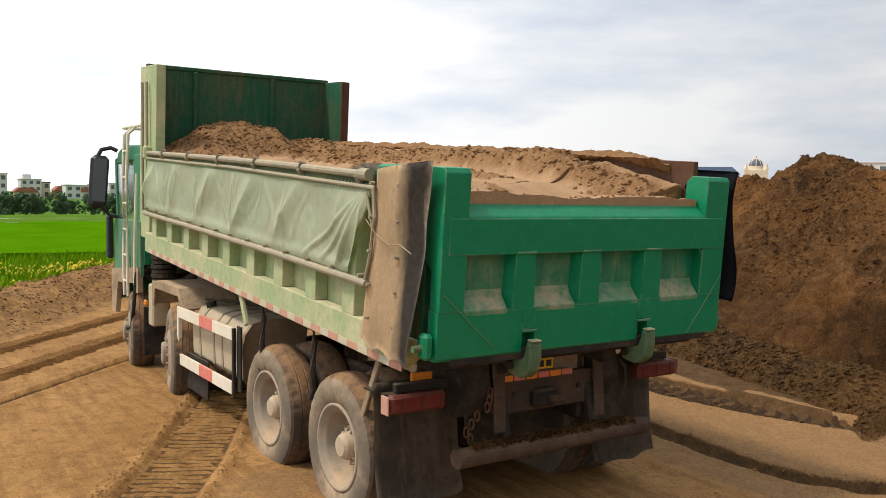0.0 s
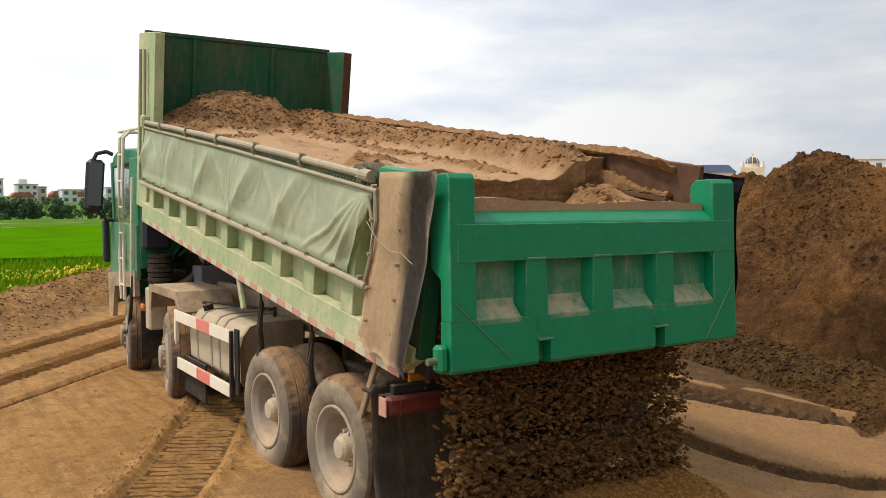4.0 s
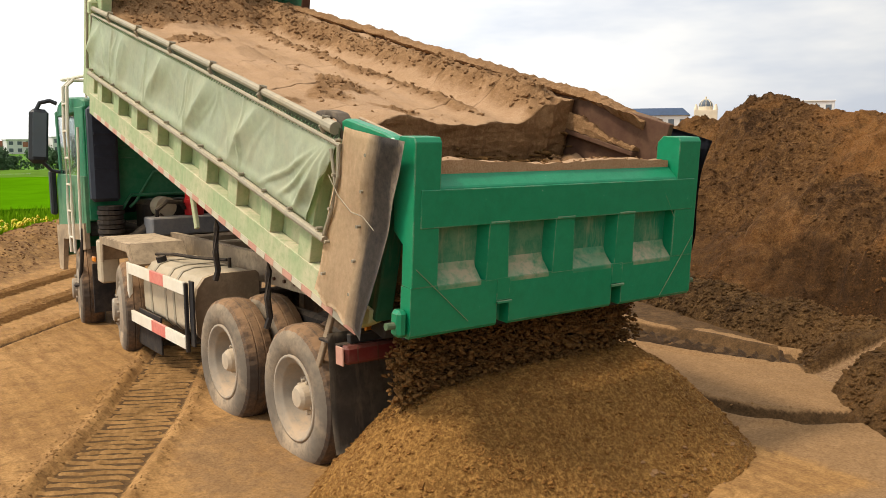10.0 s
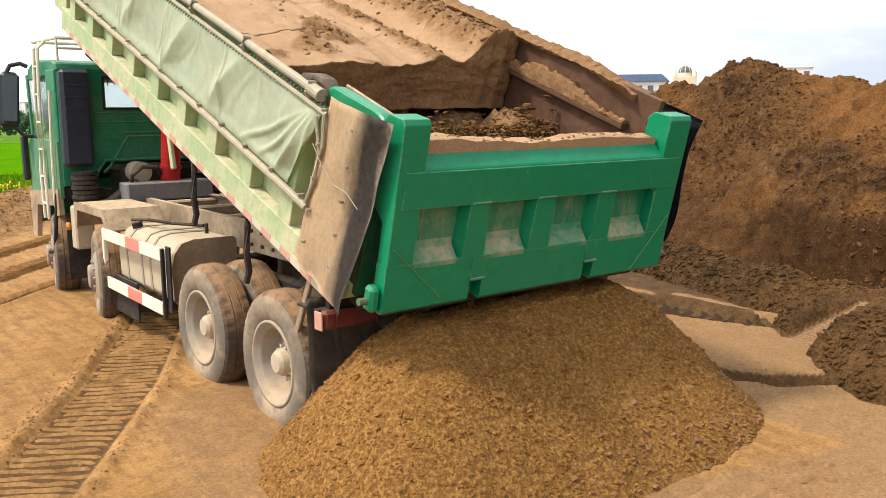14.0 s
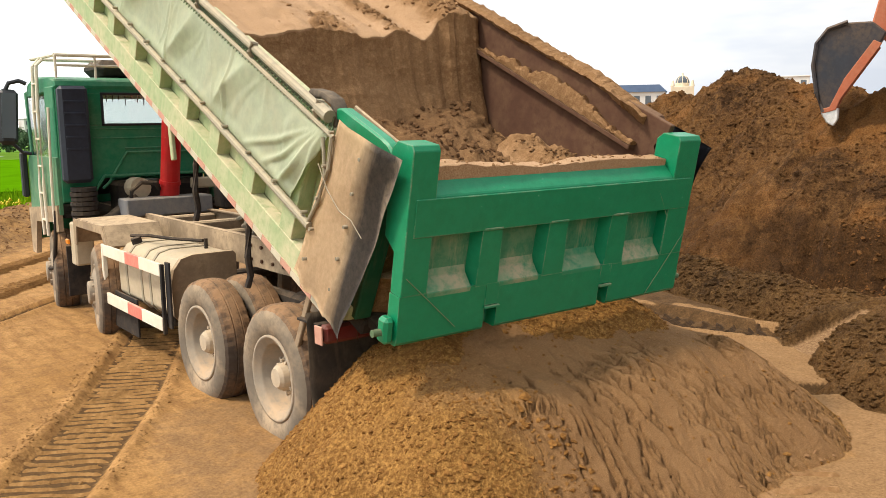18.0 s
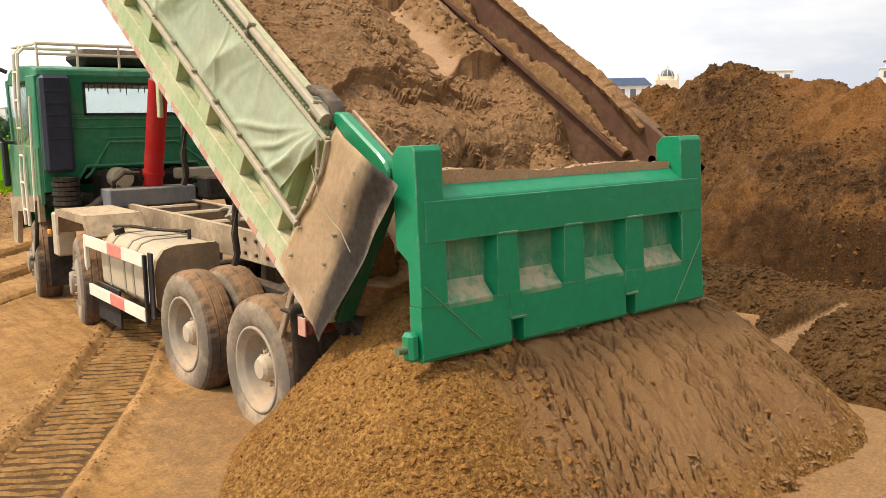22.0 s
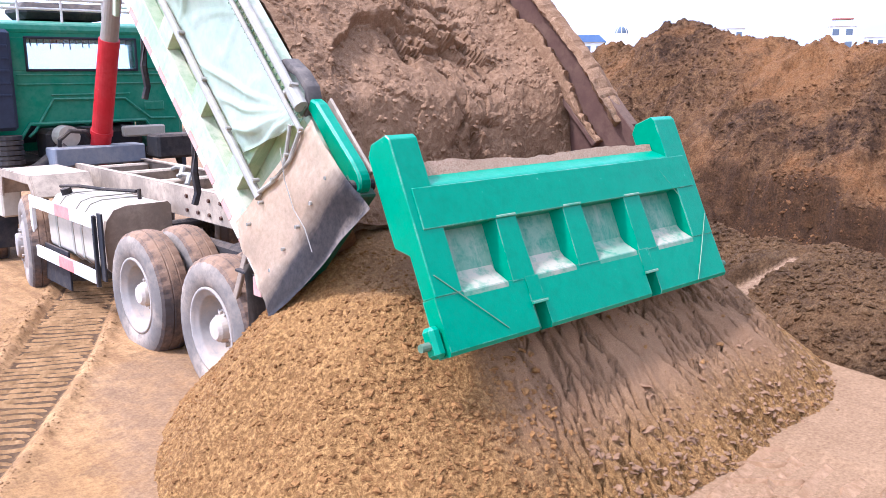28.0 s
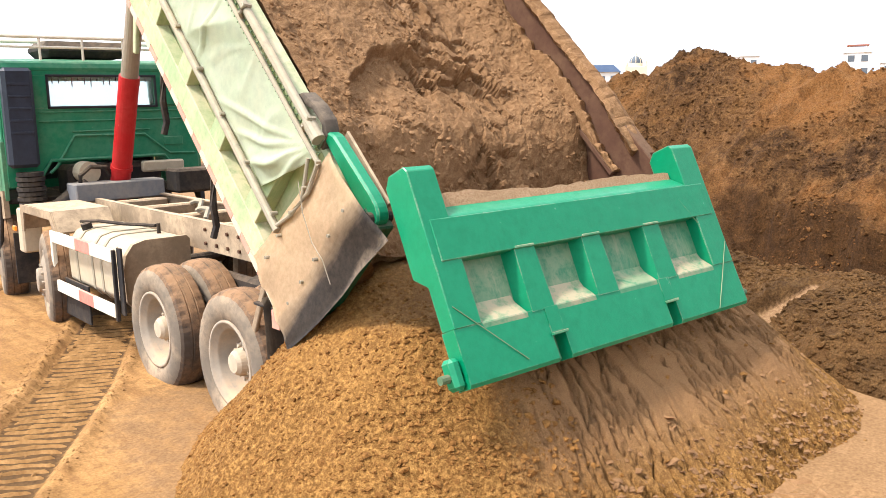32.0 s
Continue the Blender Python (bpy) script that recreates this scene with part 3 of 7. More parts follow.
def clods(name, places, mat, parent=None, label="", flat=1.0):
    """Many lumps in one mesh; places: (x, y, z, size)."""
    rng = np.random.default_rng(len(places) * 7 + 1)
    p = np.array(places)
    n = len(p)
    kind = rng.integers(0, 6, n)
    a, b, c = rng.uniform(-0.6, 0.6, n), rng.uniform(-0.6, 0.6, n), rng.uniform(0, 6.3, n)
    ca, sa, cb, sb, cc, sc = np.cos(a), np.sin(a), np.cos(b), np.sin(b), np.cos(c), np.sin(c)
    rot = np.stack([np.stack([cc * cb, cc * sb * sa - sc * ca, cc * sb * ca + sc * sa], 1), np.stack([sc * cb, sc * sb * sa + cc * ca, sc * sb * ca - cc * sa], 1), np.stack([-sb, cb * sa, cb * ca], 1)], 1)
    size = p[:, 3:4] * np.stack([rng.uniform(0.7, 1.4, n), rng.uniform(0.7, 1.3, n), flat * rng.uniform(0.6, 1.1, n)], 1)
    vs, fs, at = [], [], 0
    for k in range(6):
        v, f = clod_mesh(k)
        q = np.nonzero(kind == k)[0]
        if len(q) == 0:
            continue
        w = np.einsum("nij,nvj->nvi", rot[q], v[None] * size[q][:, None]) + p[q][:, None, :3]
        vs.append(w.reshape(-1, 3))
        fs.append((np.array(f)[None] + (np.arange(len(q)) * len(v))[:, None, None] + at).reshape(-1, 3))
        at += len(q) * len(v)
    vs, fs = np.concatenate(vs), np.concatenate(fs)
    me = bpy.data.meshes.new(name)
    me.from_pydata(vs.tolist(), [], fs.tolist())
    me.update()
    me.materials.append(mat)
    ob = new(name, me)
    if parent:
        ob.parent = parent
    if label:
        ob["label"] = label
    return ob


# ---------------------------------------------------------------- ground
GZ = 0.10
TRACK = [(-3.85, -1.60), (-2.74, 0.12), (-2.30, 0.82), (-1.83, 1.58), (-0.93, 3.35), (-0.15, 5.0)]
RUTS = [[(-6.0, 1.2), (-2.95, 4.5), (-1.28, 6.25), (1.5, 9.2)], [(-6.0, 2.8), (-2.76, 6.1), (-1.0, 8.1), (1.5, 11.0)], [(-6.0, 4.6), (-2.6, 7.9), (-0.5, 10.4), (1.5, 12.8)]]
RIGHT_A = [(3.9, 3.4), (3.95, 1.2), (4.05, 0.1), (4.20, -0.6), (4.40, -1.05)]
RIGHT_B = [(2.55, 3.0), (2.42, 0.6), (2.28, -0.7), (2.30, -1.40), (2.48, -1.82), (2.85, -2.05), (3.2, -2.3)]
SMEAR = [(4.72, 0.85), (4.66, 0.12), (4.54, -0.62)]
TONGUE = [(3.70, -1.30), (3.85, -1.38), (4.20, -1.45), (4.46, -1.57)]
CRAWL = [(0.30, -2.5), (0.42, -3.4), (0.55, -4.4)]
CRAWL_OUT = [(-0.10, -3.97), (1.25, -2.62)]


def bank_s(x, y):
    return -0.836 * x + 0.549 * y


def ground_z(x, y):
    s = bank_s(x, y)
    far = max(abs(x), abs(y))
    if far > 60:
        return -0.35
    z = GZ
    if s > 6.6:
        w = 0.25 * fbm(x, y, 0.5, 3)
        up = smooth01(s + w, 7.0, 8.5) * (0.42 + 0.10 * fbm(x, y, 0.8, 9))
        down = smooth01(s + w, 8.6, 10.5) * 0.85
        z += up - down + 0.05 * fbm(x, y, 2.5, 5) * smooth01(s, 6.9, 7.6)
    if far < 14:
        z += 0.012 * fbm(x, y, 0.9, 1) + 0.006 * fbm(x, y, 6, 2)
        if x < 3 and y < 9:
            d, u, g = near_line(x, y, TRACK)
            if d < 0.6:
                inside = 1 - smooth01(d, 0.27, 0.33)
                z += inside * -0.022
                z += 0.055 * math.exp(-((g + 0.38) / 0.055) ** 2) * (0.8 + 0.6 * fbm(x, y, 6, 4))
                z += 0.035 * math.exp(-((g - 0.37) / 0.05) ** 2) * (0.7 + 0.5 * fbm(x, y, 7, 6))
            for i, r in enumerate(RUTS):
                d, u, g = near_line(x, y, r)
                if d < 0.7:
                    if i == 0:
                        z += -0.05 * math.exp(-(d / 0.06) ** 2) + 0.03 * math.exp(-((d - 0.13) / 0.05) ** 2)
        if x > 1.2:
            d, u, g = near_line(x, y, RIGHT_A)
            w = 0.20 + 0.16 * smooth01(y, -1.2, 1.0)
            inside = 1 - smooth01(d, w, w + 0.10)
            z += inside * (-0.07 + 0.02 * (math.sin(u * 26 + g * 5) > 0.3)) + 0.04 * math.exp(-((d - w - 0.12) / 0.06) ** 2)
            d, u, g = near_line(x, y, RIGHT_B)
            z += -0.085 * (1 - smooth01(d, 0.10, 0.16)) + 0.035 * math.exp(-((d - 0.21) / 0.05) ** 2) * (0.7 + 0.6 * fbm(x, y, 5, 8))
        d, u, g = near_line(x, y, CRAWL)
        if d < 0.8:
            z -= 0.03 * (1 - smooth01(d, 0.46, 0.54))
    return z


def ground_soil(x, y):
    wet_dark = pale = field = 0.0
    s = bank_s(x, y)
    if max(abs(x), abs(y)) < 30:
        d, u, g = near_line(x, y, TRACK)
        wet_dark = max(wet_dark, 0.64 * (1 - smooth01(d, 0.28, 0.31)))
        d, u, g = near_line(x, y, RUTS[0])
        wet_dark = max(wet_dark, 0.8 * (1 - smooth01(d, 0.03, 0.10)))
        for r in RUTS[1:]:
            d, u, g = near_line(x, y, r)
            wet_dark = max(wet_dark, 0.40 * (1 - smooth01(d, 0.27, 0.34)))
        if x > 1.2:
            d, u, g = near_line(x, y, RIGHT_A)
            w = 0.16 + 0.16 * smooth01(y, -1.2, 1.0)
            wet_dark = max(wet_dark, 1 - smooth01(d, w + 0.06, w + 0.16))
            d, u, g = near_line(x, y, RIGHT_B)
            wet_dark = max(wet_dark, 1 - smooth01(d, 0.12, 0.20))
            wet_dark = max(wet_dark, smooth01(x - 0.25 * y, 4.12, 4.24))
            d, u, g = near_line(x, y, SMEAR)
            wet_dark = min(wet_dark, smooth01(d + 0.05 * fbm(x, y, 6, 14), 0.05, 0.10))
        if 6.5 < s < 10:
            wet_dark = max(wet_dark, 0.46 * smooth01(s, 6.5, 6.9))
        pale = max(smooth01(x, 1.3, 2.0), smooth01(-y - 0.3 * x, 2.0, 2.8)) * 0.95
        pale = max(pale, 0.55 * (1 - smooth01(abs(x + 1.6 - 0.25 * y), 0.3, 1.0)) * (1 - smooth01(y, 0.6, 2.0)))
    if s > 9.4:
        field = smooth01(s, 9.4, 9.9)
    return (wet_dark, pale, field)


def build_ground():
    xs = [-1800, -900, -400, -200, -100, -60, -40, -25, -16, -11, -8, -6.5] + span(-5.5, -3.3, 0.06) + span(-3.25, -0.85, 0.035) + span(-0.8, 2.0, 0.06) + span(2.04, 4.8, 0.035) + span(4.85, 6.0, 0.06) + span(6.3, 12, 0.3) + [14, 18, 25, 40, 60, 100, 200, 400, 900, 1800]
    ys = [-1800, -900, -400, -200, -100, -60, -30, -16, -9, -6, -5] + span(-4.4, -2.6, 0.06) + span(-2.55, 3.2, 0.035) + span(3.25, 8.0, 0.06) + span(8.1, 11.5, 0.1) + span(11.65, 17.5, 0.15) + [18.5, 20, 22, 25, 30, 40, 60, 100, 200, 400, 900, 1800]
    ob = sheet("ground", xs, ys, ground_z, M["ground"], colour=ground_soil)
    tagged(ob, "packed sandy earth with tyre tracks, ruts and a low soil bank", "ground", kind="structure")


build_ground()


def point_on(line, u):
    for (ax, ay), (bx_, by_) in zip(line, line[1:]):
        L = math.hypot(bx_ - ax, by_ - ay)
        if u <= L:
            return ax + (bx_ - ax) * u / L, ay + (by_ - ay) * u / L, (bx_ - ax) / L, (by_ - ay) / L
        u -= L
    return None


def ridges(name, line, start, end, step, reach, height, width, skew, seed, label, saw=0.0, mat="sand_track"):
    """Crumbly ridges pressed across a track, each a thin uneven bar of earth."""
    r = random.Random(seed)
    root = thing(name, label, "tyre track", "tyre marks", "stuff")
    u = start
    while u < end:
        q = point_on(line, u)
        if q is None:
            break
        x, y, tx, ty = q
        n = 20
        vs, fs = [], []
        lo, hi = -reach * r.uniform(0.8, 1.05), reach * r.uniform(0.8, 1.05)
        prev = None
        ph = r.uniform(0, 9)
        for k in range(n + 1):
            v = lo + (hi - lo) * k / n
            off = skew * abs(v) + 0.010 * math.sin(v * 14 + ph)
            sx, sy = x + ty * v + tx * off, y - tx * v + ty * off
            g = ground_z(sx, sy) - 0.012
            h = height * (0.75 + 0.7 * abs(noise.noise(Vector((v * 9, u * 3, seed)))))
            h *= 0.3 if k in (0, n) else 1
            w = width * (0.7 + 0.5 * noise.noise(Vector((v * 7, u * 5, seed + 4))))
            ring = [len(vs) + i for i in range(3)]
            vs += [(sx - tx * w, sy - ty * w, g), (sx - 0.6 * tx * w, sy - 0.6 * ty * w, g + h + 0.012), (sx + tx * w * (1 + saw), sy + ty * w * (1 + saw), g)]
            if prev:
                fs += [(prev[0], prev[1], ring[1], ring[0]), (prev[1], prev[2], ring[2], ring[1])]
            prev = ring
        u += step * r.uniform(0.85, 1.15)
        me = bpy.data.meshes.new("ridge")
        me.from_pydata(vs, [], fs)
        me.update()
        me.materials.append(M[mat])
        new("ridge", me).parent = root


M["rut_earth"] = soil("damp_rut_earth", (0.038, 0.023, 0.012), (0.070, 0.041, 0.020), (0.12, 0.070, 0.034), big=2, grain=22, relief=0.02)
M["pale_slab"] = soil("pale_pressed_slabs", (0.24, 0.142, 0.064), (0.33, 0.20, 0.098), (0.40, 0.255, 0.135), big=1.5, grain=22, relief=0.015)
# track_ridge: pale colour paints in the light that the ridge tops catch
M["track_ridge"] = soil("lit_tread_ridges", (0.26, 0.152, 0.060), (0.37, 0.225, 0.094), (0.46, 0.290, 0.130), big=1.5, grain=22, relief=0.02)
M["sand_track"] = soil("pressed_track_earth", (0.18, 0.105, 0.042), (0.28, 0.166, 0.068), (0.38, 0.232, 0.102), big=1.5, grain=22, relief=0.02)
ridges("tyre_ridges", TRACK[::-1], 1.2, 7.7, 0.100, 0.295, 0.022, 0.014, 0.0, 5, "crumbly pale tread ridges pressed into the dark tyre track", 0.8, "track_ridge")
for k, r in enumerate(RUTS[1:]):
    ridges("tyre_ridges", r, 2.5, 9.0, 0.075, 0.28, 0.018, 0.015, 0.45, 8 + k, "chevron tread marks pressed into the packed earth", 2.0)
ridges("tyre_ridges", RIGHT_A, 0.3, 4.2, 0.17, 0.34, 0.035, 0.05, -0.3, 12, "tread marks in the dark rut beside the heap", 0.6, "rut_earth")
ridges("crawler_marks", CRAWL, 0.2, 1.85, 0.19, 0.48, 0.024, 0.08, 0.0, 14, "slab-like crawler marks in the pale packed earth", 0.0, "pale_slab")
ridges("crawler_marks", CRAWL_OUT, 0.1, 1.85, 0.23, 0.25, 0.030, 0.085, 0.0, 15, "raised slabs pressed by a crawler beside the pile", 0.0, "pale_slab")


def build_field():
    def top(x, y):
        return -0.12 + 0.10 * fbm(x, y, 0.35, 2) + 0.05 * fbm(x, y, 2.2, 7)
    f = sheet("rice_field", span(-30, 70, 0.9), span(31, 68, 0.5), top, M["blade"], floor=-0.6)
    tagged(f, "dense bright green rice paddy beyond the soil bank", "rice field", kind="stuff")
    f = sheet("far_rice_field", span(-60, 110, 2.0), span(69.5, 93, 0.8), lambda x, y: -0.2 + 0.1 * fbm(x, y, 0.4, 4), M["verge_far"], floor=-0.6)
    tagged(f, "paler olive paddy strips before the trees", "rice field", kind="stuff")
    rng = random.Random(5)
    vs, fs, mi = [], [], []
    for _ in range(15000):
        y = rng.uniform(9, 31)
        x = rng.uniform(-9, 0.35 * y + 2)
        s = bank_s(x, y)
        if s < 8.7:
            continue
        g = ground_z(x, y)
        flower = 0
        patch = fbm(x, y, 0.35, 11)
        if 14.5 < y < 24 and patch > -0.15 and rng.random() < 0.8:
            flower = 1
        h = rng.uniform(0.14, 0.40) * (0.4 if s < 9.4 else 1.0)
        w = rng.uniform(0.02, 0.06)
        for k in range(3):
            a = rng.uniform(0, 6.3)
            dx, dy = math.cos(a), math.sin(a)
            b = len(vs)
            lean = rng.uniform(-0.12, 0.12)
            vs += [(x - dx * w, y - dy * w, g - 0.05), (x + dx * w, y + dy * w, g - 0.05), (x + lean, y + lean * dy, g + h)]
            fs.append((b, b + 1, b + 2))
            mi.append(0)
        if flower:
            b = len(vs)
            q = rng.uniform(0.025, 0.055)
            vs += [(x - q, y, g + h), (x + q, y, g + h), (x, y - q, g + h + q), (x, y + q, g + h + q * 1.4)]
            fs += [(b, b + 1, b + 3), (b, b + 2, b + 1), (b, b + 3, b + 2), (b + 1, b + 2, b + 3)]
            mi += [1] * 4
    me = bpy.data.meshes.new("verge_grass")
    me.from_pydata(vs, [], fs)
    me.materials.append(M["blade2"])
    me.materials.append(M["flower"])
    me.polygons.foreach_set("material_index", mi)
    me.update()
    tagged(new("verge_grass", me), "light green verge grass with small yellow flowers", "grass", kind="stuff")
    for y0, y1, x0, x1 in ((68.3, 69.2, -20, 14), (79.0, 79.8, -6, 60)):
        w = part("irrigation_ditch", bx(((x0 + x1) / 2, (y0 + y1) / 2, -0.28), (x1 - x0, y1 - y0, 0.16), 0.03), M["water"])
        tagged(w, "narrow pale strip of irrigation water between paddies", "ditch", "irrigation ditches", "structure")


M["verge_far"] = plain("far_paddy", (0.085, 0.16, 0.022), 0.95, var=0.25, scale=0.3, spec=0.0)
build_field()

# ---------------------------------------------------------------- heaps of soil
RIDGE = [(11.5, 9.5, 0.9), (10.3, 7.0, 2.15), (10.4, 5.0, 2.62), (10.4, 4.4, 2.82), (10.42, 3.67, 3.00), (10.0, 2.3, 2.72), (9.6, 0.6, 2.56), (9.3, -0.8, 2.40), (9.6, -3.0, 2.35), (11.5, -7.0, 2.2)]


def trench(x, y):
    e = x - 0.30 * y + 0.40 * fbm(x, y, 0.7, 27) + 0.10 * fbm(x, y, 3.0, 26)
    return smooth01(e, 5.5, 5.8) * (1 - smooth01(e, 6.75, 6.95)) * smooth01(1.6 - y, 0.0, 1.2)


def heap_darkness(x, y):
    # darkens trench and foot: damp soil plus the cut's shade, painted in
    e = x - 0.30 * y + 0.40 * fbm(x, y, 0.7, 27) + 0.10 * fbm(x, y, 3.0, 26)
    k = smooth01(e, 5.6, 5.9) * (1 - smooth01(e, 6.9, 7.1)) * smooth01(1.8 - y, 0.0, 1.2)
    foot = 0.75 * (1 - smooth01(e, 6.0, 7.2)) * smooth01(y, 0.8, 1.8)
    return (max(k, foot), 0, 0)


def heap_z(x, y):
    best = -1.0
    for (ax, ay, az), (bx_, by_, bz) in zip(RIDGE, RIDGE[1:]):
        dx, dy = bx_ - ax, by_ - ay
        k = max(0.0, min(1.0, ((x - ax) * dx + (y - ay) * dy) / (dx * dx + dy * dy)))
        d = math.hypot(x - ax - k * dx, y - ay - k * dy)
        best = max(best, az + k * (bz - az) - 0.74 * (math.sqrt(d * d + 0.16) - 0.4))
    z = best + 0.18 * fbm(x, y, 0.9, 21) + 0.09 * fbm(x, y, 2.6, 23) + 0.035 * fbm(x, y, 8, 25)
    z += 0.10 * abs(fbm(x, y, 1.5, 29)) - 0.05 * max(0.0, 1 - abs(fbm(x + 0.4 * fbm(x, y, 2, 31), y * 1.8, 0.9, 33)) / 0.10)
    # the trench dug out between the slope and the berm
    z -= trench(x, y) * (0.62 + 0.2 * fbm(x, y, 1.1, 28))
    z += 0.09 * fbm(x * 0.35, y * 1.6, 1.3, 37) + 0.16 * smooth01(fbm(x, y, 0.55, 39), 0.02, 0.12)
    z += 0.05 * abs(fbm(x, y, 4.5, 38)) + 0.03 * abs(fbm(x, y, 11, 36))
    return z if z > -0.3 else -0.3


def berm_z(x, y):
    """A low bank along the heap's foot and, nearer, a broader mound."""
    c = 5.30 + 0.33 * y
    d = abs(x - c) / 0.62
    z = 0.46 * (1 - d * d) if d < 1 else -0.5 * (d - 1)
    d = near_line(x, y, [(4.60, -1.85), (3.55, -2.85), (3.40, -4.6)])[0] / (1.05 if x < 3.6 else 1.15)
    z = max(z, 0.48 * (1 - d ** 3) if d < 1 else -0.9 * (d - 1))
    z = max(-0.25, z + 0.09 * fbm(x, y, 1.5, 31) + 0.05 * fbm(x, y, 5, 33) + 0.03 * abs(fbm(x, y, 12, 34))) + 0.02
    if 3.2 < x < 5.2 and -2.2 < y < -0.8:
        d, u, g = near_line(x, y, TONGUE)
        z += (0.085 + 0.36 * (u / 0.81) ** 1.6 - z) * (1 - smooth01(d, 0.27 - 0.29 * u, 0.36 - 0.27 * u))
    return z


def berm_tone(x, y):
    """Where a blade has smeared pale soil up the mound's end."""
    d, u, g = near_line(x, y, TONGUE)
    return (0.15, 1 - smooth01(d, 0.25 - 0.275 * u, 0.29 - 0.285 * u), 0)


def build_heaps():
    h = sheet("dirt_heap", span(5.2, 10.6, 0.045) + span(10.7, 16.5, 0.15), [-8.5, -7.5, -6.5, -5.5] + span(-4.8, 8.6, 0.05) + span(8.8, 12.5, 0.2), heap_z, M["heap"], colour=heap_darkness)
    tagged(h, "big dark brown heap of dumped soil with crumbly slopes", "dirt heap", kind="stuff")
    rng = random.Random(11)
    pts = []
    while len(pts) < 24000:
        x, y = rng.uniform(5.3, 10.5), rng.uniform(-4.5, 8.5)
        z = heap_z(x, y)
        if z > 0.05 and fbm(x, y, 0.8, 35) > rng.uniform(-0.5, 0.45):
            pts.append((x, y, z, rng.choice((0.006, 0.007, 0.009, 0.011, 0.014, 0.022)) * rng.uniform(0.7, 1.4)))
    clods("loose_clods", pts, M["heap"], h)
    b = sheet("rough_berm", span(2.2, 3.2, 0.06) + span(3.23, 4.8, 0.03) + span(4.85, 7.6, 0.06), span(-4.5, -2.2, 0.06) + span(-2.17, -0.9, 0.03) + span(-0.85, 4.5, 0.06), berm_z, M["berm"], colour=berm_tone)
    tagged(b, "low rough berm of dark cloddy soil at the heap's foot", "soil berm", kind="stuff")
    pts = []
    while len(pts) < 12000:
        x, y = rng.uniform(2.3, 7.4), rng.uniform(-4.3, 4.4)
        z = berm_z(x, y)
        if z > GZ + 0.02 and near_line(x, y, TONGUE)[0] > 0.3:
            pts.append((x, y, z, rng.choice((0.008, 0.012, 0.012, 0.018, 0.032)) * rng.uniform(0.7, 1.4)))
    clods("loose_clods", pts, M["berm"], b)
    pts = []
    while len(pts) < 2600:
        x, y = rng.uniform(-9, 3), rng.uniform(5, 17)
        if 7.0 < bank_s(x, y) < 9.2:
            pts.append((x, y, ground_z(x, y), rng.choice((0.010, 0.014, 0.02, 0.028)) * rng.uniform(0.7, 1.3)))
    crumbs = []
    for _ in range(5200):
        x, y = rng.uniform(-4.6, 4.5), rng.uniform(-3.5, 9.0)
        near = min(near_line(x, y, line)[0] for line in (TRACK, RUTS[0], RUTS[1], RUTS[2], RIGHT_A, RIGHT_B, CRAWL))
        if near < 0.55 * rng.random() ** 2 + 0.05 or rng.random() < 0.03:
            crumbs.append((x, y, ground_z(x, y), rng.choice((0.005, 0.006, 0.008, 0.010, 0.016)) * rng.uniform(0.8, 1.3)))
    for _ in range(1500):
        px, py, tx, ty = point_on(TRACK, rng.uniform(0.2, 6.5))
        side = rng.gauss(-0.42, 0.07) if rng.random() < 0.7 else rng.gauss(0.37, 0.04)
        x, y = px + ty * side, py - tx * side
        crumbs.append((x, y, ground_z(x, y), rng.choice((0.004, 0.005, 0.006, 0.008, 0.011)) * rng.uniform(0.8, 1.3)))
    tagged(clods("ground_crumbs", crumbs, M["sand_track"]), "loose crumbs of earth along the ruts", "crumbs", kind="stuff")
    tagged(clods("bank_clods", pts, M["heap_clod"]), "loose dark clods on the soil bank", "clods", kind="stuff")


build_heaps()


# ---------------------------------------------------------------- distance
def tree(x, y, h, seed):
    t = thing("tree", "far dark green broadleaf tree behind the paddies", "tree", "tree line", at=(x, y, -0.35))
    rng = random.Random(seed)
    part("trunk", rd((0, 0, 0), (0, 0, h * 0.5), 0.10, 7, 0.05), M["bark"], t)
    vs, fs = [], []
    for _ in range(24):
        a, r = rng.uniform(0, 6.3), rng.uniform(0, 0.42) * h
        cx, cy, cz = r * math.cos(a) * 1.3, r * math.sin(a), h * rng.uniform(0.12, 0.9)
        cs = h * rng.uniform(0.12, 0.24)
        for _ in range(60):
            d = Vector((rng.gauss(0, 1), rng.gauss(0, 1), rng.gauss(0, 0.8))).normalized() * cs * rng.uniform(0.6, 1.1)
            u = Vector((rng.gauss(0, 1), rng.gauss(0, 1), rng.gauss(0, 1))).normalized() * cs * 0.24
            w = u.cross(d).normalized() * cs * 0.2
            c = Vector((cx, cy, cz)) + d
            b = len(vs)
            vs += [tuple(c - u), tuple(c - w), tuple(c + u), tuple(c + w)]
            fs.append((b, b + 1, b + 2, b + 3))
    me = bpy.data.meshes.new("crown")
    me.from_pydata(vs, [], fs)
    me.materials.append(M["leaf"])
    c = new("crown", me)
    c.parent = t


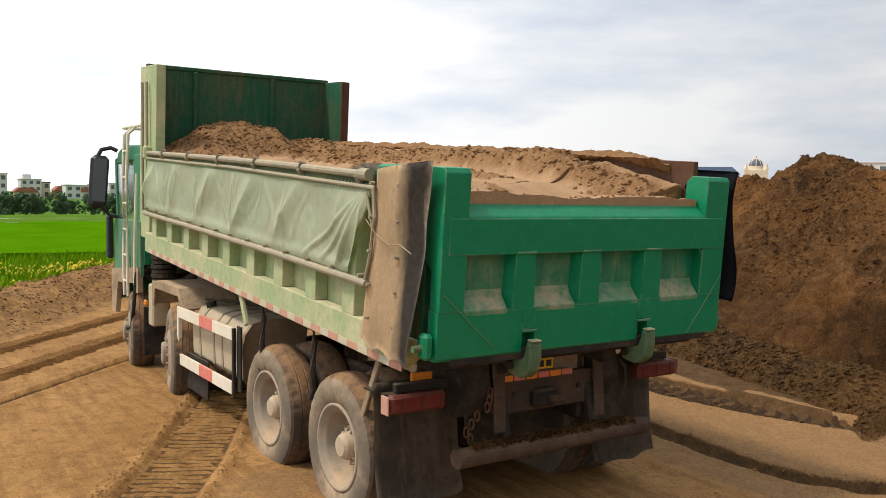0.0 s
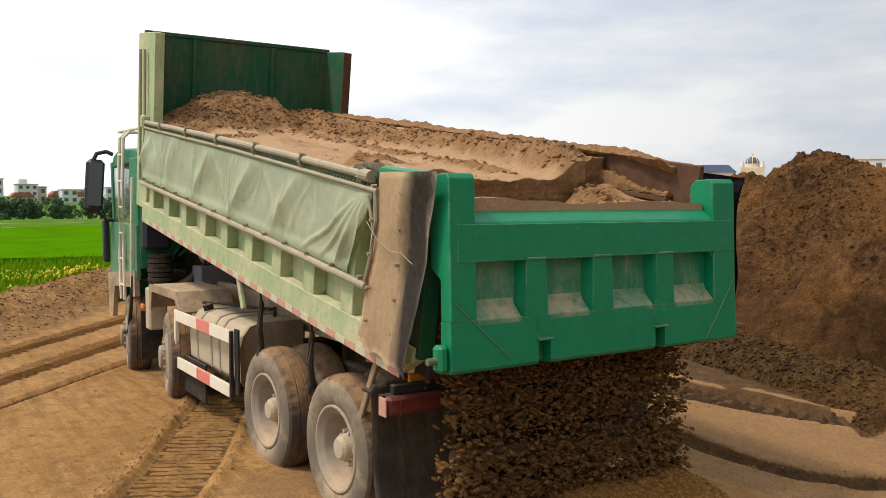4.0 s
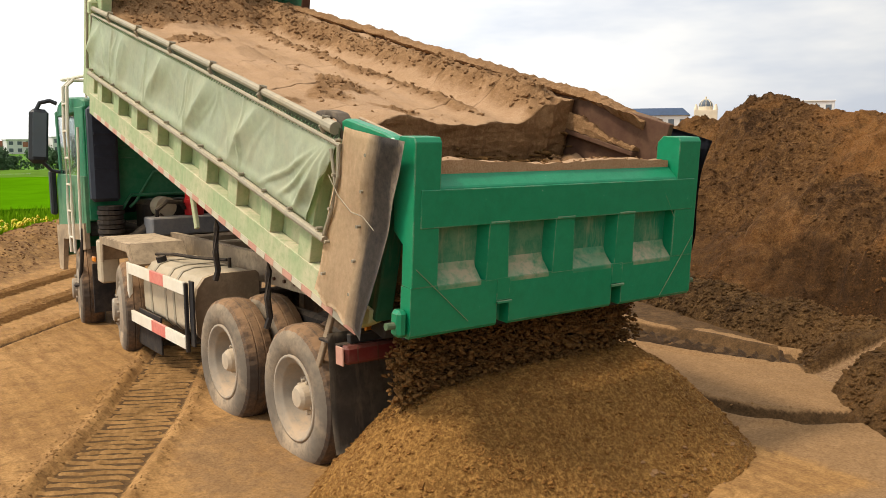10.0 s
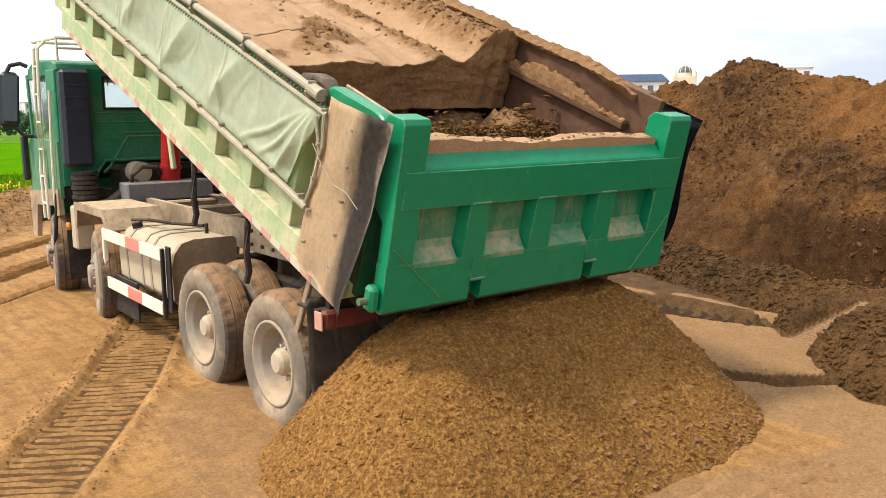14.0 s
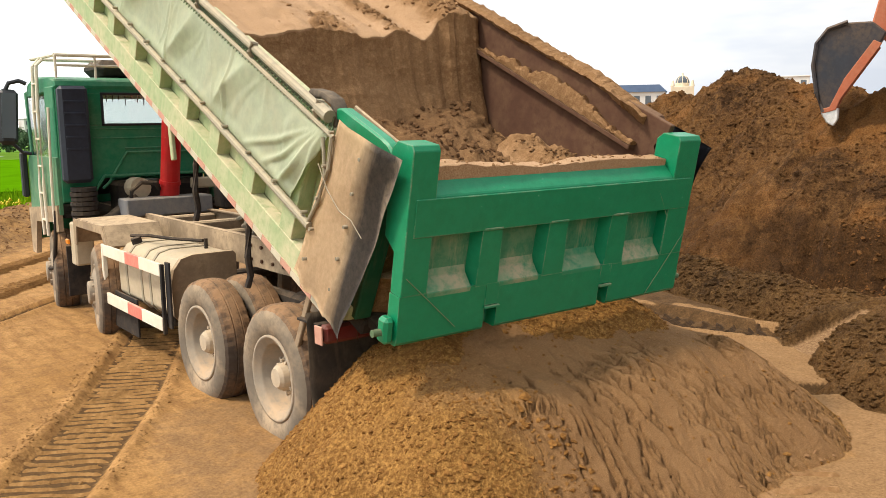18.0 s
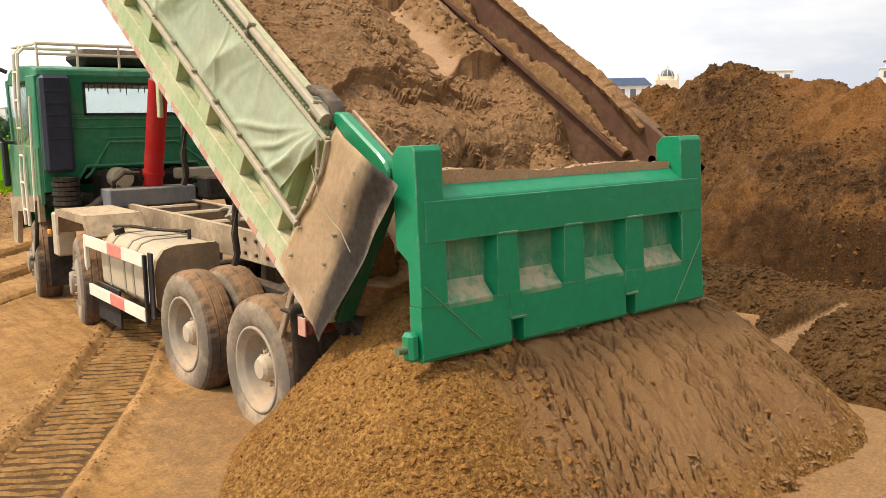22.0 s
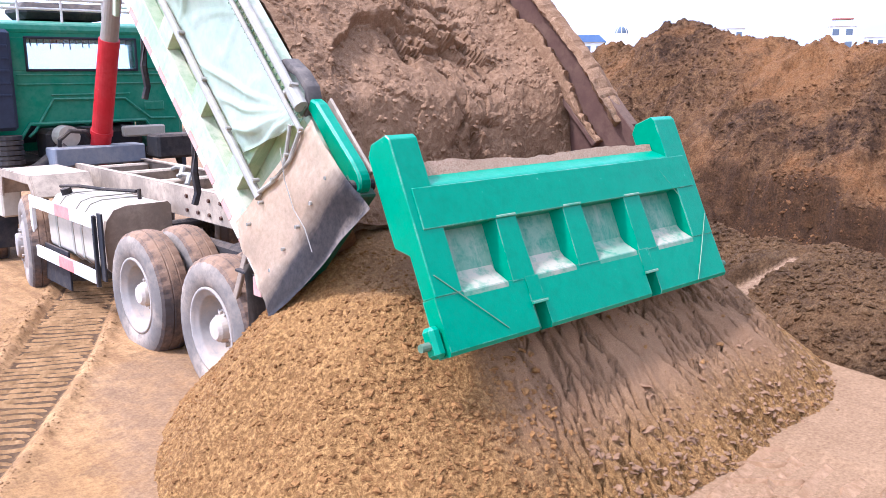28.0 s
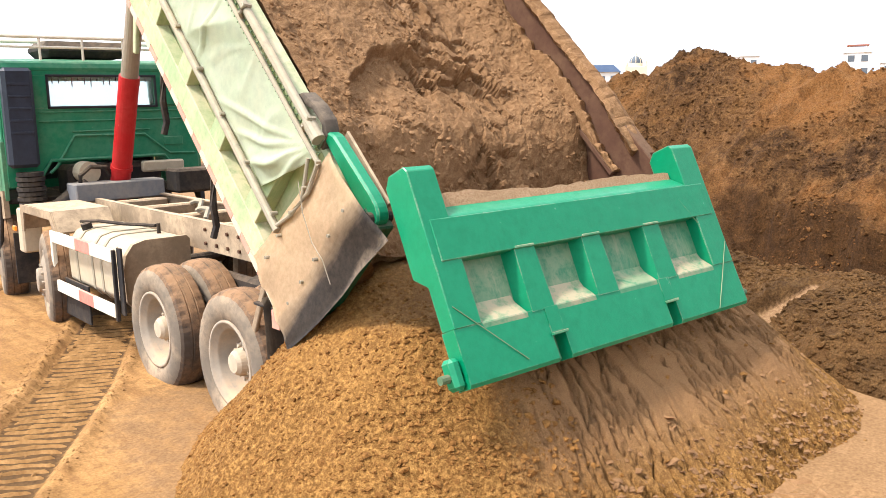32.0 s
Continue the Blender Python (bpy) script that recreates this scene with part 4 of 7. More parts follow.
def house(x, y, w, d, h, mat, roof, label, turn=0.0, floors=2, bays=4, flat=True):
    b = thing("house", label, "house", "far houses", at=(x, y, -0.35))
    b.rotation_euler = (0, 0, turn)
    part("wall", bx((0, 0, h / 2), (w, d, h), 0.05), mat, b)
    if flat:
        part("roof", bx((0, 0, h + 0.15), (w + 0.5, d + 0.5, 0.3), 0.05), roof, b)
    else:
        part("roof", prism_y([(-w / 2 - 0.4, h), (w / 2 + 0.4, h), (w / 2 - 1.2, h + 1.5), (-w / 2 + 1.2, h + 1.5)], -d / 2 - 0.4, d / 2 + 0.4), roof, b)
    for f in range(floors):
        for k in range(bays):
            wx = -w / 2 + w * (k + 0.5) / bays
            wz = h * (f + 0.55) / floors
            q = part("window", bx((wx, -d / 2 - 0.02, wz), (w / bays * 0.5, 0.12, h / floors * 0.5), 0.02), M["pane"], b)
    return b


def build_distance():
    rng = random.Random(3)
    for i in range(46):
        x = -14 + i * 1.15 + rng.uniform(-0.5, 0.5)
        tree(x, 95 + rng.uniform(-2, 7), rng.uniform(1.6, 2.6), 100 + i)
    house(26.5, 300, 7, 8, 7.6, M["wall"], M["wall"], "tall grey concrete house behind the trees", 0.0, 3, 3)
    w = house(37.2, 302, 6, 8, 6.0, M["wall"], M["wall"], "white stepped flat-roofed house", 0.0, 3, 3)
    part("roof_room", bx((-1.0, 0, 6.9), (2.4, 4, 1.6), 0.05), M["wall"], w)
    house(33.6, 285, 6.5, 6, 1.9, M["wall2"], M["roofred"], "low cream house with a red tile roof", 0, 1, 3, False)
    house(41.8, 310, 4.4, 8, 5.2, M["wall2"], M["pane"], "narrow house with a dark roof", 0, 2, 2)
    house(45.4, 296, 4.2, 6, 2.6, M["roofred"], M["roofred"], "low brick-red shed with a tile roof", 0, 1, 2, False)
    h = house(50.2, 290, 9.6, 8, 4.3, M["wall"], M["wall"], "white two-storey house with red-brown bays", 0.0, 2, 4)
    part("brick_bay", bx((1.2, -4.1, 2.9), (3.0, 0.3, 1.5), 0.02), M["roofred"], h)
    house(57.5, 305, 4.5, 8, 3.6, M["wall2"], M["roofred"], "pale far house with a low red tile roof", 0, 2, 2, False)
    house(63.8, 300, 6.2, 8, 5.2, M["wall"], M["wall"], "grey flat-roofed house behind the trees", 0, 2, 3)
    house(18, 300, 7, 8, 4.6, M["wall2"], M["wall"], "cream flat-roofed house behind the trees", 0, 2, 3)
    house(72, 300, 7, 8, 4.4, M["wall"], M["roofred"], "white house with a red tile roof", 0, 2, 3, False)
    house(146.0, 119.4, 14, 10, 8.3, M["wall"], M["roofblue"], "long white hall with a blue metal roof", -0.9, 2, 6, False)
    # the domed church
    c = thing("church", "cream church with a round ribbed dome", "church", at=(160.5, 117.0, 6.0))
    c.rotation_euler = (0, 0, -0.9)
    c.scale = (0.5, 0.5, 0.5)
    part("wall", bx((0, 0, -3.7), (10, 9, 21.0), 0.1), M["wall2"], c)
    part("drum", rd((0, 0, 6.8), (0, 0, 8.4), 3.1, 20), M["wall2"], c)
    bm = bmesh.new()
    bmesh.ops.create_uvsphere(bm, u_segments=20, v_segments=10, radius=3.0)
    for v in bm.verts:
        v.co = Vector((v.co.x, v.co.y, max(v.co.z, 0) * 1.1 + 8.4))
    part("dome", bm, M["pane"], c, "dark ribbed dome")
    for k in range(8):
        a = k * math.tau / 8
        part("rib", tube([(3.06 * math.cos(a) * math.cos(e), 3.06 * math.sin(a) * math.cos(e), 8.4 + 3.36 * math.sin(e)) for e in (0, 0.4, 0.8, 1.2, 1.5)], 0.16, 5), M["wall2"], c)
    part("lantern", rd((0, 0, 11.6), (0, 0, 12.9), 0.4, 8), M["wall2"], c)
    for sx in (-3.4, 3.4):
        part("turret", rd((sx * 1.25, -3.5, 6.8), (sx * 1.25, -3.5, 9.4), 1.1, 10, 0.4), M["wall2"], c)
    house(200.3, 113.7, 8, 8, 12.4, M["wall"], M["wall"], "grey concrete house with a railed roof", -1.0, 3, 3)
    t = house(269.8, 115.3, 7.5, 7.5, 15.0, M["wall"], M["wall"], "slim white tower house with a roof canopy", -1.1, 4, 2)
    part("roof_canopy", bx((0, 0, 17.3), (6, 6, 0.4), 0.05), M["roofred"], t)
    for sx in (-2.4, 2.4):
        part("roof_post", rd((sx, -2.4, 15), (sx, -2.4, 17.2), 0.2, 6), M["wall"], t)
    house(285, 110, 8, 8, 12.0, M["wall"], M["wall"], "low grey house beside the tower", -1.1, 3, 3)


build_distance()


# ---------------------------------------------------------------- the truck
def lathe(profile, seg=40, knob=None):
    """Turns (x, r) points about the x axis; knob(ring, segment) changes the radius."""
    bm = bmesh.new()
    rings = []
    for i, (x, r) in enumerate(profile):
        ring = []
        for k in range(seg):
            q = r + (knob(i, k) if knob else 0)
            ring.append(bm.verts.new((x, q * math.cos(k * math.tau / seg), q * math.sin(k * math.tau / seg))))
        rings.append(ring)
    for u, v in zip(rings, rings[1:]):
        for k in range(seg):
            bm.faces.new((u[k], v[k], v[(k + 1) % seg], u[(k + 1) % seg]))
    bmesh.ops.recalc_face_normals(bm, faces=bm.faces)
    return bm


def tyre_bm(r=0.54, w=0.28):
    h = w / 2
    prof = [(-h + 0.02, 0.318), (-h, 0.345), (-h - 0.012, 0.40), (-h - 0.008, 0.46), (-h + 0.012, 0.505), (-h + 0.030, r - 0.012), (-h + 0.075, r),
            (-0.045, r + 0.003), (-0.04, r - 0.004), (-0.034, r - 0.004), (-0.029, r + 0.004), (0.029, r + 0.004), (0.034, r - 0.004), (0.04, r - 0.004), (0.045, r + 0.003),
            (h - 0.075, r), (h - 0.03, r - 0.012), (h - 0.012, 0.505), (h + 0.008, 0.46), (h + 0.012, 0.40), (h, 0.345), (h - 0.02, 0.318)]
    bm = lathe(prof, 96, lambda i, k: (-0.005 if k % 3 == 0 else 0.0) if i in (4, 5, 6, 15, 16, 17) else 0.0)
    for f in bm.faces:
        c = f.calc_center_median()
        rr = math.hypot(c.y, c.z)
        f.material_index = 1 if rr < 0.50 else 0
        f.smooth = rr < 0.5
    return bm


def wheel(truck, x, y, side, deep, z=0.52):
    """side: -1 left, 1 right; deep: an outer wheel of a twin pair."""
    def flip(bm):
        for v in bm.verts:
            v.co = Vector((v.co.x * -side, v.co.y, v.co.z))
        bmesh.ops.recalc_face_normals(bm, faces=bm.faces)
        return bm
    if deep:
        prof = [(-0.120, 0.326), (-0.138, 0.324), (-0.140, 0.305), (-0.118, 0.296), (-0.105, 0.262), (-0.085, 0.252), (0.03, 0.236), (0.055, 0.200), (0.06, 0.150), (0.05, 0.02)]
        hub = [(0.06, 0.150), (-0.005, 0.145), (-0.018, 0.108), (-0.085, 0.092), (-0.110, 0.070), (-0.114, 0.001)]
    else:
        prof = [(-0.120, 0.326), (-0.138, 0.324), (-0.140, 0.305), (-0.125, 0.296), (-0.150, 0.250), (-0.165, 0.205), (-0.165, 0.02)]
        hub = [(-0.14, 0.135), (-0.215, 0.130), (-0.225, 0.115), (-0.225, 0.001)]
    w = part("wheel", flip(lathe(prof, 36)), M["rim"], truck, smooth=True)
    w.location = (x, y, z)
    part("tyre", flip(tyre_bm()), [M["tyre"], M["tyreside"]], w, "dusty worn tyre")
    bm = lathe(hub, 24)
    for k in range(10):
        a = k * math.tau / 10
        if deep:
            part("wheel_nut", flip(rd((-0.0, 0.165 * math.cos(a), 0.165 * math.sin(a)), (0.055, 0.165 * math.cos(a), 0.165 * math.sin(a)), 0.014, 6)), M["rim"], w)
            part("hub_bolt", flip(rd((-0.045, 0.117 * math.cos(a), 0.117 * math.sin(a)), (-0.012, 0.117 * math.cos(a), 0.117 * math.sin(a)), 0.013, 6)), M["hub"], w)
        else:
            part("wheel_nut", flip(rd((-0.19, 0.165 * math.cos(a), 0.165 * math.sin(a)), (-0.155, 0.165 * math.cos(a), 0.165 * math.sin(a)), 0.016, 6)), M["rim"], w)
    part("hub", flip(bm), M["hub" if deep else "rim"], w, "dusty pale wheel hub with nuts")
    return w


def mud_flap_bm(s):
    """A hanging rubber sheet, its foot bent outwards and scalloped."""
    bm = bmesh.new()
    g = []
    for i in range(15):
        u = i / 14
        row = []
        for j in range(15):
            v = j / 14
            z = 1.14 - 0.80 * v - (0.03 * math.sin(u * 3.1) + 0.012 * math.sin(u * 13)) * v
            y = -0.69 - 0.05 * v - 0.06 * v ** 4 + 0.018 * math.sin(u * 5 + v * 3) * v
            row.append(bm.verts.new((s * (0.62 + 0.67 * u), y, z)))
        g.append(row)
    for a, b in zip(g, g[1:]):
        for j in range(14):
            bm.faces.new((a[j], a[j + 1], b[j + 1], b[j]))
    bmesh.ops.solidify(bm, geom=bm.faces[:], thickness=0.014)
    bmesh.ops.recalc_face_normals(bm, faces=bm.faces)
    return bm


def build_chassis(truck):
    for y in (0.0, 1.35):
        for s in (-1, 1):
            wheel(truck, s * 1.075, y, s, True)
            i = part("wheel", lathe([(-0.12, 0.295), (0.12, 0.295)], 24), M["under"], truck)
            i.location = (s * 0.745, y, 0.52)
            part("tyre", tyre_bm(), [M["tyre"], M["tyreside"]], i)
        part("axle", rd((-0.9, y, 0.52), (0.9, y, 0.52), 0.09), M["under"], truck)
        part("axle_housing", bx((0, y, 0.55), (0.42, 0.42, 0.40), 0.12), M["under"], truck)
    for y in (4.30, 6.15):
        for s in (-1, 1):
            wheel(truck, s * 1.075, y, s, False).rotation_euler = (0, 0, radians(-11))
        part("axle", rd((-0.9, y, 0.52), (0.9, y, 0.52), 0.07), M["under"], truck)
    for s in (-1, 1):
        part("frame_rail", prism_y([(s * 0.43, 1.03), (s * 0.36, 1.03), (s * 0.36, 1.045), (s * 0.415, 1.045), (s * 0.415, 1.295), (s * 0.36, 1.295), (s * 0.36, 1.31), (s * 0.43, 1.31)], -0.85, 6.9), M["chassis"], truck, "dust-covered steel frame rail")
        part("leaf_spring", bx((s * 0.55, 0.68, 0.86), (0.10, 1.5, 0.16), 0.03), M["under"], truck)
        for k in range(9):
            for j in range(2):
                part("bolt", rd((s * 0.425, 0.15 + 0.22 * k, 1.10 + 0.13 * j), (s * 0.45, 0.15 + 0.22 * k, 1.10 + 0.13 * j), 0.018, 6), M["rust"], truck)
    for y in (-0.8, 0.65, 1.9, 2.9, 3.9, 4.7):
        part("cross_member", bx((0, y, 1.17), (0.76, 0.14, 0.2), 0.02), M["chassis"], truck)
    for k, (y, x) in enumerate(((1.2, -0.12), (1.8, 0.12), (2.4, -0.16), (3.1, 0.1))):
        part("brake_hose", tube([(x - 0.18, y - 0.3, 1.30), (x, y, 1.36), (x + 0.1, y + 0.35, 1.33), (x + 0.2, y + 0.7, 1.27)], 0.025, 6), M["pipe"], truck)
    # fuel tank
    o = [(-1.12, 0.62), (-1.06, 0.55), (-0.52, 0.55), (-0.50, 0.58), (-0.50, 1.12), (-0.53, 1.15), (-0.92, 1.15), (-1.03, 1.12), (-1.10, 1.03), (-1.13, 0.90)]
    tank = part("fuel_tank", prism_y(o, 2.20, 3.72, 0.012), M["tank"], truck, "dust-caked fuel tank with strapped sides")
    c = [((x + 0.8) * 1.02 - 0.8, (z - 0.86) * 1.03 + 0.86) for x, z in o]
    for y in (2.75, 3.0, 3.45):
        part("strap", prism_y(c, y - 0.025, y + 0.025), M["pipe"], tank)
    part("end_plate", prism_y([((x + 0.8) * 1.03 - 0.8, (z - 0.86) * 1.05 + 0.86) for x, z in o], 2.14, 2.20), M["chassis"], tank, "brown mud-covered end plate")
    part("filler_cap", rd((-0.98, 3.50, 1.13), (-1.00, 3.50, 1.20), 0.055, 12), M["under"], tank)
    part("vent_valve", rd((-0.62, 2.55, 1.15), (-0.62, 2.55, 1.25), 0.02, 8), M["under"], tank)
    part("fuel_hose", tube([(-0.98, 3.70, 1.20), (-0.93, 3.3, 1.235), (-0.80, 3.0, 1.22), (-0.62, 2.62, 1.22)], 0.018, 6), M["under"], tank)
    # side guard
    g = part("side_guard", bx((-1.23, 3.86, 0.80), (0.05, 0.05, 0.64), 0.008), M["white"], truck, "side guard with white and red painted bars")
    part("post", bx((-1.225, 2.135, 0.78), (0.035, 0.04, 0.66), 0.006), M["under"], g)
    for z, h in ((1.055, 0.12), (0.54, 0.12)):
        for y0, y1, m in ((2.14, 2.70, "white"), (2.70, 3.12, "red"), (3.12, 3.88, "white")):
            part("bar", bx((-1.235, (y0 + y1) / 2, z), (0.03, y1 - y0, h), 0.004), M[m], g)
    part("mud_skirt", bx((-1.16, 3.45, 0.42), (0.02, 0.75, 0.40), 0.004), M["under"], truck, "dark rubber mud skirt")
    part("mud_skirt", bx((-1.19, 2.08, 0.82), (0.02, 0.10, 0.62), 0.004), M["rubber"], truck, "dark rubber mud skirt")
    # wheel cover over the second axle
    f = part("fender", prism([(4.98, 1.02), (4.93, 1.26), (4.86, 1.31), (3.86, 1.31), (3.70, 1.10), (3.72, 1.08), (3.88, 1.28), (4.84, 1.28), (4.90, 1.24), (4.95, 1.02)], -1.22, -0.62), M["chassis"], truck, "flat dusty steel mudguard over the second wheel")
    part("lip", prism([(4.98, 1.00), (4.98, 1.30), (3.86, 1.31), (3.68, 1.05), (3.78, 1.05), (3.92, 1.22), (4.86, 1.22), (4.90, 1.00)], -1.235, -1.215), M["chassis"], f)
    # rear end
    for s in (-1, 1):
        part("mud_flap", mud_flap_bm(s), M["flap"], truck, "dust-streaked black rubber mud flap", True)
        part("wing_strut", bx((s * 1.19, -0.50, 1.08), (0.03, 0.055, 0.58), 0.006, pose(0, 0, 0, 28, 0, 0)), M["chassis"], truck)
        part("arch_sheet", bx((s * 1.12, -0.62, 1.06), (0.24, 0.30, 0.02), 0.004), M["under"], truck)
        l = part("tail_lamp", bx((s * 1.10, -0.93, 1.045), (0.42, 0.09, 0.12), 0.02), M["lamp"], truck, "dusty red tail lamp box")
        part("lamp_end", bx((s * 1.333, -0.93, 1.045), (0.012, 0.09, 0.12), 0.003), M["faded"], l, "pale dusty lamp end")
        for k in range(3):
            part("lens_bar", bx((s * (0.93 + 0.15 * k), -0.982, 1.045), (0.006, 0.006, 0.12), 0.002), M["rust"], l)
        part("lamp_bracket", bx((s * 1.05, -0.90, 1.14), (0.40, 0.05, 0.06), 0.006), M["under"], l)
        part("hinge_plate", bx((s * 0.37, -0.72, 0.98), (0.05, 0.34, 0.50), 0.02), M["under"], truck)
        part("hinge_boss", rd((s * 0.30, -0.45, 1.05), (s * 0.52, -0.45, 1.05), 0.11, 14), M["under"], truck)
        part("bumper_hanger", bx((s * 0.40, -0.95, 0.85), (0.07, 0.05, 0.40), 0.01, pose(0, 0, 0, -14, 0, 0)), M["under"], truck)
    part("bumper_tube", rd((-0.87, -1.06, 0.66), (0.87, -1.06, 0.66), 0.066, 16), M["bumper"], truck, "mud-topped rear bumper tube")
    rng = random.Random(4)
    clods("bumper_mud", [(rng.uniform(-0.75, 0.72), -1.06 + rng.uniform(-0.05, 0.05), 0.715 + rng.uniform(-0.01, 0.025), rng.uniform(0.008, 0.022)) for _ in range(700)], M["berm"], truck, "lumps of damp soil on the bumper", 0.9)
    beam = part("rear_beam", bx((0.02, -0.90, 0.99), (0.98, 0.07, 0.25), 0.012), M["bumper"], truck, "dusty rear cross beam with round holes")
    for x, r in ((-0.30, 0.022), (0.30, 0.022), (0.42, 0.016), (-0.40, 0.014)):
        part("beam_hole", rd((x, -0.945, 1.0), (x, -0.925, 1.0), r, 12), M["black"], beam)
    tow = part("tow_block", bx((-0.06, -0.96, 0.96), (0.20, 0.08, 0.13), 0.02), M["under"], truck, "muddy square towing block")
    part("tow_jaw", bx((0.02, -1.02, 0.955), (0.12, 0.06, 0.05), 0.012), M["bumper"], tow)
    for s in (-1, 1):
        part("hinge_housing", prism([(-0.50, 0.86), (-0.50, 1.28), (-0.72, 1.32), (-0.92, 1.26), (-0.96, 1.05), (-0.84, 0.86)], s * 0.60 - 0.14, s * 0.60 + 0.10, 0.02), M["under"], truck, "grimy hinge housing")
        part("hinge_strap", bx((s * 0.46, -0.975, 1.02), (0.10, 0.03, 0.52), 0.01, pose(0, 0, 0, -4, 0, 0)), M["bumper"], truck)
        part("hinge_bolt", rd((s * 0.46, -1.01, 1.20), (s * 0.46, -0.97, 1.20), 0.035, 8), M["under"], truck)
        part("brake_pipe", tube([(s * 0.72, -0.80, 1.22), (s * 0.76, -0.95, 1.10), (s * 0.74, -0.98, 0.95), (s * 0.68, -0.90, 0.82)], 0.012, 6), M["rubber"], truck)
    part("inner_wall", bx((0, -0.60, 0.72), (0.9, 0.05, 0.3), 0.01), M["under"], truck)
    for k in range(6):
        part("reflector_tape", bx((-0.36 + 0.11 * k, -0.93, 1.115), (0.10, 0.012, 0.045), 0.002), M["orange" if k % 2 == 0 else "red"], truck)
    n = part("number_plate", bx((-0.13, -0.97, 1.24), (0.30, 0.012, 0.15), 0.004), M["yellow"], truck, "muddy yellow plate with illegible dark bars")
    for k in range(2):
        for j in range(4):
            part("plate_bar", bx((-0.235 + 0.07 * j, -0.978, 1.275 - 0.07 * k), (0.045, 0.004, 0.045), 0.0), M["black"], n)
    for k in range(7):
        x = -0.62 + rng.uniform(-0.12, 0.12)
        z = 1.05 - 0.05 * k
        part("chain_link", tube([(x + 0.02 * math.cos(a), -0.98, z + 0.035 * math.sin(a)) for a in [i * math.tau / 8 for i in range(9)]], 0.008, 5), M["rust"], truck)
    part("air_tank", rd((-0.35, 0.2, 0.78), (-0.35, 1.1, 0.78), 0.12, 14), M["under"], truck)
    part("cargo_lamp", bx((-1.02, -0.86, 1.19), (0.16, 0.03, 0.06), 0.006), M["orange"], truck)


def build_cab(truck):
    cab = part("cab", prism_y([(-1.20, 1.45), (-0.85, 1.45), (-0.70, 1.74), (0.72, 1.74), (0.92, 1.45), (1.20, 1.45), (1.20, 2.38), (-1.20, 2.38)], 5.48, 5.54, 0.006), M["cab"], truck, "green cab with roof rack and ladder tubes")
    for c, s in (((-0.925, 5.51, 2.575), (0.55, 0.06, 0.39)), ((0.925, 5.51, 2.575), (0.55, 0.06, 0.39)), ((0, 5.51, 2.81), (2.40, 0.06, 0.10))):
        part("rear_panel", bx(c, s, 0.006), M["cab"], cab)
    part("rear_window", bx((0, 5.51, 2.575), (1.30, 0.012, 0.39), 0.0), M["glass"], cab, "rear window hung with a fringe")
    fr = bmesh.new()
    for c, s in (((0, 5.473, 2.385), (1.36, 0.03, 0.03)), ((0, 5.473, 2.765), (1.36, 0.03, 0.03)), ((-0.665, 5.473, 2.575), (0.03, 0.03, 0.40)), ((0.665, 5.473, 2.575), (0.03, 0.03, 0.40))):
        box(fr, c, s, None, 0.006)
    part("window_seal", fr, M["black"], cab)
    rng = random.Random(9)
    for k in range(16):
        x = -0.58 + k * 0.077
        h = rng.uniform(0.05, 0.13)
        part("fringe", bx((x, 5.56, 2.75 - h / 2), (0.013, 0.012, h), 0.004), M["black"], cab)
    for z, x0, x1 in ((2.33, -0.80, 1.15), (2.22, -0.80, 1.15), (2.09, -0.42, 0.55)):
        part("pressed_rib", bx(((x0 + x1) / 2, 5.474, z), (x1 - x0, 0.016, 0.020), 0.006), M["cab"], cab)
    part("arch_rib", tube([(-0.72, 5.474, 1.60), (-0.64, 5.474, 1.67), (-0.40, 5.474, 2.04), (0.48, 5.474, 2.03), (0.80, 5.474, 1.77), (1.14, 5.474, 1.76)], 0.018, 6), M["cab"], cab)
    part("arch_lip", tube([(-0.90, 5.46, 1.46), (-0.70, 5.46, 1.75), (0.72, 5.46, 1.75), (0.93, 5.46, 1.46)], 0.022, 6), M["cab"], cab)
    part("small_hatch", bx((0.86, 5.47, 1.93), (0.26, 0.02, 0.11), 0.006), M["cab"], cab)
    part("side_crease", bx((0.90, 5.473, 2.58), (0.34, 0.014, 0.36), 0.02), M["cab"], cab)
    part("roof", prism([(5.46, 2.84), (5.50, 2.93), (5.70, 2.97), (6.5, 3.0), (6.8, 2.92), (6.95, 2.76), (6.90, 2.74), (5.50, 2.80)], -1.21, 1.21, 0.02), M["cab"], cab)
    for s in (-1, 1):
        part("door", prism([(5.50, 1.30), (5.50, 2.0), (6.85, 2.0), (6.95, 1.9), (6.95, 1.30), (6.7, 1.30), (5.9, 1.30)], s * 1.22 - 0.025, s * 1.22 + 0.025, 0.006), M["cabside"], cab, "faded dusty green door")
        part("corner_pillar", bx((s * 1.20, 5.70, 2.42), (0.05, 0.40, 0.86), 0.01), M["cab"], cab)
        part("front_pillar", bx((s * 1.19, 6.88, 2.40), (0.06, 0.10, 0.86), 0.01, pose(0, 0, 0, -6, 0, 0)), M["cab"], cab)
        part("door_window", bx((s * 1.20, 6.36, 2.38), (0.012, 0.92, 0.74), 0.0), M["glass"], cab)
        part("wheel_arch", prism([(6.95, 0.70), (6.98, 1.30), (5.52, 1.42), (5.50, 1.10), (5.62, 1.08), (5.72, 1.20), (6.60, 1.14), (6.74, 0.70)], s * 1.24 - 0.03, s * 1.24 + 0.03), M["chassis" if s < 0 else "black"], cab, "dusty grey front wheel arch")
    part("front_panel", bx((0, 6.98, 1.42), (2.40, 0.08, 1.10), 0.03), M["cab"], cab)
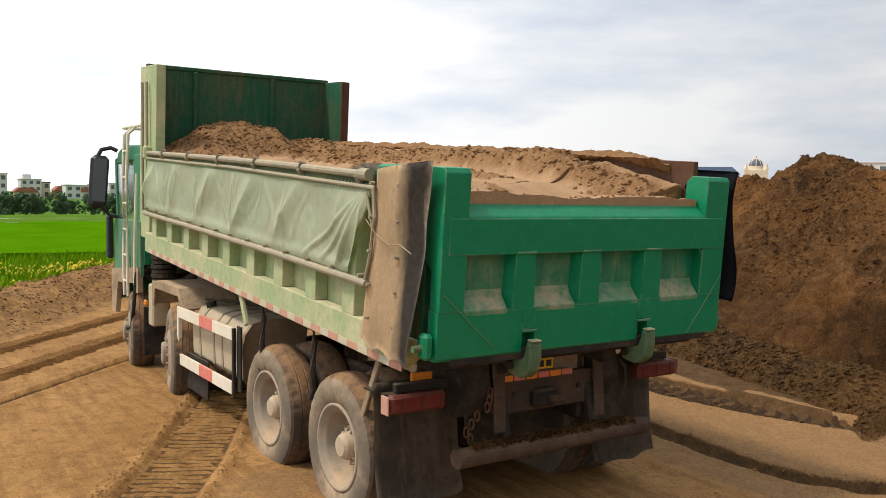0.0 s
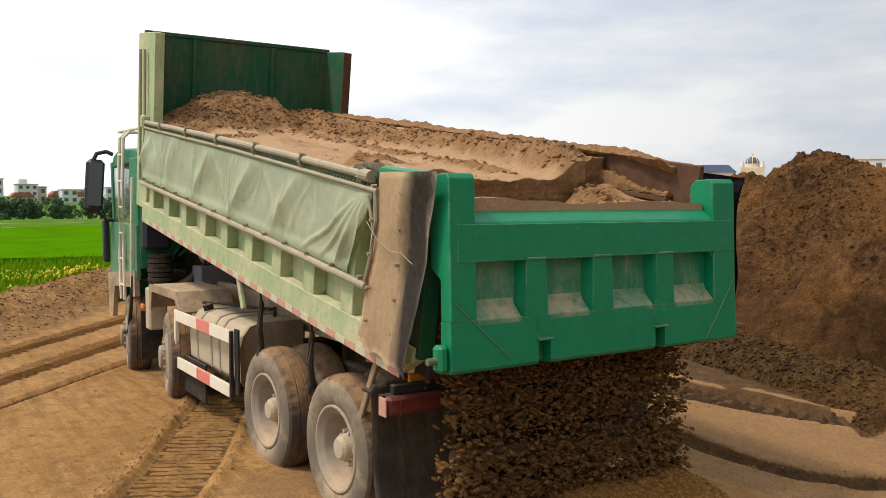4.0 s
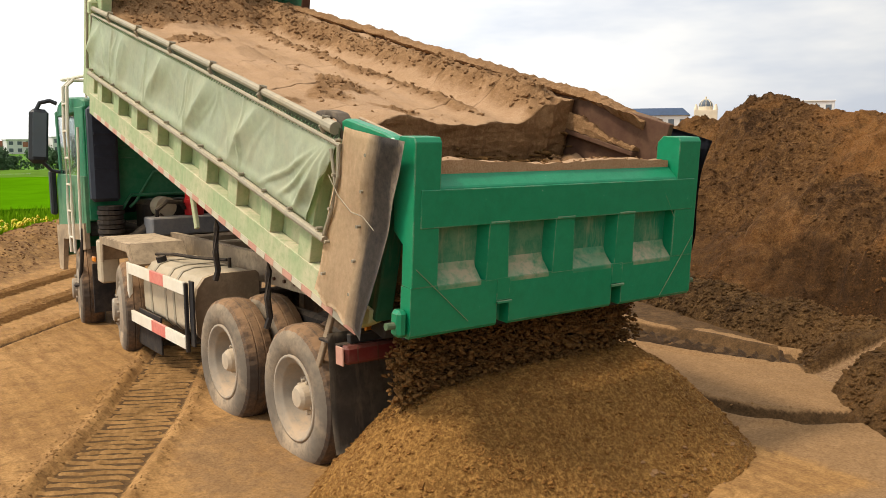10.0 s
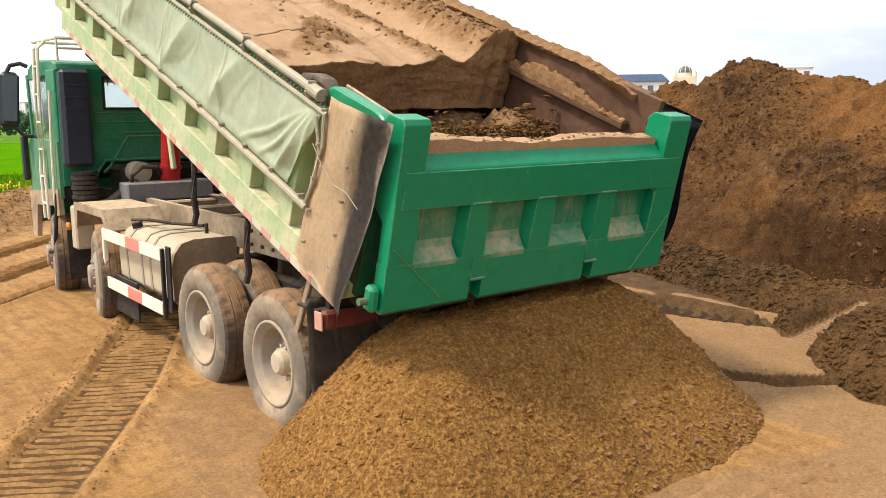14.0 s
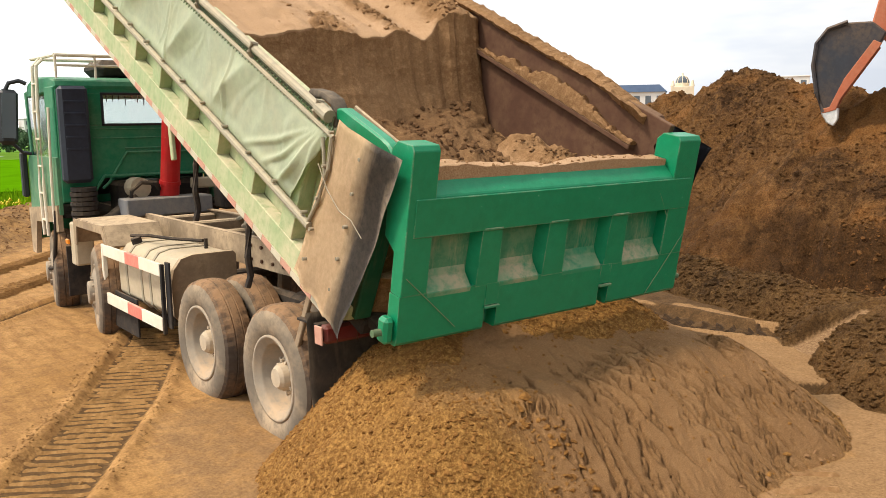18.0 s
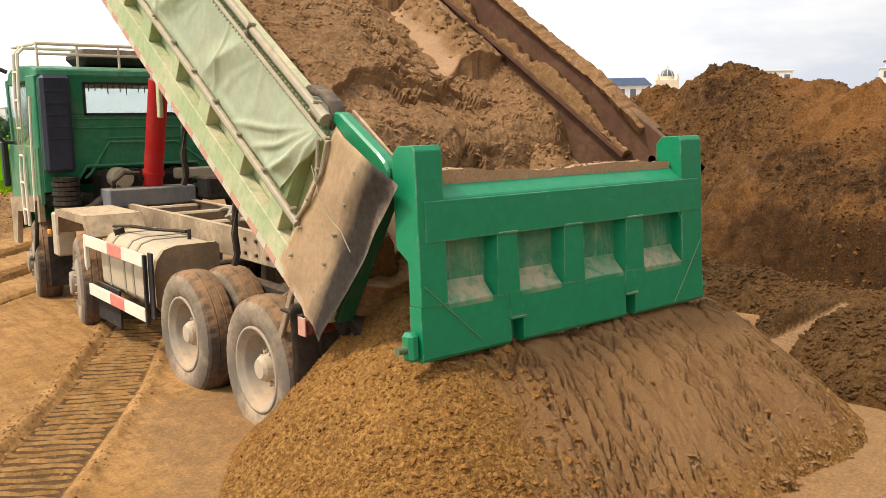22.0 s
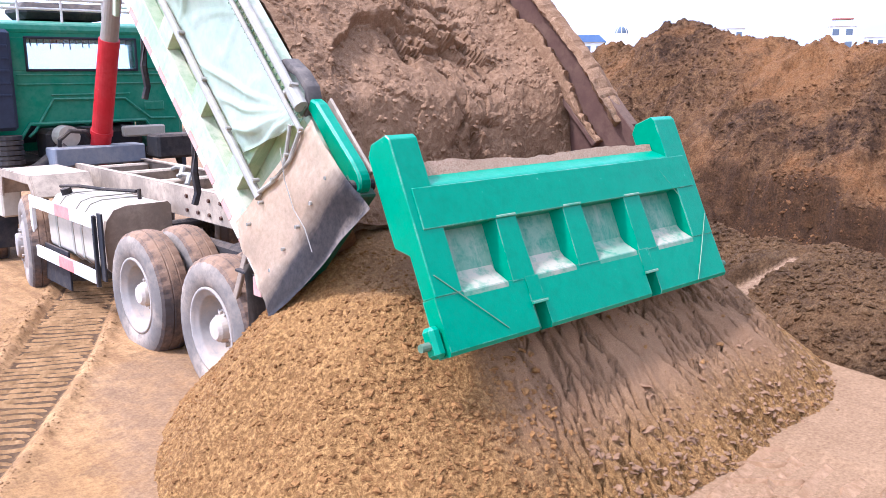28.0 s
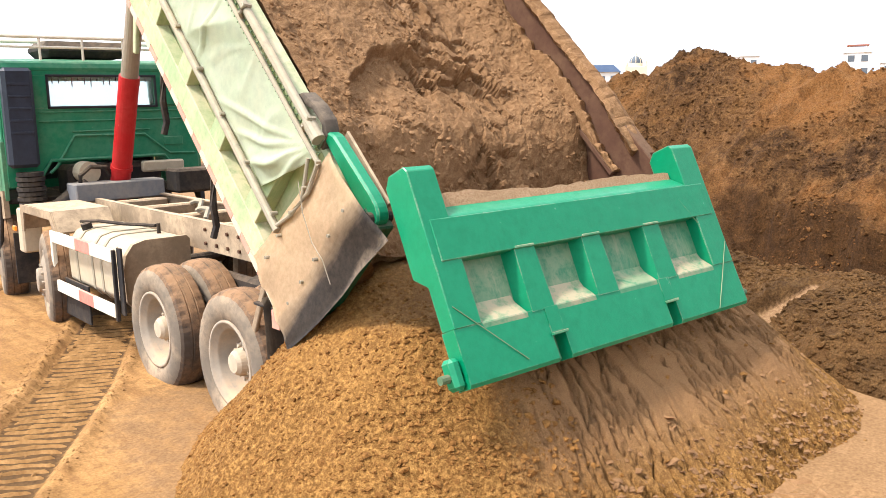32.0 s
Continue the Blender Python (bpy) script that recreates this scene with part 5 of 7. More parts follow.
    part("windscreen", bx((0, 6.93, 2.38), (2.30, 0.012, 0.80), 0.0, pose(0, 0, 0, 6, 0, 0)), M["glass"], cab)
    part("cab_floor", bx((0, 6.25, 1.28), (2.36, 1.40, 0.06), 0.01), M["under"], cab)
    for x in (-0.62, 0.62):
        s = part("seat", bx((x, 6.25, 1.85), (0.50, 0.16, 0.75), 0.06), M["black"], cab)
        part("headrest", bx((x, 6.22, 2.32), (0.28, 0.10, 0.18), 0.04), M["black"], s)
    # black intake at the corner
    i = part("air_intake", bx((-1.035, 5.38, 2.27), (0.34, 0.16, 1.16), 0.04), M["intake"], cab, "black plastic air intake panel")
    for k in range(5):
        part("slot", bx((-1.035, 5.297, 2.66 - 0.14 * k), (0.24, 0.012, 0.03), 0.004), M["intake"], i)
    for k in range(7):
        part("bellows_ring", rd((-0.98, 5.38, 1.24 + 0.058 * k), (-0.98, 5.38, 1.285 + 0.058 * k), 0.15 + 0.012 * (k % 2), 14), M["rubber"], i)
    part("intake_pipe", tube([(-0.96, 5.36, 1.22), (-0.90, 5.30, 1.14), (-0.72, 5.22, 1.22), (-0.52, 5.18, 1.38), (-0.40, 5.2, 1.46)], 0.095, 12), M["rubber"], truck, "dusty bent intake pipe", True)
    part("air_filter", rd((-0.36, 5.15, 1.60), (-0.36, 5.40, 1.60), 0.13, 16), M["tank"], truck, "pale round air filter")
    part("filter_hose", tube([(-0.52, 5.05, 1.44), (-0.52, 5.02, 1.58), (-0.40, 5.0, 1.68), (-0.22, 5.02, 1.66), (-0.15, 5.1, 1.58)], 0.028, 8), M["rubber"], truck)
    part("engine_block", bx((0.1, 5.75, 1.42), (1.2, 0.5, 0.5), 0.06), M["under"], truck)
    part("cylinder_seat", bx((-0.10, 5.02, 1.38), (1.08, 0.34, 0.22), 0.015), M["greybox"], truck, "grey transverse box under the hoist")
    part("oil_tank", bx((0.85, 4.95, 1.44), (0.56, 0.36, 0.30), 0.03), M["under"], truck, "dark grey oil tank")
    part("rear_step", bx((0.62, 5.3, 1.62), (0.55, 0.10, 0.14), 0.02), M["tank"], truck)
    part("battery_box", bx((-1.10, 5.16, 0.98), (0.22, 0.20, 0.52), 0.02), M["tank"], truck, "tan box behind the front wheel")
    part("side_marker", bx((-1.235, 5.28, 1.00), (0.03, 0.10, 0.06), 0.008), M["orange"], truck, "orange side marker lamp")
    part("front_flap", bx((-1.10, 5.40, 0.62), (0.26, 0.02, 0.62), 0.004), M["rubber"], truck, "rubber flap behind the front wheel")
    # tubes on the side and the rack
    for y in (6.02, 6.22):
        part("ladder_tube", tube([(-1.27, y, 1.00), (-1.28, y, 1.6), (-1.28, y, 2.6), (-1.26, y, 3.12), (-1.18, y, 3.20)], 0.022, 8), M["white"], cab, "dusty white ladder tube")
    for k in range(6):
        part("rung", rd((-1.28, 6.02, 1.2 + 0.34 * k), (-1.28, 6.22, 1.2 + 0.34 * k), 0.014, 6), M["white"], cab)
    part("grab_rail", tube([(-1.27, 5.66, 1.08), (-1.28, 5.64, 1.4), (-1.28, 5.60, 2.0), (-1.27, 5.56, 2.6)], 0.018, 8), M["white"], cab)
    part("step_frame", tube([(-1.26, 5.62, 1.35), (-1.28, 5.66, 1.0), (-1.28, 5.80, 0.62), (-1.28, 6.05, 0.58)], 0.025, 8), M["under"], cab)
    rack = part("roof_rack", tube([(-1.16, 5.52, 3.22), (1.16, 5.52, 3.22)], 0.022, 8), M["white"], cab, "dusty white tubular roof rack")
    part("rail", tube([(-1.16, 5.52, 3.10), (1.16, 5.52, 3.10)], 0.016, 8), M["white"], rack)
    for s in (-1.16, 1.16):
        part("rail", tube([(s, 5.52, 3.22), (s, 6.7, 3.24)], 0.022, 8), M["white"], rack)
    part("rail", tube([(-1.16, 6.7, 3.24), (1.16, 6.7, 3.24)], 0.022, 8), M["white"], rack)
    for x in (-1.16, -0.7, -0.2, 0.3, 0.75, 1.16):
        part("upright", tube([(x, 5.52, 2.95), (x, 5.52, 3.23)], 0.016, 8), M["white"], rack)
    part("roof_bag", bx((-0.05, 6.1, 3.10), (1.1, 0.7, 0.20), 0.08), M["rubber"], cab, "dark bundle on the roof")
    # mirror
    m = part("mirror", bx((-1.46, 6.85, 2.50), (0.24, 0.13, 0.72), 0.05, pose(0, 0, 0, 0, 4, 0)), M["black"], cab, "tall black wing mirror on a tube arm")
    # dark pane colour stands in for the dark reflection in the glass
    part("mirror_glass", bx((-1.46, 6.78, 2.52), (0.17, 0.01, 0.58), 0.0, pose(0, 0, 0, 0, 4, 0)), M["pane"], m)
    part("arm", tube([(-1.22, 6.80, 2.93), (-1.30, 6.83, 2.97), (-1.42, 6.85, 2.94), (-1.47, 6.85, 2.84)], 0.028, 8), M["black"], m)
    part("arm", tube([(-1.22, 6.80, 2.02), (-1.32, 6.83, 2.04), (-1.43, 6.85, 2.16)], 0.024, 8), M["black"], m)
    part("lower_mirror_guard", bx((-1.29, 6.98, 1.74), (0.08, 0.12, 0.60), 0.02), M["black"], cab)
    return cab


truck = thing("dump_truck", "green eight-wheel dump truck tipping its load of sand, dusty and worn", "truck")
build_chassis(truck)
build_cab(truck)

# ---------------------------------------------------------------- the tipping bed, in its own space
def canvas_bm():
    """The rolled-down tarpaulin: a thin sheet with drooping folds."""
    bm = bmesh.new()
    nu, nv = 430, 30
    y0, y1, z0, z1 = -0.12, 5.50, 0.77, 1.40
    rng = random.Random(2)
    # creases fan out from the tied points at the top and at the bottom
    pulls = []
    for k in range(15):
        top = k % 3 != 1
        c = y0 + 0.05 + k * 0.385 + rng.uniform(-0.10, 0.10)
        for _ in range(rng.choice((1, 2, 3))):
            pulls.append((c, top, rng.uniform(-0.75, 0.75), rng.uniform(0.003, 0.010), rng.uniform(0.025, 0.055), rng.uniform(0.45, 1.0)))
    for q in (0.25, 0.55, 0.9, 1.3):
        pulls.append((y0 + 0.03, True, q, 0.026, 0.035, 1.0))
    g = []
    for i in range(nu):
        row = []
        for j in range(nv):
            v = j / (nv - 1)
            yb = y0 + 0.30 * (1 - v) ** 1.3
            y = yb + (y1 - yb) * i / (nu - 1)
            z = z0 + (z1 - z0) * v - 0.012 * math.sin(y * 6.5) * v
            d = 0.0
            for c, top, slant, amp, w, reach in pulls:
                run = (1 - v) if top else v
                e = abs(y - c - slant * run * 0.8 - 0.02 * math.sin(run * 9 + c * 5))
                ww = w * (0.5 + 1.2 * run)
                if e < ww and run < reach:
                    d += amp * (1 - e / ww) * (0.35 + run) * min(1.0, (reach - run) * 5)
            d += 0.030 * noise.noise(Vector((y * 1.9, v * 1.5, 4.0))) + 0.002 * noise.noise(Vector((y * 9, v * 3 + y * 2, 9.0)))
            d += 0.022 * math.exp(-((v - 0.07) / 0.07) ** 2) + 0.012 * (1 if min(abs(y - s) for s in (1.30, 2.45, 3.60, 4.75)) < 0.022 else 0)
            d += 0.042 * max(0.0, 1 - abs((y * 1.1 + v * 0.55 + 0.25 * noise.noise(Vector((y * 0.8, v, 3.0)))) % 1.15 - 0.5) / 0.26) ** 1.5 * (0.3 + v * (1 - v) * 2.6)
            row.append(bm.verts.new((-1.292 - d * (0.15 + math.sin(v * math.pi) ** 0.6), y, z)))
        g.append(row)
    for a, b in zip(g, g[1:]):
        for j in range(nv - 1):
            bm.faces.new((a[j], a[j + 1], b[j + 1], b[j]))
    bmesh.ops.solidify(bm, geom=bm.faces[:], thickness=0.006)
    return bm


def flap_bm(side):
    """The rubber sheet at the rear corner, curling outwards at its free edge."""
    bm = bmesh.new()
    g = []
    nu, nv = 20, 26
    for i in range(nu):
        u = i / (nu - 1)
        row = []
        for j in range(nv):
            v = j / (nv - 1)
            y = -0.06 - 0.15 * v - (0.71 - 0.02 * v) * u if side < 0 else -0.45 - 0.50 * u
            top, low = (1.51 + 0.08 * u, 0.37 - 0.03 * u + 0.014 * math.sin(u * 17) + 0.012 * noise.noise(Vector((u * 14, 3, 1)))) if side < 0 else (1.60, 0.62 + 0.01 * math.sin(u * 9))
            z = low + (top - low) * v
            wave = 0.018 * math.sin(v * 7.5 + 1.2) * u + 0.012 * noise.noise(Vector((y * 5, z * 4, 2)))
            curl = 0.03 * smooth01(u, 0.0, 0.3) + 0.035 * smooth01(u, 0.55, 1.0) * math.sin(v * 5 + 0.5)
            row.append(bm.verts.new((side * (1.305 + curl + wave), y - 0.02 * math.sin(v * 6) * u, z)))
        g.append(row)
    for a, b in zip(g, g[1:]):
        for j in range(nv - 1):
            bm.faces.new((a[j], a[j + 1], b[j + 1], b[j]))
    bmesh.ops.solidify(bm, geom=bm.faces[:], thickness=0.012)
    bmesh.ops.recalc_face_normals(bm, faces=bm.faces)
    return bm


def flap_material():
    """Tan dust over black rubber, rubbed bare in a ragged band along the free edge."""
    m, nt, bs, nn, ln = material("rubber_corner_sheet")
    co = nn("ShaderNodeTexCoord").outputs["Object"]
    sep = nn("ShaderNodeSeparateXYZ")
    ln(co, sep.inputs[0])
    st = nn("ShaderNodeMapping")
    st.inputs["Scale"].default_value = (1, 1.6, 0.45)
    ln(co, st.inputs["Vector"])
    a = noise_node(nt, 2.6, 5, 0.6, st.outputs["Vector"])
    b = noise_node(nt, 22, 5, 0.7)
    edge = maths(nt, "ADD", maths(nt, "MULTIPLY", sep.outputs["Y"], -1.0), maths(nt, "MULTIPLY", a.outputs["Fac"], 0.26))
    dust = ramp(nt, b.outputs["Fac"], 0.3, 0.7, (0.58, 0.40, 0.235), (0.73, 0.53, 0.335))
    dust = mixc(nt, maths(nt, "MULTIPLY", ramp(nt, noise_node(nt, 1.7, 5, 0.65, st.outputs["Vector"]).outputs["Fac"], 0.50, 0.70), 0.45), dust, (0.38, 0.26, 0.155))
    bare = ramp(nt, b.outputs["Fac"], 0.3, 0.75, (0.022, 0.021, 0.022), (0.075, 0.062, 0.052))
    col = mixc(nt, maths(nt, "MULTIPLY", ramp(nt, edge, 0.67, 0.81), 0.97), dust, bare)
    rim = mixc(nt, ramp(nt, b.outputs["Fac"], 0.35, 0.65), (0.17, 0.135, 0.105), (0.36, 0.275, 0.19))
    col = mixc(nt, ramp(nt, edge, 0.97, 1.03), col, rim)
    col = mixc(nt, ramp(nt, a.outputs["Fac"], 0.72, 0.82), col, (0.26, 0.18, 0.11))
    ln(col, bs.inputs["Base Color"])
    ln(ramp(nt, edge, 0.64, 0.78, (0.8, 0.8, 0.8), (0.55, 0.55, 0.55)), bs.inputs["Roughness"])
    bs.inputs["Specular IOR Level"].default_value = 0.22
    bump(nt, bs, b.outputs["Fac"], 0.3, 0.006)
    return m


def build_bed(truck):
    bed = part("dump_bed", bx((0, 2.50, 0.39), (2.28, 6.80, 0.06), 0.0), M["under"], truck, "long faded green tipping bed with tarpaulin sides")
    for s in (-1, 1):
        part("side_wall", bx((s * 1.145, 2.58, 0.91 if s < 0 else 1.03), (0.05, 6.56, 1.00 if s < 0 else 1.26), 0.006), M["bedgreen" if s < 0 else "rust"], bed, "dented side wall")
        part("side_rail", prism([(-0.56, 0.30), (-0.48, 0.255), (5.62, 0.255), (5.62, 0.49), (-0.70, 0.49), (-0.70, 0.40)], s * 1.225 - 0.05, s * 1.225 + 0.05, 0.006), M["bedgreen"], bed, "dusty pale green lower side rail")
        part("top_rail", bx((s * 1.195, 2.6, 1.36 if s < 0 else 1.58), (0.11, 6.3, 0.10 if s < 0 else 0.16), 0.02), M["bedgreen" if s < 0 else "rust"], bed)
        for k in range(9):
            part("rib", prism_y([(s * 1.17, 0.49), (s * 1.275, 0.49), (s * 1.275, 0.86), (s * 1.17, 1.40)], 0.105 + 0.627 * k, 0.285 + 0.627 * k, 0.004), M["bedgreen"], bed)
        part("corner_post", bx((s * 1.19, -0.66, 0.95), (0.12, 0.16, 1.06), 0.01), M["beddark"], bed)
        part("wing", prism([(5.30, 1.40), (5.30, 2.47), (5.36, 2.50), (6.06, 2.50), (6.06, 0.40), (5.60, 0.40), (5.60, 1.40)], s * 1.20 - 0.035, s * 1.20 + 0.035, 0.006), M["bedgreen" if s < 0 else "beddark"], bed, "headboard side wing")
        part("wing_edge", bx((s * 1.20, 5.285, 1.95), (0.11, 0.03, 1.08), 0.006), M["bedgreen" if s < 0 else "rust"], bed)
        # flat hinge arm with a rounded end at the top of the corner
        arm_ = part("hinge_arm", prism([(-0.06, 1.45), (-0.06, 1.51), (-0.12, 1.54), (-0.56, 1.56), (-0.64, 1.555), (-0.69, 1.535), (-0.715, 1.50), (-0.715, 1.465), (-0.69, 1.435), (-0.64, 1.42)], s * 1.205 - 0.04, s * 1.205 + 0.04, 0.012), M["green" if s < 0 else "beddark"], bed, "bright green hinge arm with a rounded end" if s < 0 else "dark green hinge arm")
        part("hinge_pin", rd((s * 1.12, -0.66, 1.47), (s * 1.275, -0.66, 1.47), 0.034, 14), M["under"], arm_)
        if s < 0:
            part("arm_plate", bx((s * 1.132, -0.36, 1.49), (0.02, 0.54, 0.11), 0.006), M["chassis"], arm_, "pale dusty backing plate")
    part("headboard", bx((0, 5.88, 1.45), (2.34, 0.05, 2.10), 0.006), M["beddark"], bed, "tall dark green headboard")
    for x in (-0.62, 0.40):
        part("headboard_rib", bx((x, 5.84, 1.60), (0.05, 0.05, 1.76), 0.006), M["beddark"], bed)
    part("headboard_cap", bx((0, 5.88, 2.51), (2.42, 0.09, 0.05), 0.008), M["beddark"], bed)
    # reflective plates along the rail and a dusty strip below it
    for k in range(20):
        part("reflector_plate", bx((-1.2775, -0.50 + 0.30 * k, 0.288), (0.006, 0.145, 0.05), 0.0), M["faded"], bed)
        part("reflector_plate", bx((-1.2775, -0.35 + 0.30 * k, 0.288), (0.006, 0.145, 0.05), 0.0), M["faded2"], bed)
    for y in (0.1, 1.3, 2.5, 3.7, 4.9):
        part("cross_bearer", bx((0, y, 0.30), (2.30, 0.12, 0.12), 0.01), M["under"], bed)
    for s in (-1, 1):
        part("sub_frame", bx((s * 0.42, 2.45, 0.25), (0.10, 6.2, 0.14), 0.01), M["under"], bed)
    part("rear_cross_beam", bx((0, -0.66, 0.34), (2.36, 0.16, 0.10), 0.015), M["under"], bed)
    # tarpaulin and its pipes
    c = part("tarpaulin", canvas_bm(), M["canvas"], bed, "grey-green rolled tarpaulin with drooping folds", True)
    for k in range(14):
        part("eyelet", rd((-1.345, -0.06 + 0.42 * k, 0.80), (-1.30, -0.06 + 0.42 * k, 0.80), 0.013, 8), M["pipe"], c)
    part("top_pipe", tube([(-1.29, -0.05, 1.465), (-1.285, 1.5, 1.475), (-1.285, 3.5, 1.47), (-1.28, 5.5, 1.455)], 0.028, 10), M["pipe"], bed, "dusty tarpaulin pipe")
    part("upper_rod", tube([(-1.31, -0.20, 1.385), (-1.30, 2.5, 1.405), (-1.29, 5.5, 1.39)], 0.016, 8), M["pipe"], bed)
    part("lower_pipe", tube([(-1.325, -0.16, 0.755), (-1.315, 1.5, 0.76), (-1.31, 3.5, 0.75), (-1.30, 5.55, 0.73)], 0.027, 10), M["pipe"], bed)
    part("end_stay", tube([(-1.32, -0.19, 1.385), (-1.33, -0.24, 1.20), (-1.33, -0.20, 0.95), (-1.325, -0.13, 0.76)], 0.014, 8), M["pipe"], bed)
    part("end_stay", tube([(-1.32, -0.10, 1.34), (-1.325, -0.22, 1.12)], 0.012, 8), M["pipe"], bed)
    for k in range(6):
        part("pipe_hook", tube([(-1.29, 0.05 + 0.95 * k, 1.40), (-1.325, 0.05 + 0.95 * k, 1.45), (-1.31, 0.05 + 0.95 * k, 1.51), (-1.27, 0.05 + 0.95 * k, 1.50)], 0.016, 6), M["pipe"], bed)
    lace = []
    for k in range(112):
        lace += [(-1.316, -0.15 + 0.05 * k, 1.372), (-1.285, -0.125 + 0.05 * k, 1.418)]
    part("lacing_rope", tube(lace, 0.005, 4), M["crust"], c, "dusty lacing rope")
    part("mesh_strip", bx((-1.262, 2.66, 1.432), (0.010, 5.5, 0.075), 0.002), M["netting"], c, "dark green netting strip below the pipe")
    part("roll_end", rd((-1.29, -0.08, 1.465), (-1.29, 0.06, 1.465), 0.042, 12), M["pipe"], bed)
    part("roll_guard", prism([(-0.10, 1.40), (-0.08, 1.50), (0.0, 1.545), (0.12, 1.54), (0.26, 1.50), (0.30, 1.44), (0.26, 1.43), (0.12, 1.50), (0.0, 1.505), (-0.05, 1.46), (-0.06, 1.40)], -1.25, -1.16, 0.004), M["flap"], bed, "dusty bent rubber guard at the pipe's end", True)
    part("roll_gear", bx((-1.27, 5.56, 1.46), (0.10, 0.12, 0.16), 0.02), M["bedgreen"], bed)
    for y in (5.55, 5.75):
        part("front_stay", tube([(-1.27, y, 0.75), (-1.28, y, 1.4), (-1.27, y + 0.1, 2.3)], 0.018, 8), M["pipe"], bed)
    part("side_strut", bx((-1.24, 2.30, 0.14), (0.035, 0.06, 0.32), 0.006, pose(0, 0, 0, -32, 0, 0)), M["bedgreen"], bed, "pale prop bar")
    fl = flap_material()
    f = part("corner_sheet", flap_bm(-1), fl, bed, "tan-dusted rubber corner sheet with a worn black edge", True)
    rng = random.Random(8)
    for k in range(5):
        for y in (-0.20, -0.55):
            part("rivet", rd((-1.352, y, 1.42 - 0.22 * k), (-1.32, y, 1.42 - 0.22 * k), 0.011, 8), M["pipe"], f)
    part("wire", tube([(-1.335, -0.13, 1.18), (-1.352, -0.30, 1.10), (-1.355, -0.48, 1.05), (-1.362, -0.62, 1.07), (-1.362, -0.76, 1.03)], 0.003, 5), M["pipe"], f)
    part("corner_sheet", flap_bm(1), M["navy"], bed, "black rubber corner sheet", True)
    # sand clinging to the far wall: a ragged strip low down and a cap along the rim
    rng = random.Random(6)

    def strip(name, make, label, mat):
        bm = bmesh.new()
        prev = None
        for k in range(330):
            y = -0.47 + k * 0.0188
            ring = [bm.verts.new((q[0] + (0.006 * noise.noise(Vector((y * 11, i * 2.7, 1.0))) if 0 < i else 0), q[1] + 0.012 * noise.noise(Vector((y * 17, i * 3.1, 5.0))), q[2] + (0.009 * noise.noise(Vector((y * 16, i * 3.3, 9.0))) if 0 < i else 0))) for i, q in enumerate(make(y))]
            if prev:
                for a in range(len(ring) - 1):
                    bm.faces.new((prev[a], ring[a], ring[a + 1], prev[a + 1]))
            else:
                bm.faces.new(ring)
            prev = ring
        bm.faces.new(prev[::-1])
        bmesh.ops.recalc_face_normals(bm, faces=bm.faces)
        part(name, bm, mat, bed, label)

    def low(y):
        h = 1.475 + 0.10 * fbm(y, 0, 1.2, 3) + 0.03 * fbm(y, 1, 7, 5) + 0.012 * fbm(y, 1, 25, 5)
        h += 0.03 * fbm(y, 4, 15, 8)
        return ((1.12, y, 1.395), (1.050, y, 1.398), (1.046, y, 1.398 + 0.5 * (h - 1.398)), (1.052 + 0.006 * rng.random(), y, h - 0.012), (1.068, y, h), (1.12, y, h - 0.02))

    def cap(y):
        n = 0.03 * fbm(y, 3, 1.5, 7) + 0.012 * fbm(y, 2, 8, 9) + 0.008 * fbm(y, 2, 30, 9) - 0.10 * smooth01(-y, -0.1, 0.72)
        return ((1.12, y, 1.635 + n), (1.075, y, 1.645 + n + 0.02 * rng.random()), (1.06 + n, y, 1.67), (1.10 + 0.5 * n, y, 1.70 + n), (1.18, y, 1.715 + n), (1.25, y, 1.68 + 0.5 * n), (1.26, y, 1.58))

    part("inner_rail", bx((1.085, 2.66, 1.375), (0.07, 6.26, 0.04), 0.006), M["rust"], bed, "rusty inner rail")
    strip("caked_sand", low, "ragged slab of sand stuck to the wall", M["load"])
    strip("caked_sand", cap, "cap of crumbly sand along the rim", M["load"])
    return bed


# ---------------------------------------------------------------- the tailgate, in its own space from the top pivot
def rib_bm(x0, x1):
    """An upright rib with flared flanks."""
    bm = bmesh.new()
    ring = [(x0 - 0.014, -0.012), (x0 + 0.014, -0.104), (x1 - 0.014, -0.104), (x1 + 0.014, -0.012)]
    a = [bm.verts.new((x, y, -0.50)) for x, y in ring]
    b = [bm.verts.new((x + (0.012 if x > (x0 + x1) / 2 else -0.012), y, -0.87)) for x, y in ring]
    bm.faces.new(a)
    bm.faces.new(b[::-1])
    for i in range(4):
        bm.faces.new((a[i], b[i], b[(i + 1) % 4], a[(i + 1) % 4]))
    bmesh.ops.recalc_face_normals(bm, faces=bm.faces)
    return bm


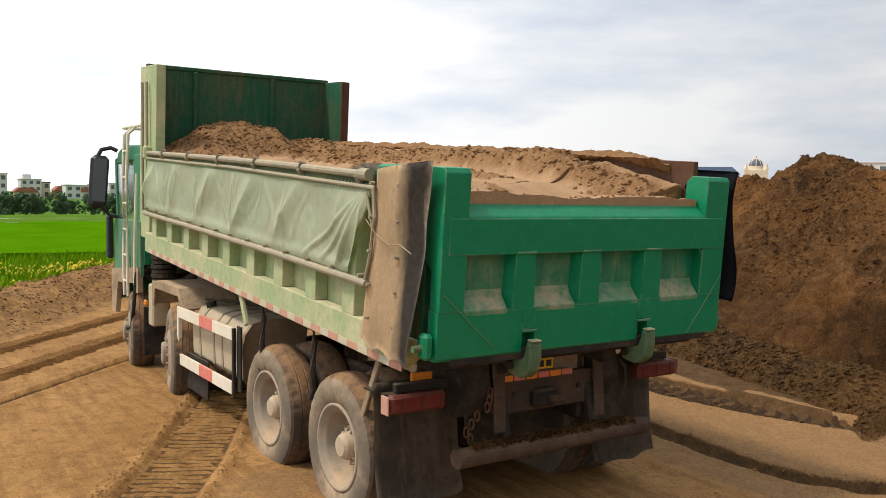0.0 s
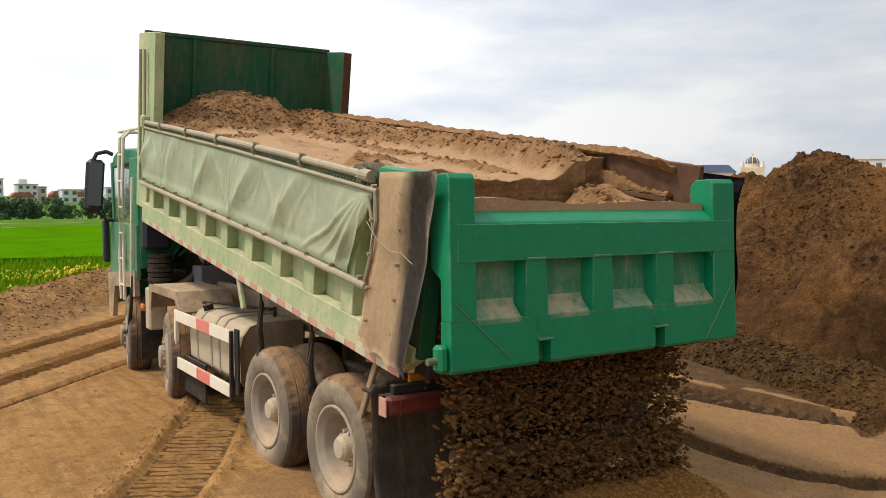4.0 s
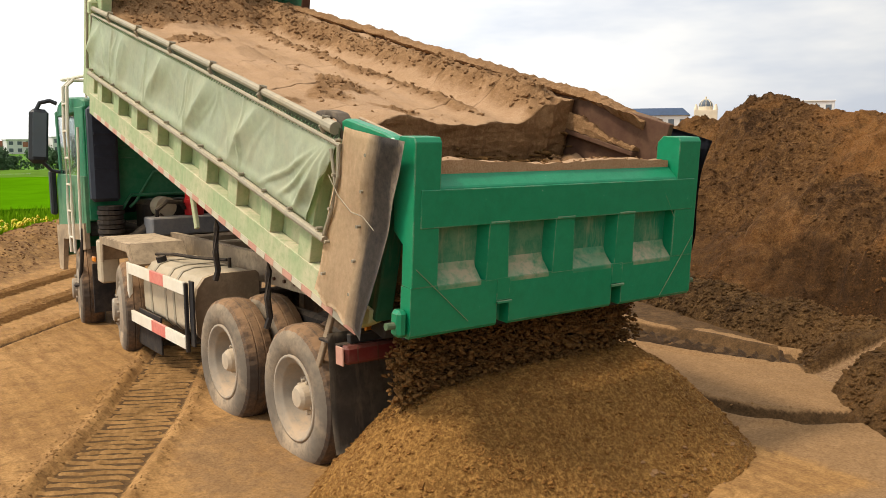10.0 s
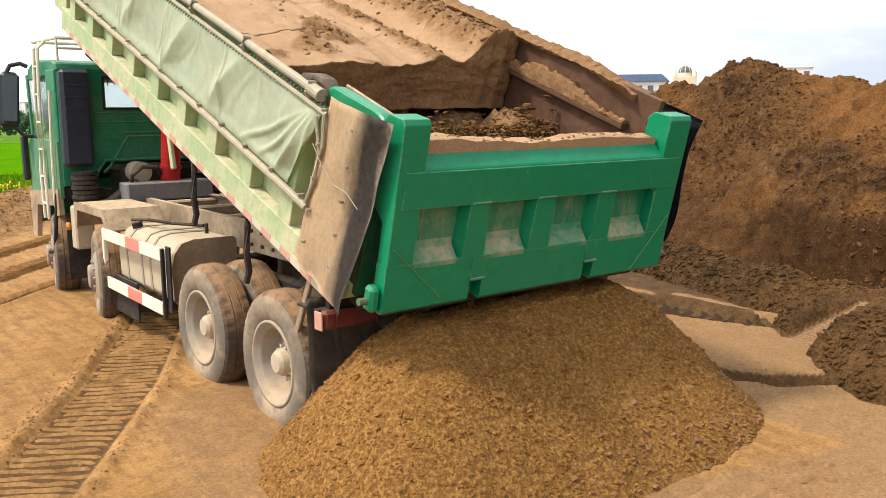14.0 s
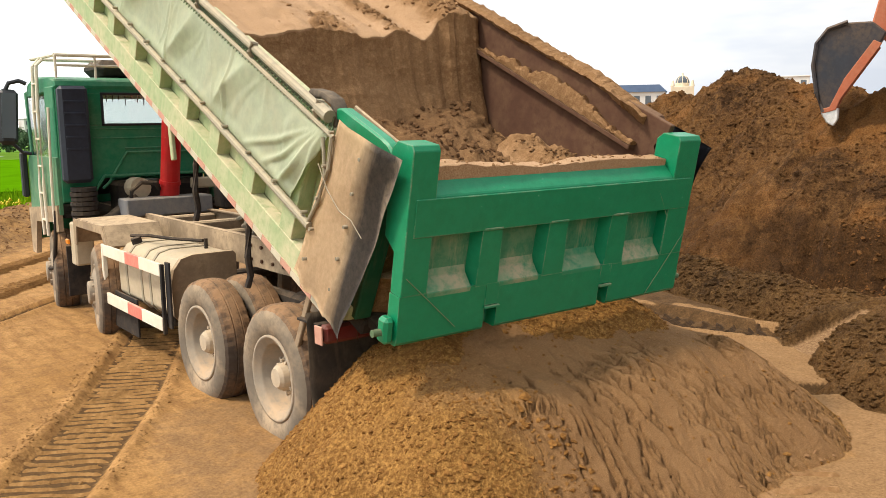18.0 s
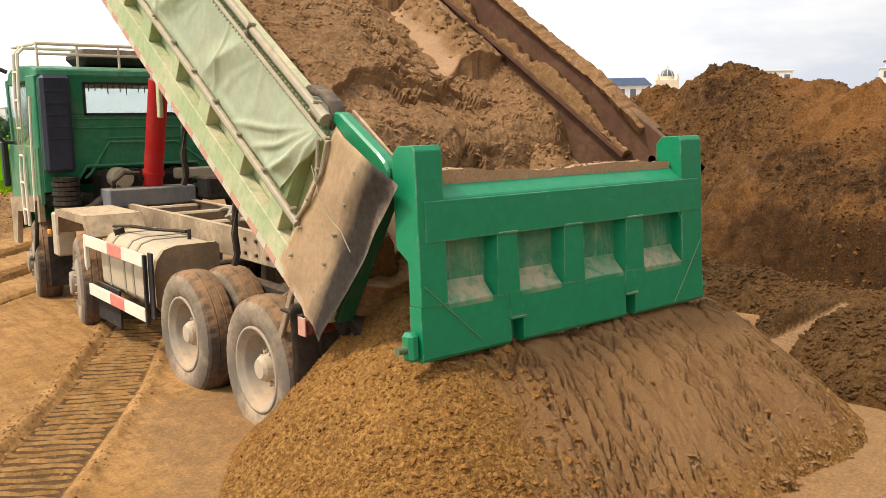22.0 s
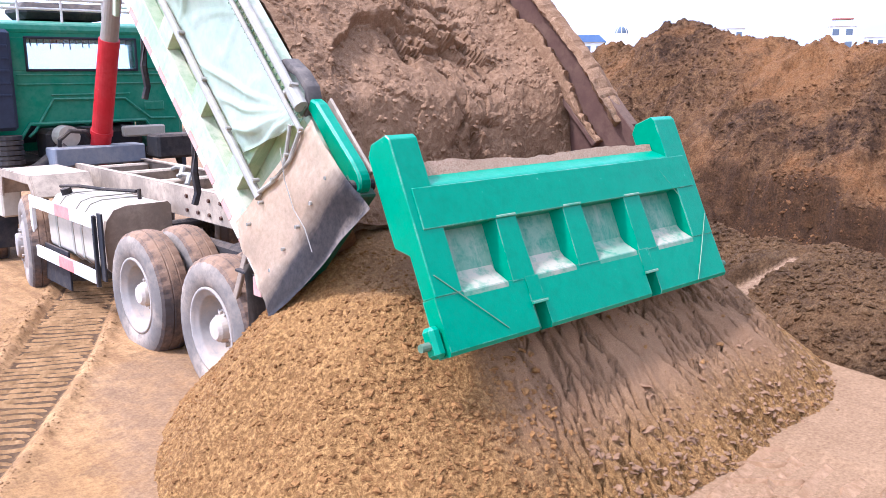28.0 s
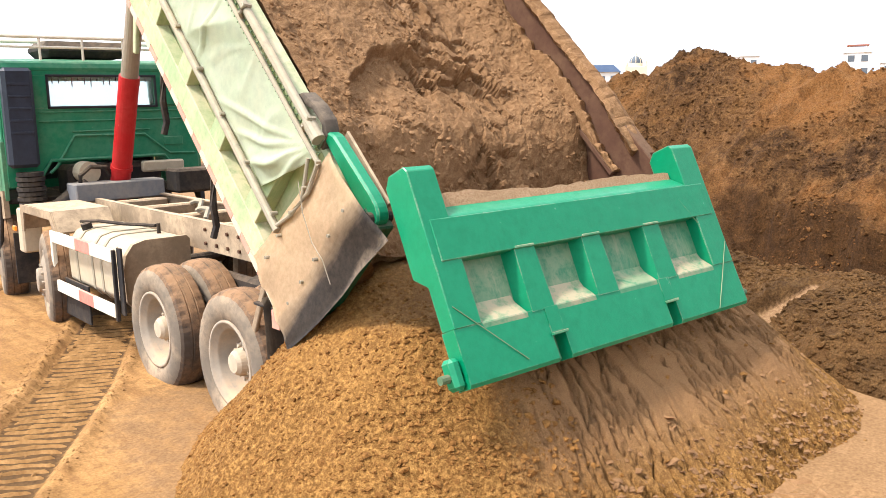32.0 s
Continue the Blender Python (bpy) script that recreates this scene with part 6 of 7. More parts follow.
def build_gate(truck):
    g = part("tailgate", bx((0, 0.008, -0.70), (2.30, 0.05, 0.90), 0.0), M["panel"], truck, "bright green ribbed steel tailgate, scratched and dusty")
    part("top_beam", prism([(-0.10, -0.52), (-0.105, -0.30), (-0.098, -0.285), (-0.005, -0.205), (0.03, -0.185), (0.05, -0.185), (0.05, -0.52)], -1.07, 1.03, 0.006), M["green"], g)
    for s, x0, x1 in ((-1, -1.25, -1.06), (1, 1.03, 1.27)):
        part("post", prism([(-0.1052, -0.862), (-0.1052, -0.03), (-0.085, 0.0), (0.05, 0.0), (0.10, -0.05), (0.10, -0.55), (0.0, -0.62), (0.0, -0.858)], x0 + 0.003, x1 - 0.003, 0.004), M["green"], g)
    part("face_plate", bx((0.01, -0.1055, -0.408), (2.42, 0.012, 0.222), 0.004), M["green"], g)
    for x0, x1 in ((-0.70, -0.52), (-0.15, 0.04), (0.43, 0.62)):
        part("rib_cap", bx(((x0 + x1) / 2, -0.108, -0.512), (x1 - x0 - 0.03, 0.016, 0.016), 0.004), M["ledge"], g)
        part("rib", rib_bm(x0, x1), M["green"], g)
    for x0, x1 in ((-1.06, -0.73), (-0.53, -0.17), (0.04, 0.41), (0.63, 1.03)):
        part("ledge", prism([(-0.012, -0.735), (-0.035, -0.790), (-0.102, -0.862), (-0.100, -0.90), (-0.012, -0.90)], x0, x1, 0.004), M["ledge"], g, "dust-coated sloping ledge")
    for x0, x1 in ((-1.25, -0.605), (-0.505, 0.42), (0.52, 1.27)):
        part("bottom_beam", prism([(-0.10, -0.86), (-0.105, -1.14), (-0.09, -1.16), (0.0, -1.16), (0.0, -0.86)], x0, x1, 0.0), M["green"], g)
    for x0 in (-0.605, 0.42):
        part("notch_cap", bx((x0 + 0.05, -0.0525, -0.93), (0.104, 0.104, 0.14), 0.0), M["green"], g)
        part("notch_lip", bx((x0 + 0.05, -0.115, -1.01), (0.12, 0.02, 0.016), 0.003), M["ledge"], g)
    # pale scratch-like lines across the gate, added as thin raised tubes
    for a, b in (((-1.22, -0.75), (-0.83, -1.10)), ((1.25, -0.72), (0.93, -1.14)), ((1.02, -0.56), (0.86, -0.33))):
        part("pale_line", tube([(a[0], -0.108, a[1]), ((a[0] + b[0]) / 2, -0.110, (a[1] + b[1]) / 2), (b[0], -0.108, b[1])], 0.0028, 5), M["crust"], g)
    for s in (-1, 1):
        part("pin_lug", bx((s * 1.285, -0.04, -1.07), (0.07, 0.09, 0.16), 0.02), M["green"], g)
        part("pin", rd((s * 1.25, -0.04, -1.08), (s * 1.375, -0.04, -1.08), 0.022, 10), M["hook"], g)
    return g


def latch(truck, x):
    l = part("latch_hook", prism([(0.06, -0.06), (-0.08, -0.07), (-0.15, -0.01), (-0.165, 0.08), (-0.155, 0.17), (-0.115, 0.185), (-0.095, 0.10), (-0.075, 0.055), (0.06, 0.06)], -0.05, 0.05, 0.012), M["hook"], truck, "grimy green steel tailgate latch")
    part("latch_tip", bx((0, -0.135, 0.188), (0.08, 0.05, 0.012), 0.004), M["bedgreen"], l, "pale worn hook tip")
    part("latch_pin", rd((-0.075, 0.02, 0.0), (0.075, 0.02, 0.0), 0.028, 10), M["under"], l)
    return l


bed = build_bed(truck)
gate = build_gate(truck)
LATCHES = [(-0.555, latch(truck, 0)), (0.47, latch(truck, 0))]
cyl = part("hoist_barrel", rd((0, 0, -0.15), (0, 0, 1.42), 0.118, 24), M["cylred"], truck, "red hydraulic hoist cylinder")
part("collar", rd((0, 0, 0.22), (0, 0, 0.27), 0.132, 24), M["cylred"], cyl)
RODS = [part("hoist_stage", rd((0, 0, -1.45), (0, 0, 0.0), r, 20), M["hoist"], truck, "dusty steel hoist stage") for r in (0.100, 0.086, 0.072)]
STRAPS = []
for y, n in ((1.95, 0.62), (0.90, 0.60)):
    s = part("hanging_strap", tube([(0, 0, 0), (0.012, 0.01, -0.25 * n), (-0.01, 0.0, -0.6 * n), (0.02, 0.03, -0.85 * n), (0.0, 0.05, -n)], 0.026, 6), M["rubber"], truck, "black rubber strap hanging from the bed")
    STRAPS.append((y, s))


# ---------------------------------------------------------------- sand in the bed
def crumbs_at(x, y):
    """How crumbly the top of the load is: two ridges of clods, the rest a smooth dry skin."""
    a = math.exp(-((x - 0.80 - 0.06 * math.sin(y * 1.1)) / 0.17) ** 2)
    b = 0.8 * math.exp(-((x - 0.26 - 0.06 * math.sin(y * 1.3)) / 0.11) ** 2) * smooth01(y, 0.3, 0.8)
    c = 0.7 * smooth01(fbm(x, y, 0.9, 83), 0.05, 0.25) * smooth01(-x, -0.1, 0.3)
    d = smooth01(y, 4.5, 5.1)
    return min(1.0, max(a, b, c, d))


def load_top(x, y):
    z = 1.42 + 0.03 * fbm(x, y, 1.2, 41)
    z += 0.25 * smooth01(x, 0.52, 0.86) * (0.85 + 0.3 * fbm(x, y, 2.0, 43)) * (1 - 0.15 * smooth01(y, 4.8, 5.5))
    z += 0.06 * math.exp(-((x + 0.62) / 0.22) ** 2) * (1 + fbm(x, y, 1.6, 45))
    z += 0.46 * smooth01(y, 4.6, 5.75) * math.exp(-((x + 0.05) / 0.72) ** 2)
    z -= 0.15 * smooth01(-y, -0.25, 0.60)
    w = crumbs_at(x, y)
    z += w * (0.042 * fbm(x, y * 1.4, 7.5, 47) + 0.034 * abs(fbm(x, y, 14, 48)) + 0.030 * max(0.0, 1 - abs(fbm(x * 0.5, y * 2.4, 4.0, 44)) / 0.12))
    z += 0.05 * math.exp(-((x - 0.26 - 0.06 * math.sin(y * 1.3)) / 0.12) ** 2) * smooth01(y, 0.1, 0.6) + 0.005 * fbm(x, y, 18, 49) + 0.016 * fbm(x * 7, y * 0.6, 1.0, 46)
    return z


def plates(x, y, scale, seed, lift, gap, depth):
    """Broken plates: each cell lifted and tilted by its own amount, with open cracks between."""
    q = Vector((x * scale + 0.35 * fbm(x, y, 3.0, seed), y * scale * 0.8 + 0.35 * fbm(x, y, 3.0, seed + 3), seed))
    d, p = noise.voronoi(q)
    h = noise.cell(p[0] * 7.3)
    k = noise.cell(p[0] * 3.1 + Vector((9, 4, 2)))
    z = lift * (h - 0.5) + lift * 1.4 * ((q.x - p[0].x) * (k - 0.5) + (q.y - p[0].y) * (h - 0.6))
    return z - depth * max(0.0, 1 - (d[1] - d[0]) / gap)


def rest_top(x, y):
    """The floor of the pit that the slabs leave behind."""
    z = 0.85 + 0.06 * y + 0.06 * fbm(x, y, 1.1, 51) + 0.03 * fbm(x, y, 2.9, 53) + 0.022 * fbm(x, y, 8, 55) + 0.012 * fbm(x, y, 20, 56)
    z += 0.45 * smooth01(-x, 0.70, 1.08)
    z += 0.05 * abs(fbm(x, y, 3.6, 54)) + 0.03 * abs(fbm(x, y, 9, 57)) + 0.03 * smooth01(x, 0.45, 0.80) - 0.16 * smooth01(x, 0.90, 1.08) - 0.22 * smooth01(-y, -0.2, 0.6)
    return min(max(z, 0.45), 1.30)


def fill_top(x, y):
    """The slope of broken plates that fills the bed at the end."""
    z = 1.33 + 0.05 * fbm(x, y, 0.9, 58) + 0.025 * fbm(x, y, 2.6, 59)
    z += 0.10 * smooth01(abs(x) + 0.10 * fbm(x, y, 3, 60), 0.72, 1.05) - 0.42 * smooth01(-y, -0.15, 0.62)
    arc = y - 0.85 + 1.1 * (x + 0.15) ** 2 + 0.14 * fbm(x, y, 1.6, 64)
    z += 0.09 * smooth01(arc, -0.025, 0.035) * smooth01(0.75 - abs(x + 0.2), 0.0, 0.25)
    broken = smooth01(0.55 - abs(x - 0.10 - 0.25 * y), 0.0, 0.25) * smooth01(fbm(x, y, 1.2, 67), -0.20, 0.08)
    z += plates(x, y, 3.0, 66, 0.030, 0.06, 0.022) * (0.2 + 0.8 * broken) + plates(x, y, 8.0, 68, 0.020, 0.14, 0.014) * broken
    z += 0.010 * abs(fbm(x, y, 6, 74))
    return z + 0.010 * fbm(x, y, 9, 70) + 0.006 * fbm(x, y, 26, 71)


def block(name, y0, y1, label, front_slope=0.0, jag=0.10, bow=0.0, low=1.04, skin=0.72):
    """A slab of the load: the top with its dry skin, a scored rear face and a bottom."""
    xs = span(-1.16, 1.10, 0.025)
    ys = span(0, 1, 1.0 / max(8, int((y1 - y0) / 0.028)))

    def cut_at(y):
        return [y + jag * fbm(x, y, 2.2, 61) + jag * 0.7 * fbm(x, y, 0.8, 63) + jag * 0.5 * abs(fbm(x, y, 5.5, 62)) + bow * (x * 0.22 - 0.10 * x * x) for x in xs]
    front, back = cut_at(y0), cut_at(y1) if y1 < 5.8 else [5.84] * len(xs)
    vs, fs, tone = [], [], []
    nx, ny, rows = len(xs), len(ys), 26
    for v in ys:
        for x, a, b in zip(xs, front, back):
            y = a + (b - a) * v
            vs.append((x, y, load_top(x, y)))
            tone.append(skin * (1.0 - crumbs_at(x, y)))
    top = len(vs)
    for k in range(1, rows):
        q = k / (rows - 1)
        for x, a in zip(xs, front):
            lip = load_top(x, a)
            z = lip + (low - lip) * q
            back_in = front_slope * q ** 1.2 + 0.030 * fbm(x * 0.7, z * 1.6, 1.6, 65) * math.sin(q * 3.1) + 0.010 * fbm(x * 0.6, z * 2.4, 6, 72) * min(1, q * 8) + 0.016 * abs(fbm(x, z * 2, 3, 73)) * min(1, q * 6)
            vs.append((x, a + back_in, z))
            tone.append(0.22 if k < 3 else 0.0)
    for j in range(ny - 1):
        for i in range(nx - 1):
            fs.append((j * nx + i, j * nx + i + 1, (j + 1) * nx + i + 1, (j + 1) * nx + i))
    for k in range(rows - 1):
        up = 0 if k == 0 else top + (k - 1) * nx
        dn = top + k * nx
        for i in range(nx - 1):
            fs.append((up + i, dn + i, dn + i + 1, up + i + 1))
    # underside and far end
    last = top + (rows - 2) * nx
    base = len(vs)
    for x, b in zip(xs, back):
        vs.append((x, b, low))
        tone.append(0.0)
    for i in range(nx - 1):
        fs.append((last + i, base + i, base + i + 1, last + i + 1))
        fs.append(((ny - 1) * nx + i, (ny - 1) * nx + i + 1, base + i + 1, base + i))
    me = bpy.data.meshes.new(name)
    me.from_pydata(vs, [], fs)
    me.update()
    me.materials.append(M["load"])
    at = me.color_attributes.new("soil", "FLOAT_COLOR", "POINT")
    for i, v in enumerate(tone):
        at.data[i].color = (v, 0, 0, 1)
    for p in me.polygons[: (nx - 1) * (ny - 1)]:
        p.use_smooth = True
    ob = new(name, me)
    tagged(ob, label, "sand", "sand in the bed", "stuff")
    rng = random.Random(int(y0 * 100))
    pts = []
    for _ in range(int((y1 - y0) * 2600)):
        x, y = rng.uniform(-1.05, 1.05), rng.uniform(y0 + 0.10, min(y1, 5.8))
        if rng.random() < crumbs_at(x, y) ** 2 * 0.7 + 0.004:
            pts.append((x, y, load_top(x, y) + 0.002, rng.choice((0.006, 0.008, 0.011, 0.015, 0.024))))
    clods("sand_lumps", pts, M["load"], ob)
    return ob


# damp tone, deepened in colour for the shade low in the pit
rest = sheet("sand_bed", span(-1.115, 1.115, 0.025), span(-0.66, 5.84, 0.028), rest_top, M["load"], floor=0.43, colour=lambda x, y: (0, 0.75 + 0.5 * fbm(x, y, 2.0, 78), 0))
tagged(rest, "damp loose sand left on the bed floor", "sand", "sand in the bed", "stuff")
rng = random.Random(17)
clods("sand_lumps", [(x, y, rest_top(x, y), rng.choice((0.008, 0.010, 0.014, 0.02, 0.03))) for x, y in [(rng.uniform(-1.0, 1.0), rng.uniform(-0.6, 3.0)) for _ in range(1800)]], M["load_wet"], rest)
fill = sheet("slid_sand", span(-1.115, 1.115, 0.0125), span(-0.60, 2.6, 0.0125) + span(2.65, 5.82, 0.05), fill_top, M["load"], smooth=False, colour=lambda x, y: (0.20 + 0.25 * fbm(x, y, 1.6, 75), 0.30, 0))
tagged(fill, "slope of cracked sand plates slid down the bed", "sand", "sand in the bed", "stuff")
clods("sand_lumps", [(x, y, fill_top(x, y), rng.choice((0.006, 0.008, 0.010, 0.014, 0.022))) for x, y in [(rng.uniform(-1.05, 1.05), rng.uniform(-0.6, 2.4)) for _ in range(3800)] if fbm(x, y, 1.5, 77) > -0.05 or abs(x) > 0.8], M["load"], fill)
SLABS = [block("sand_slab", -0.64, 0.22, "rear slab of damp sand sinking behind the tailgate", 0.0, 0.05), block("sand_slab", 0.22, 0.80, "cracked slab of sand breaking off behind the tailgate", 0.0, 0.05, 0.5),
         block("sand_slab", 0.80, 1.55, "cracked slab of sand sliding towards the tailgate", 0.0, 0.05, 0.5),
         block("sand_slab", 1.55, 2.60, "slab of sand with a steep scored face, breaking away", -0.55, 0.075, 0.4, 0.80, 0.85), block("sand_slab", 2.60, 5.84, "smooth-topped main body of sand with a clod ridge", -0.60, 0.10, 0.4, 0.80, 1.0)]


def gate_sand_z(x, y):
    return -0.165 + 0.025 * fbm(x, y, 2.0, 71) + 0.012 * fbm(x, y, 9, 76) + 0.04 * math.exp(-((x + 0.85) / 0.2) ** 2) - 0.35 * max(0, y - 0.10)


ledge = sheet("sand_ridge", span(-1.04, 1.02, 0.03), span(-0.02, 0.16, 0.03), gate_sand_z, M["load"], floor=-0.36, colour=lambda x, y: (0.75, 0, 0))
tagged(ledge, "thin ridge of sand caught on the tailgate's inner edge", "sand", "sand in the bed", "stuff")
clods("sand_lumps", [(x, rng.uniform(0.0, 0.1), gate_sand_z(x, 0.03) + 0.002, rng.uniform(0.005, 0.014)) for x in [rng.uniform(-1.0, 1.0) for _ in range(60)]], M["load"], ledge)


# ---------------------------------------------------------------- the tipped pile
def crack_dashes(seed):
    """Short tapering cracks down the pressed face, in a grid of cells for quick finding."""
    r = random.Random(int(seed) + 5)
    cells = {}
    made = 0
    while made < 850:
        x, y = r.uniform(-0.95, 2.4), r.uniform(-3.40, -1.80)
        if fbm(x, y, 1.6, seed + 8) < r.uniform(-0.5, 0.05):
            continue
        made += 1
        long = r.choice((0.05, 0.07, 0.09, 0.12, 0.17, 0.24)) * r.uniform(0.8, 1.2)
        wide = r.uniform(0.009, 0.015) + 0.03 * long
        lean = r.gauss(0.10, 0.22) + 0.20 * x
        d = (x, y, lean, long, wide, r.uniform(0.04, 0.07), r.uniform(0, 9), r.choice((0.25, 0.4, 0.5)))
        for cx in range(math.floor((x - 0.12) * 8), math.floor((x + 0.12) * 8) + 1):
            for cy in range(math.floor((y - long - 0.03) * 8), math.floor((y + 0.03) * 8) + 1):
                cells.setdefault((cx, cy), []).append(d)
    return cells


def dash_depth(cells, x, y):
    best = 0.0
    for ax, ay, lean, long, wide, deep, ph, peak in cells.get((math.floor(x * 8), math.floor(y * 8)), ()):
        s = (ay - y) / long
        if 0 < s < 1:
            c = ax + lean * (ay - y) + 0.010 * math.sin(s * 7 + ph) + 0.004 * math.sin(s * 19 + ph * 2)
            w = wide * (s / peak if s < peak else (1 - s) / (1 - peak)) ** 0.6
            if abs(x - c) < w:
                best = max(best, deep * min(1.0, 2.4 * (1 - abs(x - c) / w)))
    return best


def pile(core, top, slopes, seed, x_span, y_span, label, pressed):
    x0, x1, y0, y1 = core
    sl, sr, sf, sb = slopes
    bend = 1.35 if pressed else 1.6
    dashes = crack_dashes(seed) if pressed else {}

    def z_at(x, y):
        dx = (x0 - x) * sl if x < x0 else (x - x1) * sr if x > x1 else 0.0
        dy = (y0 - y) * sf if y < y0 else (y - y1) * sb if y > y1 else 0.0
        d = (dx ** bend + dy ** bend) ** (1 / bend) if x < x0 and y > y1 else math.hypot(dx, dy)
        z = top - (math.sqrt(d * d + 0.08) - 0.283)
        if pressed:
            # the crest leans up towards the bed it pours from
            z += 0.24 * smooth01(y, -2.0, -1.2) * (1 - smooth01(y, -1.15, -0.5)) * (1 - smooth01(abs(x - 0.05), 0.85, 1.35))
        z += 0.05 * fbm(x, y, 1.4, seed) + 0.018 * fbm(x, y, 5, seed + 2) + 0.007 * fbm(x, y, 17, seed + 4)
        # clumps of grains where the sand is loose
        loose = 1 - pressed * smooth01(x + 0.30 * fbm(x, y, 1.6, seed), -1.05, -0.55)
        z += loose * (0.007 * abs(fbm(x, y, 12, seed + 11)) + 0.006 * fbm(x, y, 30, seed + 12))
        # cracks that open down the slope, in dashes
        if loose < 0.9:
            z -= (1 - loose) * dash_depth(dashes, x, y)
            q2 = Vector((x * 22 + fbm(x, y, 5, seed + 13), y * 9 - 4 * x, seed + 5))
            d2 = noise.voronoi(q2)[0]
            z += (1 - loose) * smooth01(-y, 2.35, 2.75) * smooth01(fbm(x, y, 1.3, seed + 14), -0.2, 0.1) * 0.022 * (min(0.4, d2[1] - d2[0]) - 0.15)
        return z

    def tone(x, y):
        q = x + 0.35 * fbm(x, y, 1.3, seed + 5)
        return (pressed * smooth01(q, -1.1, -0.6) * (1 - smooth01(q, 1.5, 2.3)) * smooth01(z_at(x, y), 0.2, 0.6), 0, 0)
    xs = span(x_span[0], -1.32, 0.014) + span(-1.3, 2.2, 0.0075 if pressed else 0.014) + span(2.22, x_span[1], 0.02)
    p = sheet("sand_pile", xs, span(y_span[0], -3.4, 0.02) + span(-3.39, -1.9, 0.009 if pressed else 0.013) + span(-1.885, -1.2, 0.014) + span(-1.17, y_span[1], 0.03), z_at, M["sand"], smooth=True, colour=tone)
    tagged(p, label, "sand pile", "tipped sand", "stuff")
    r = random.Random(int(seed))
    pts = []
    while len(pts) < 42000:
        x, y = r.uniform(*x_span), r.uniform(*y_span)
        z = z_at(x, y)
        if z > -0.9 and (x < -1.15 + 0.6 * r.random() or r.random() > pressed or z < 0.10 + 0.3 * fbm(x, y, 1.1, 5) or r.random() < 0.05):
            pts.append((x, y, z, r.choice((0.004, 0.005, 0.0055, 0.006, 0.008, 0.013)) * r.uniform(0.8, 1.35)))
    clods("sand_crumbs", pts, M["crumb"], p)
    pts = []
    while len(pts) < (1000 if pressed else 500):
        x, y = r.uniform(x_span[0], x1 + 0.9), r.uniform(y_span[0], y0 - 0.1)
        z = z_at(x, y)
        if z > 0.0 and (x < -0.5 or not pressed):
            pts.append((x, y, z, r.choice((0.008, 0.010, 0.012, 0.015, 0.022)) * r.uniform(0.8, 1.2)))
    clods("sand_lumps", pts, M["crumb"], p)
    pts = []
    while len(pts) < (900 if pressed else 350):
        x, y = r.uniform(-0.5, x1 + 0.9), r.uniform(y_span[0], y0 - 0.2)
        z = z_at(x, y)
        if 0.02 < z < 0.30 + 0.30 * r.random() ** 2:
            pts.append((x, y, z - 0.002, r.choice((0.008, 0.011, 0.014, 0.018, 0.026)) * r.uniform(0.8, 1.2)))
    clods("sand_flakes", pts, M["sand_flake"], p, "", 0.6)
    return p


def pile_material():
    """Golden loose grains on one side, a greyer pressed crust on the other, told by the soil layer."""
    m, nt, bs, nn, ln = material("tipped_sand")
    at = nn("ShaderNodeVertexColor")
    at.layer_name = "soil"
    sep = nn("ShaderNodeSeparateColor")
    ln(at.outputs["Color"], sep.inputs[0])
    a = noise_node(nt, 1.2, 6, 0.65)
    b = noise_node(nt, 36.0, 6, 0.75)
    c = noise_node(nt, 150.0, 3, 0.7)
    gold = ramp(nt, a.outputs["Fac"], 0.35, 0.68, (0.145, 0.068, 0.016), (0.225, 0.112, 0.030))
    gold = mixc(nt, ramp(nt, b.outputs["Fac"], 0.44, 0.66), gold, (0.45, 0.246, 0.074))
    tan = ramp(nt, a.outputs["Fac"], 0.35, 0.68, (0.240, 0.131, 0.057), (0.305, 0.173, 0.079))
    tan = mixc(nt, ramp(nt, b.outputs["Fac"], 0.52, 0.75), tan, (0.355, 0.210, 0.098))
    col = mixc(nt, sep.outputs["Red"], gold, tan)
    col = mixc(nt, 0.5, col, ramp(nt, c.outputs["Fac"], 0.3, 0.7, (0.12, 0.1, 0.08), (0.88, 0.84, 0.8)), "SOFT_LIGHT")
    ln(col, bs.inputs["Base Color"])
    bs.inputs["Roughness"].default_value = 0.95
    bs.inputs["Specular IOR Level"].default_value = 0.15
    bump(nt, bs, maths(nt, "ADD", maths(nt, "MULTIPLY", b.outputs["Fac"], 0.6), maths(nt, "MULTIPLY", c.outputs["Fac"], 0.4)), 1.0, 0.028)
    return m


M["sand"] = pile_material()
pile_a = pile((-0.75, 0.88, -1.28, -1.15), 1.08, (1.10, 0.94, 1.02, 1.10), 81, (-2.9, 3.4), (-3.6, 0.8), "fresh ochre sand pile growing under the tailgate", 0.0)
pile_b = pile((-1.05, 1.35, -1.95, -1.40), 1.17, (1.12, 0.82, 1.05, 0.82), 91, (-3.4, 4.0), (-4.4, 1.3), "wide cracked ochre sand pile pushed out by the tailgate", 1.0)

# ---------------------------------------------------------------- falling sand
DROPS = []
M["falling"] = soil("falling_damp_sand", (0.10, 0.054, 0.020), (0.18, 0.098, 0.034), (0.30, 0.17, 0.06), big=2.5, grain=20, relief=0.02)


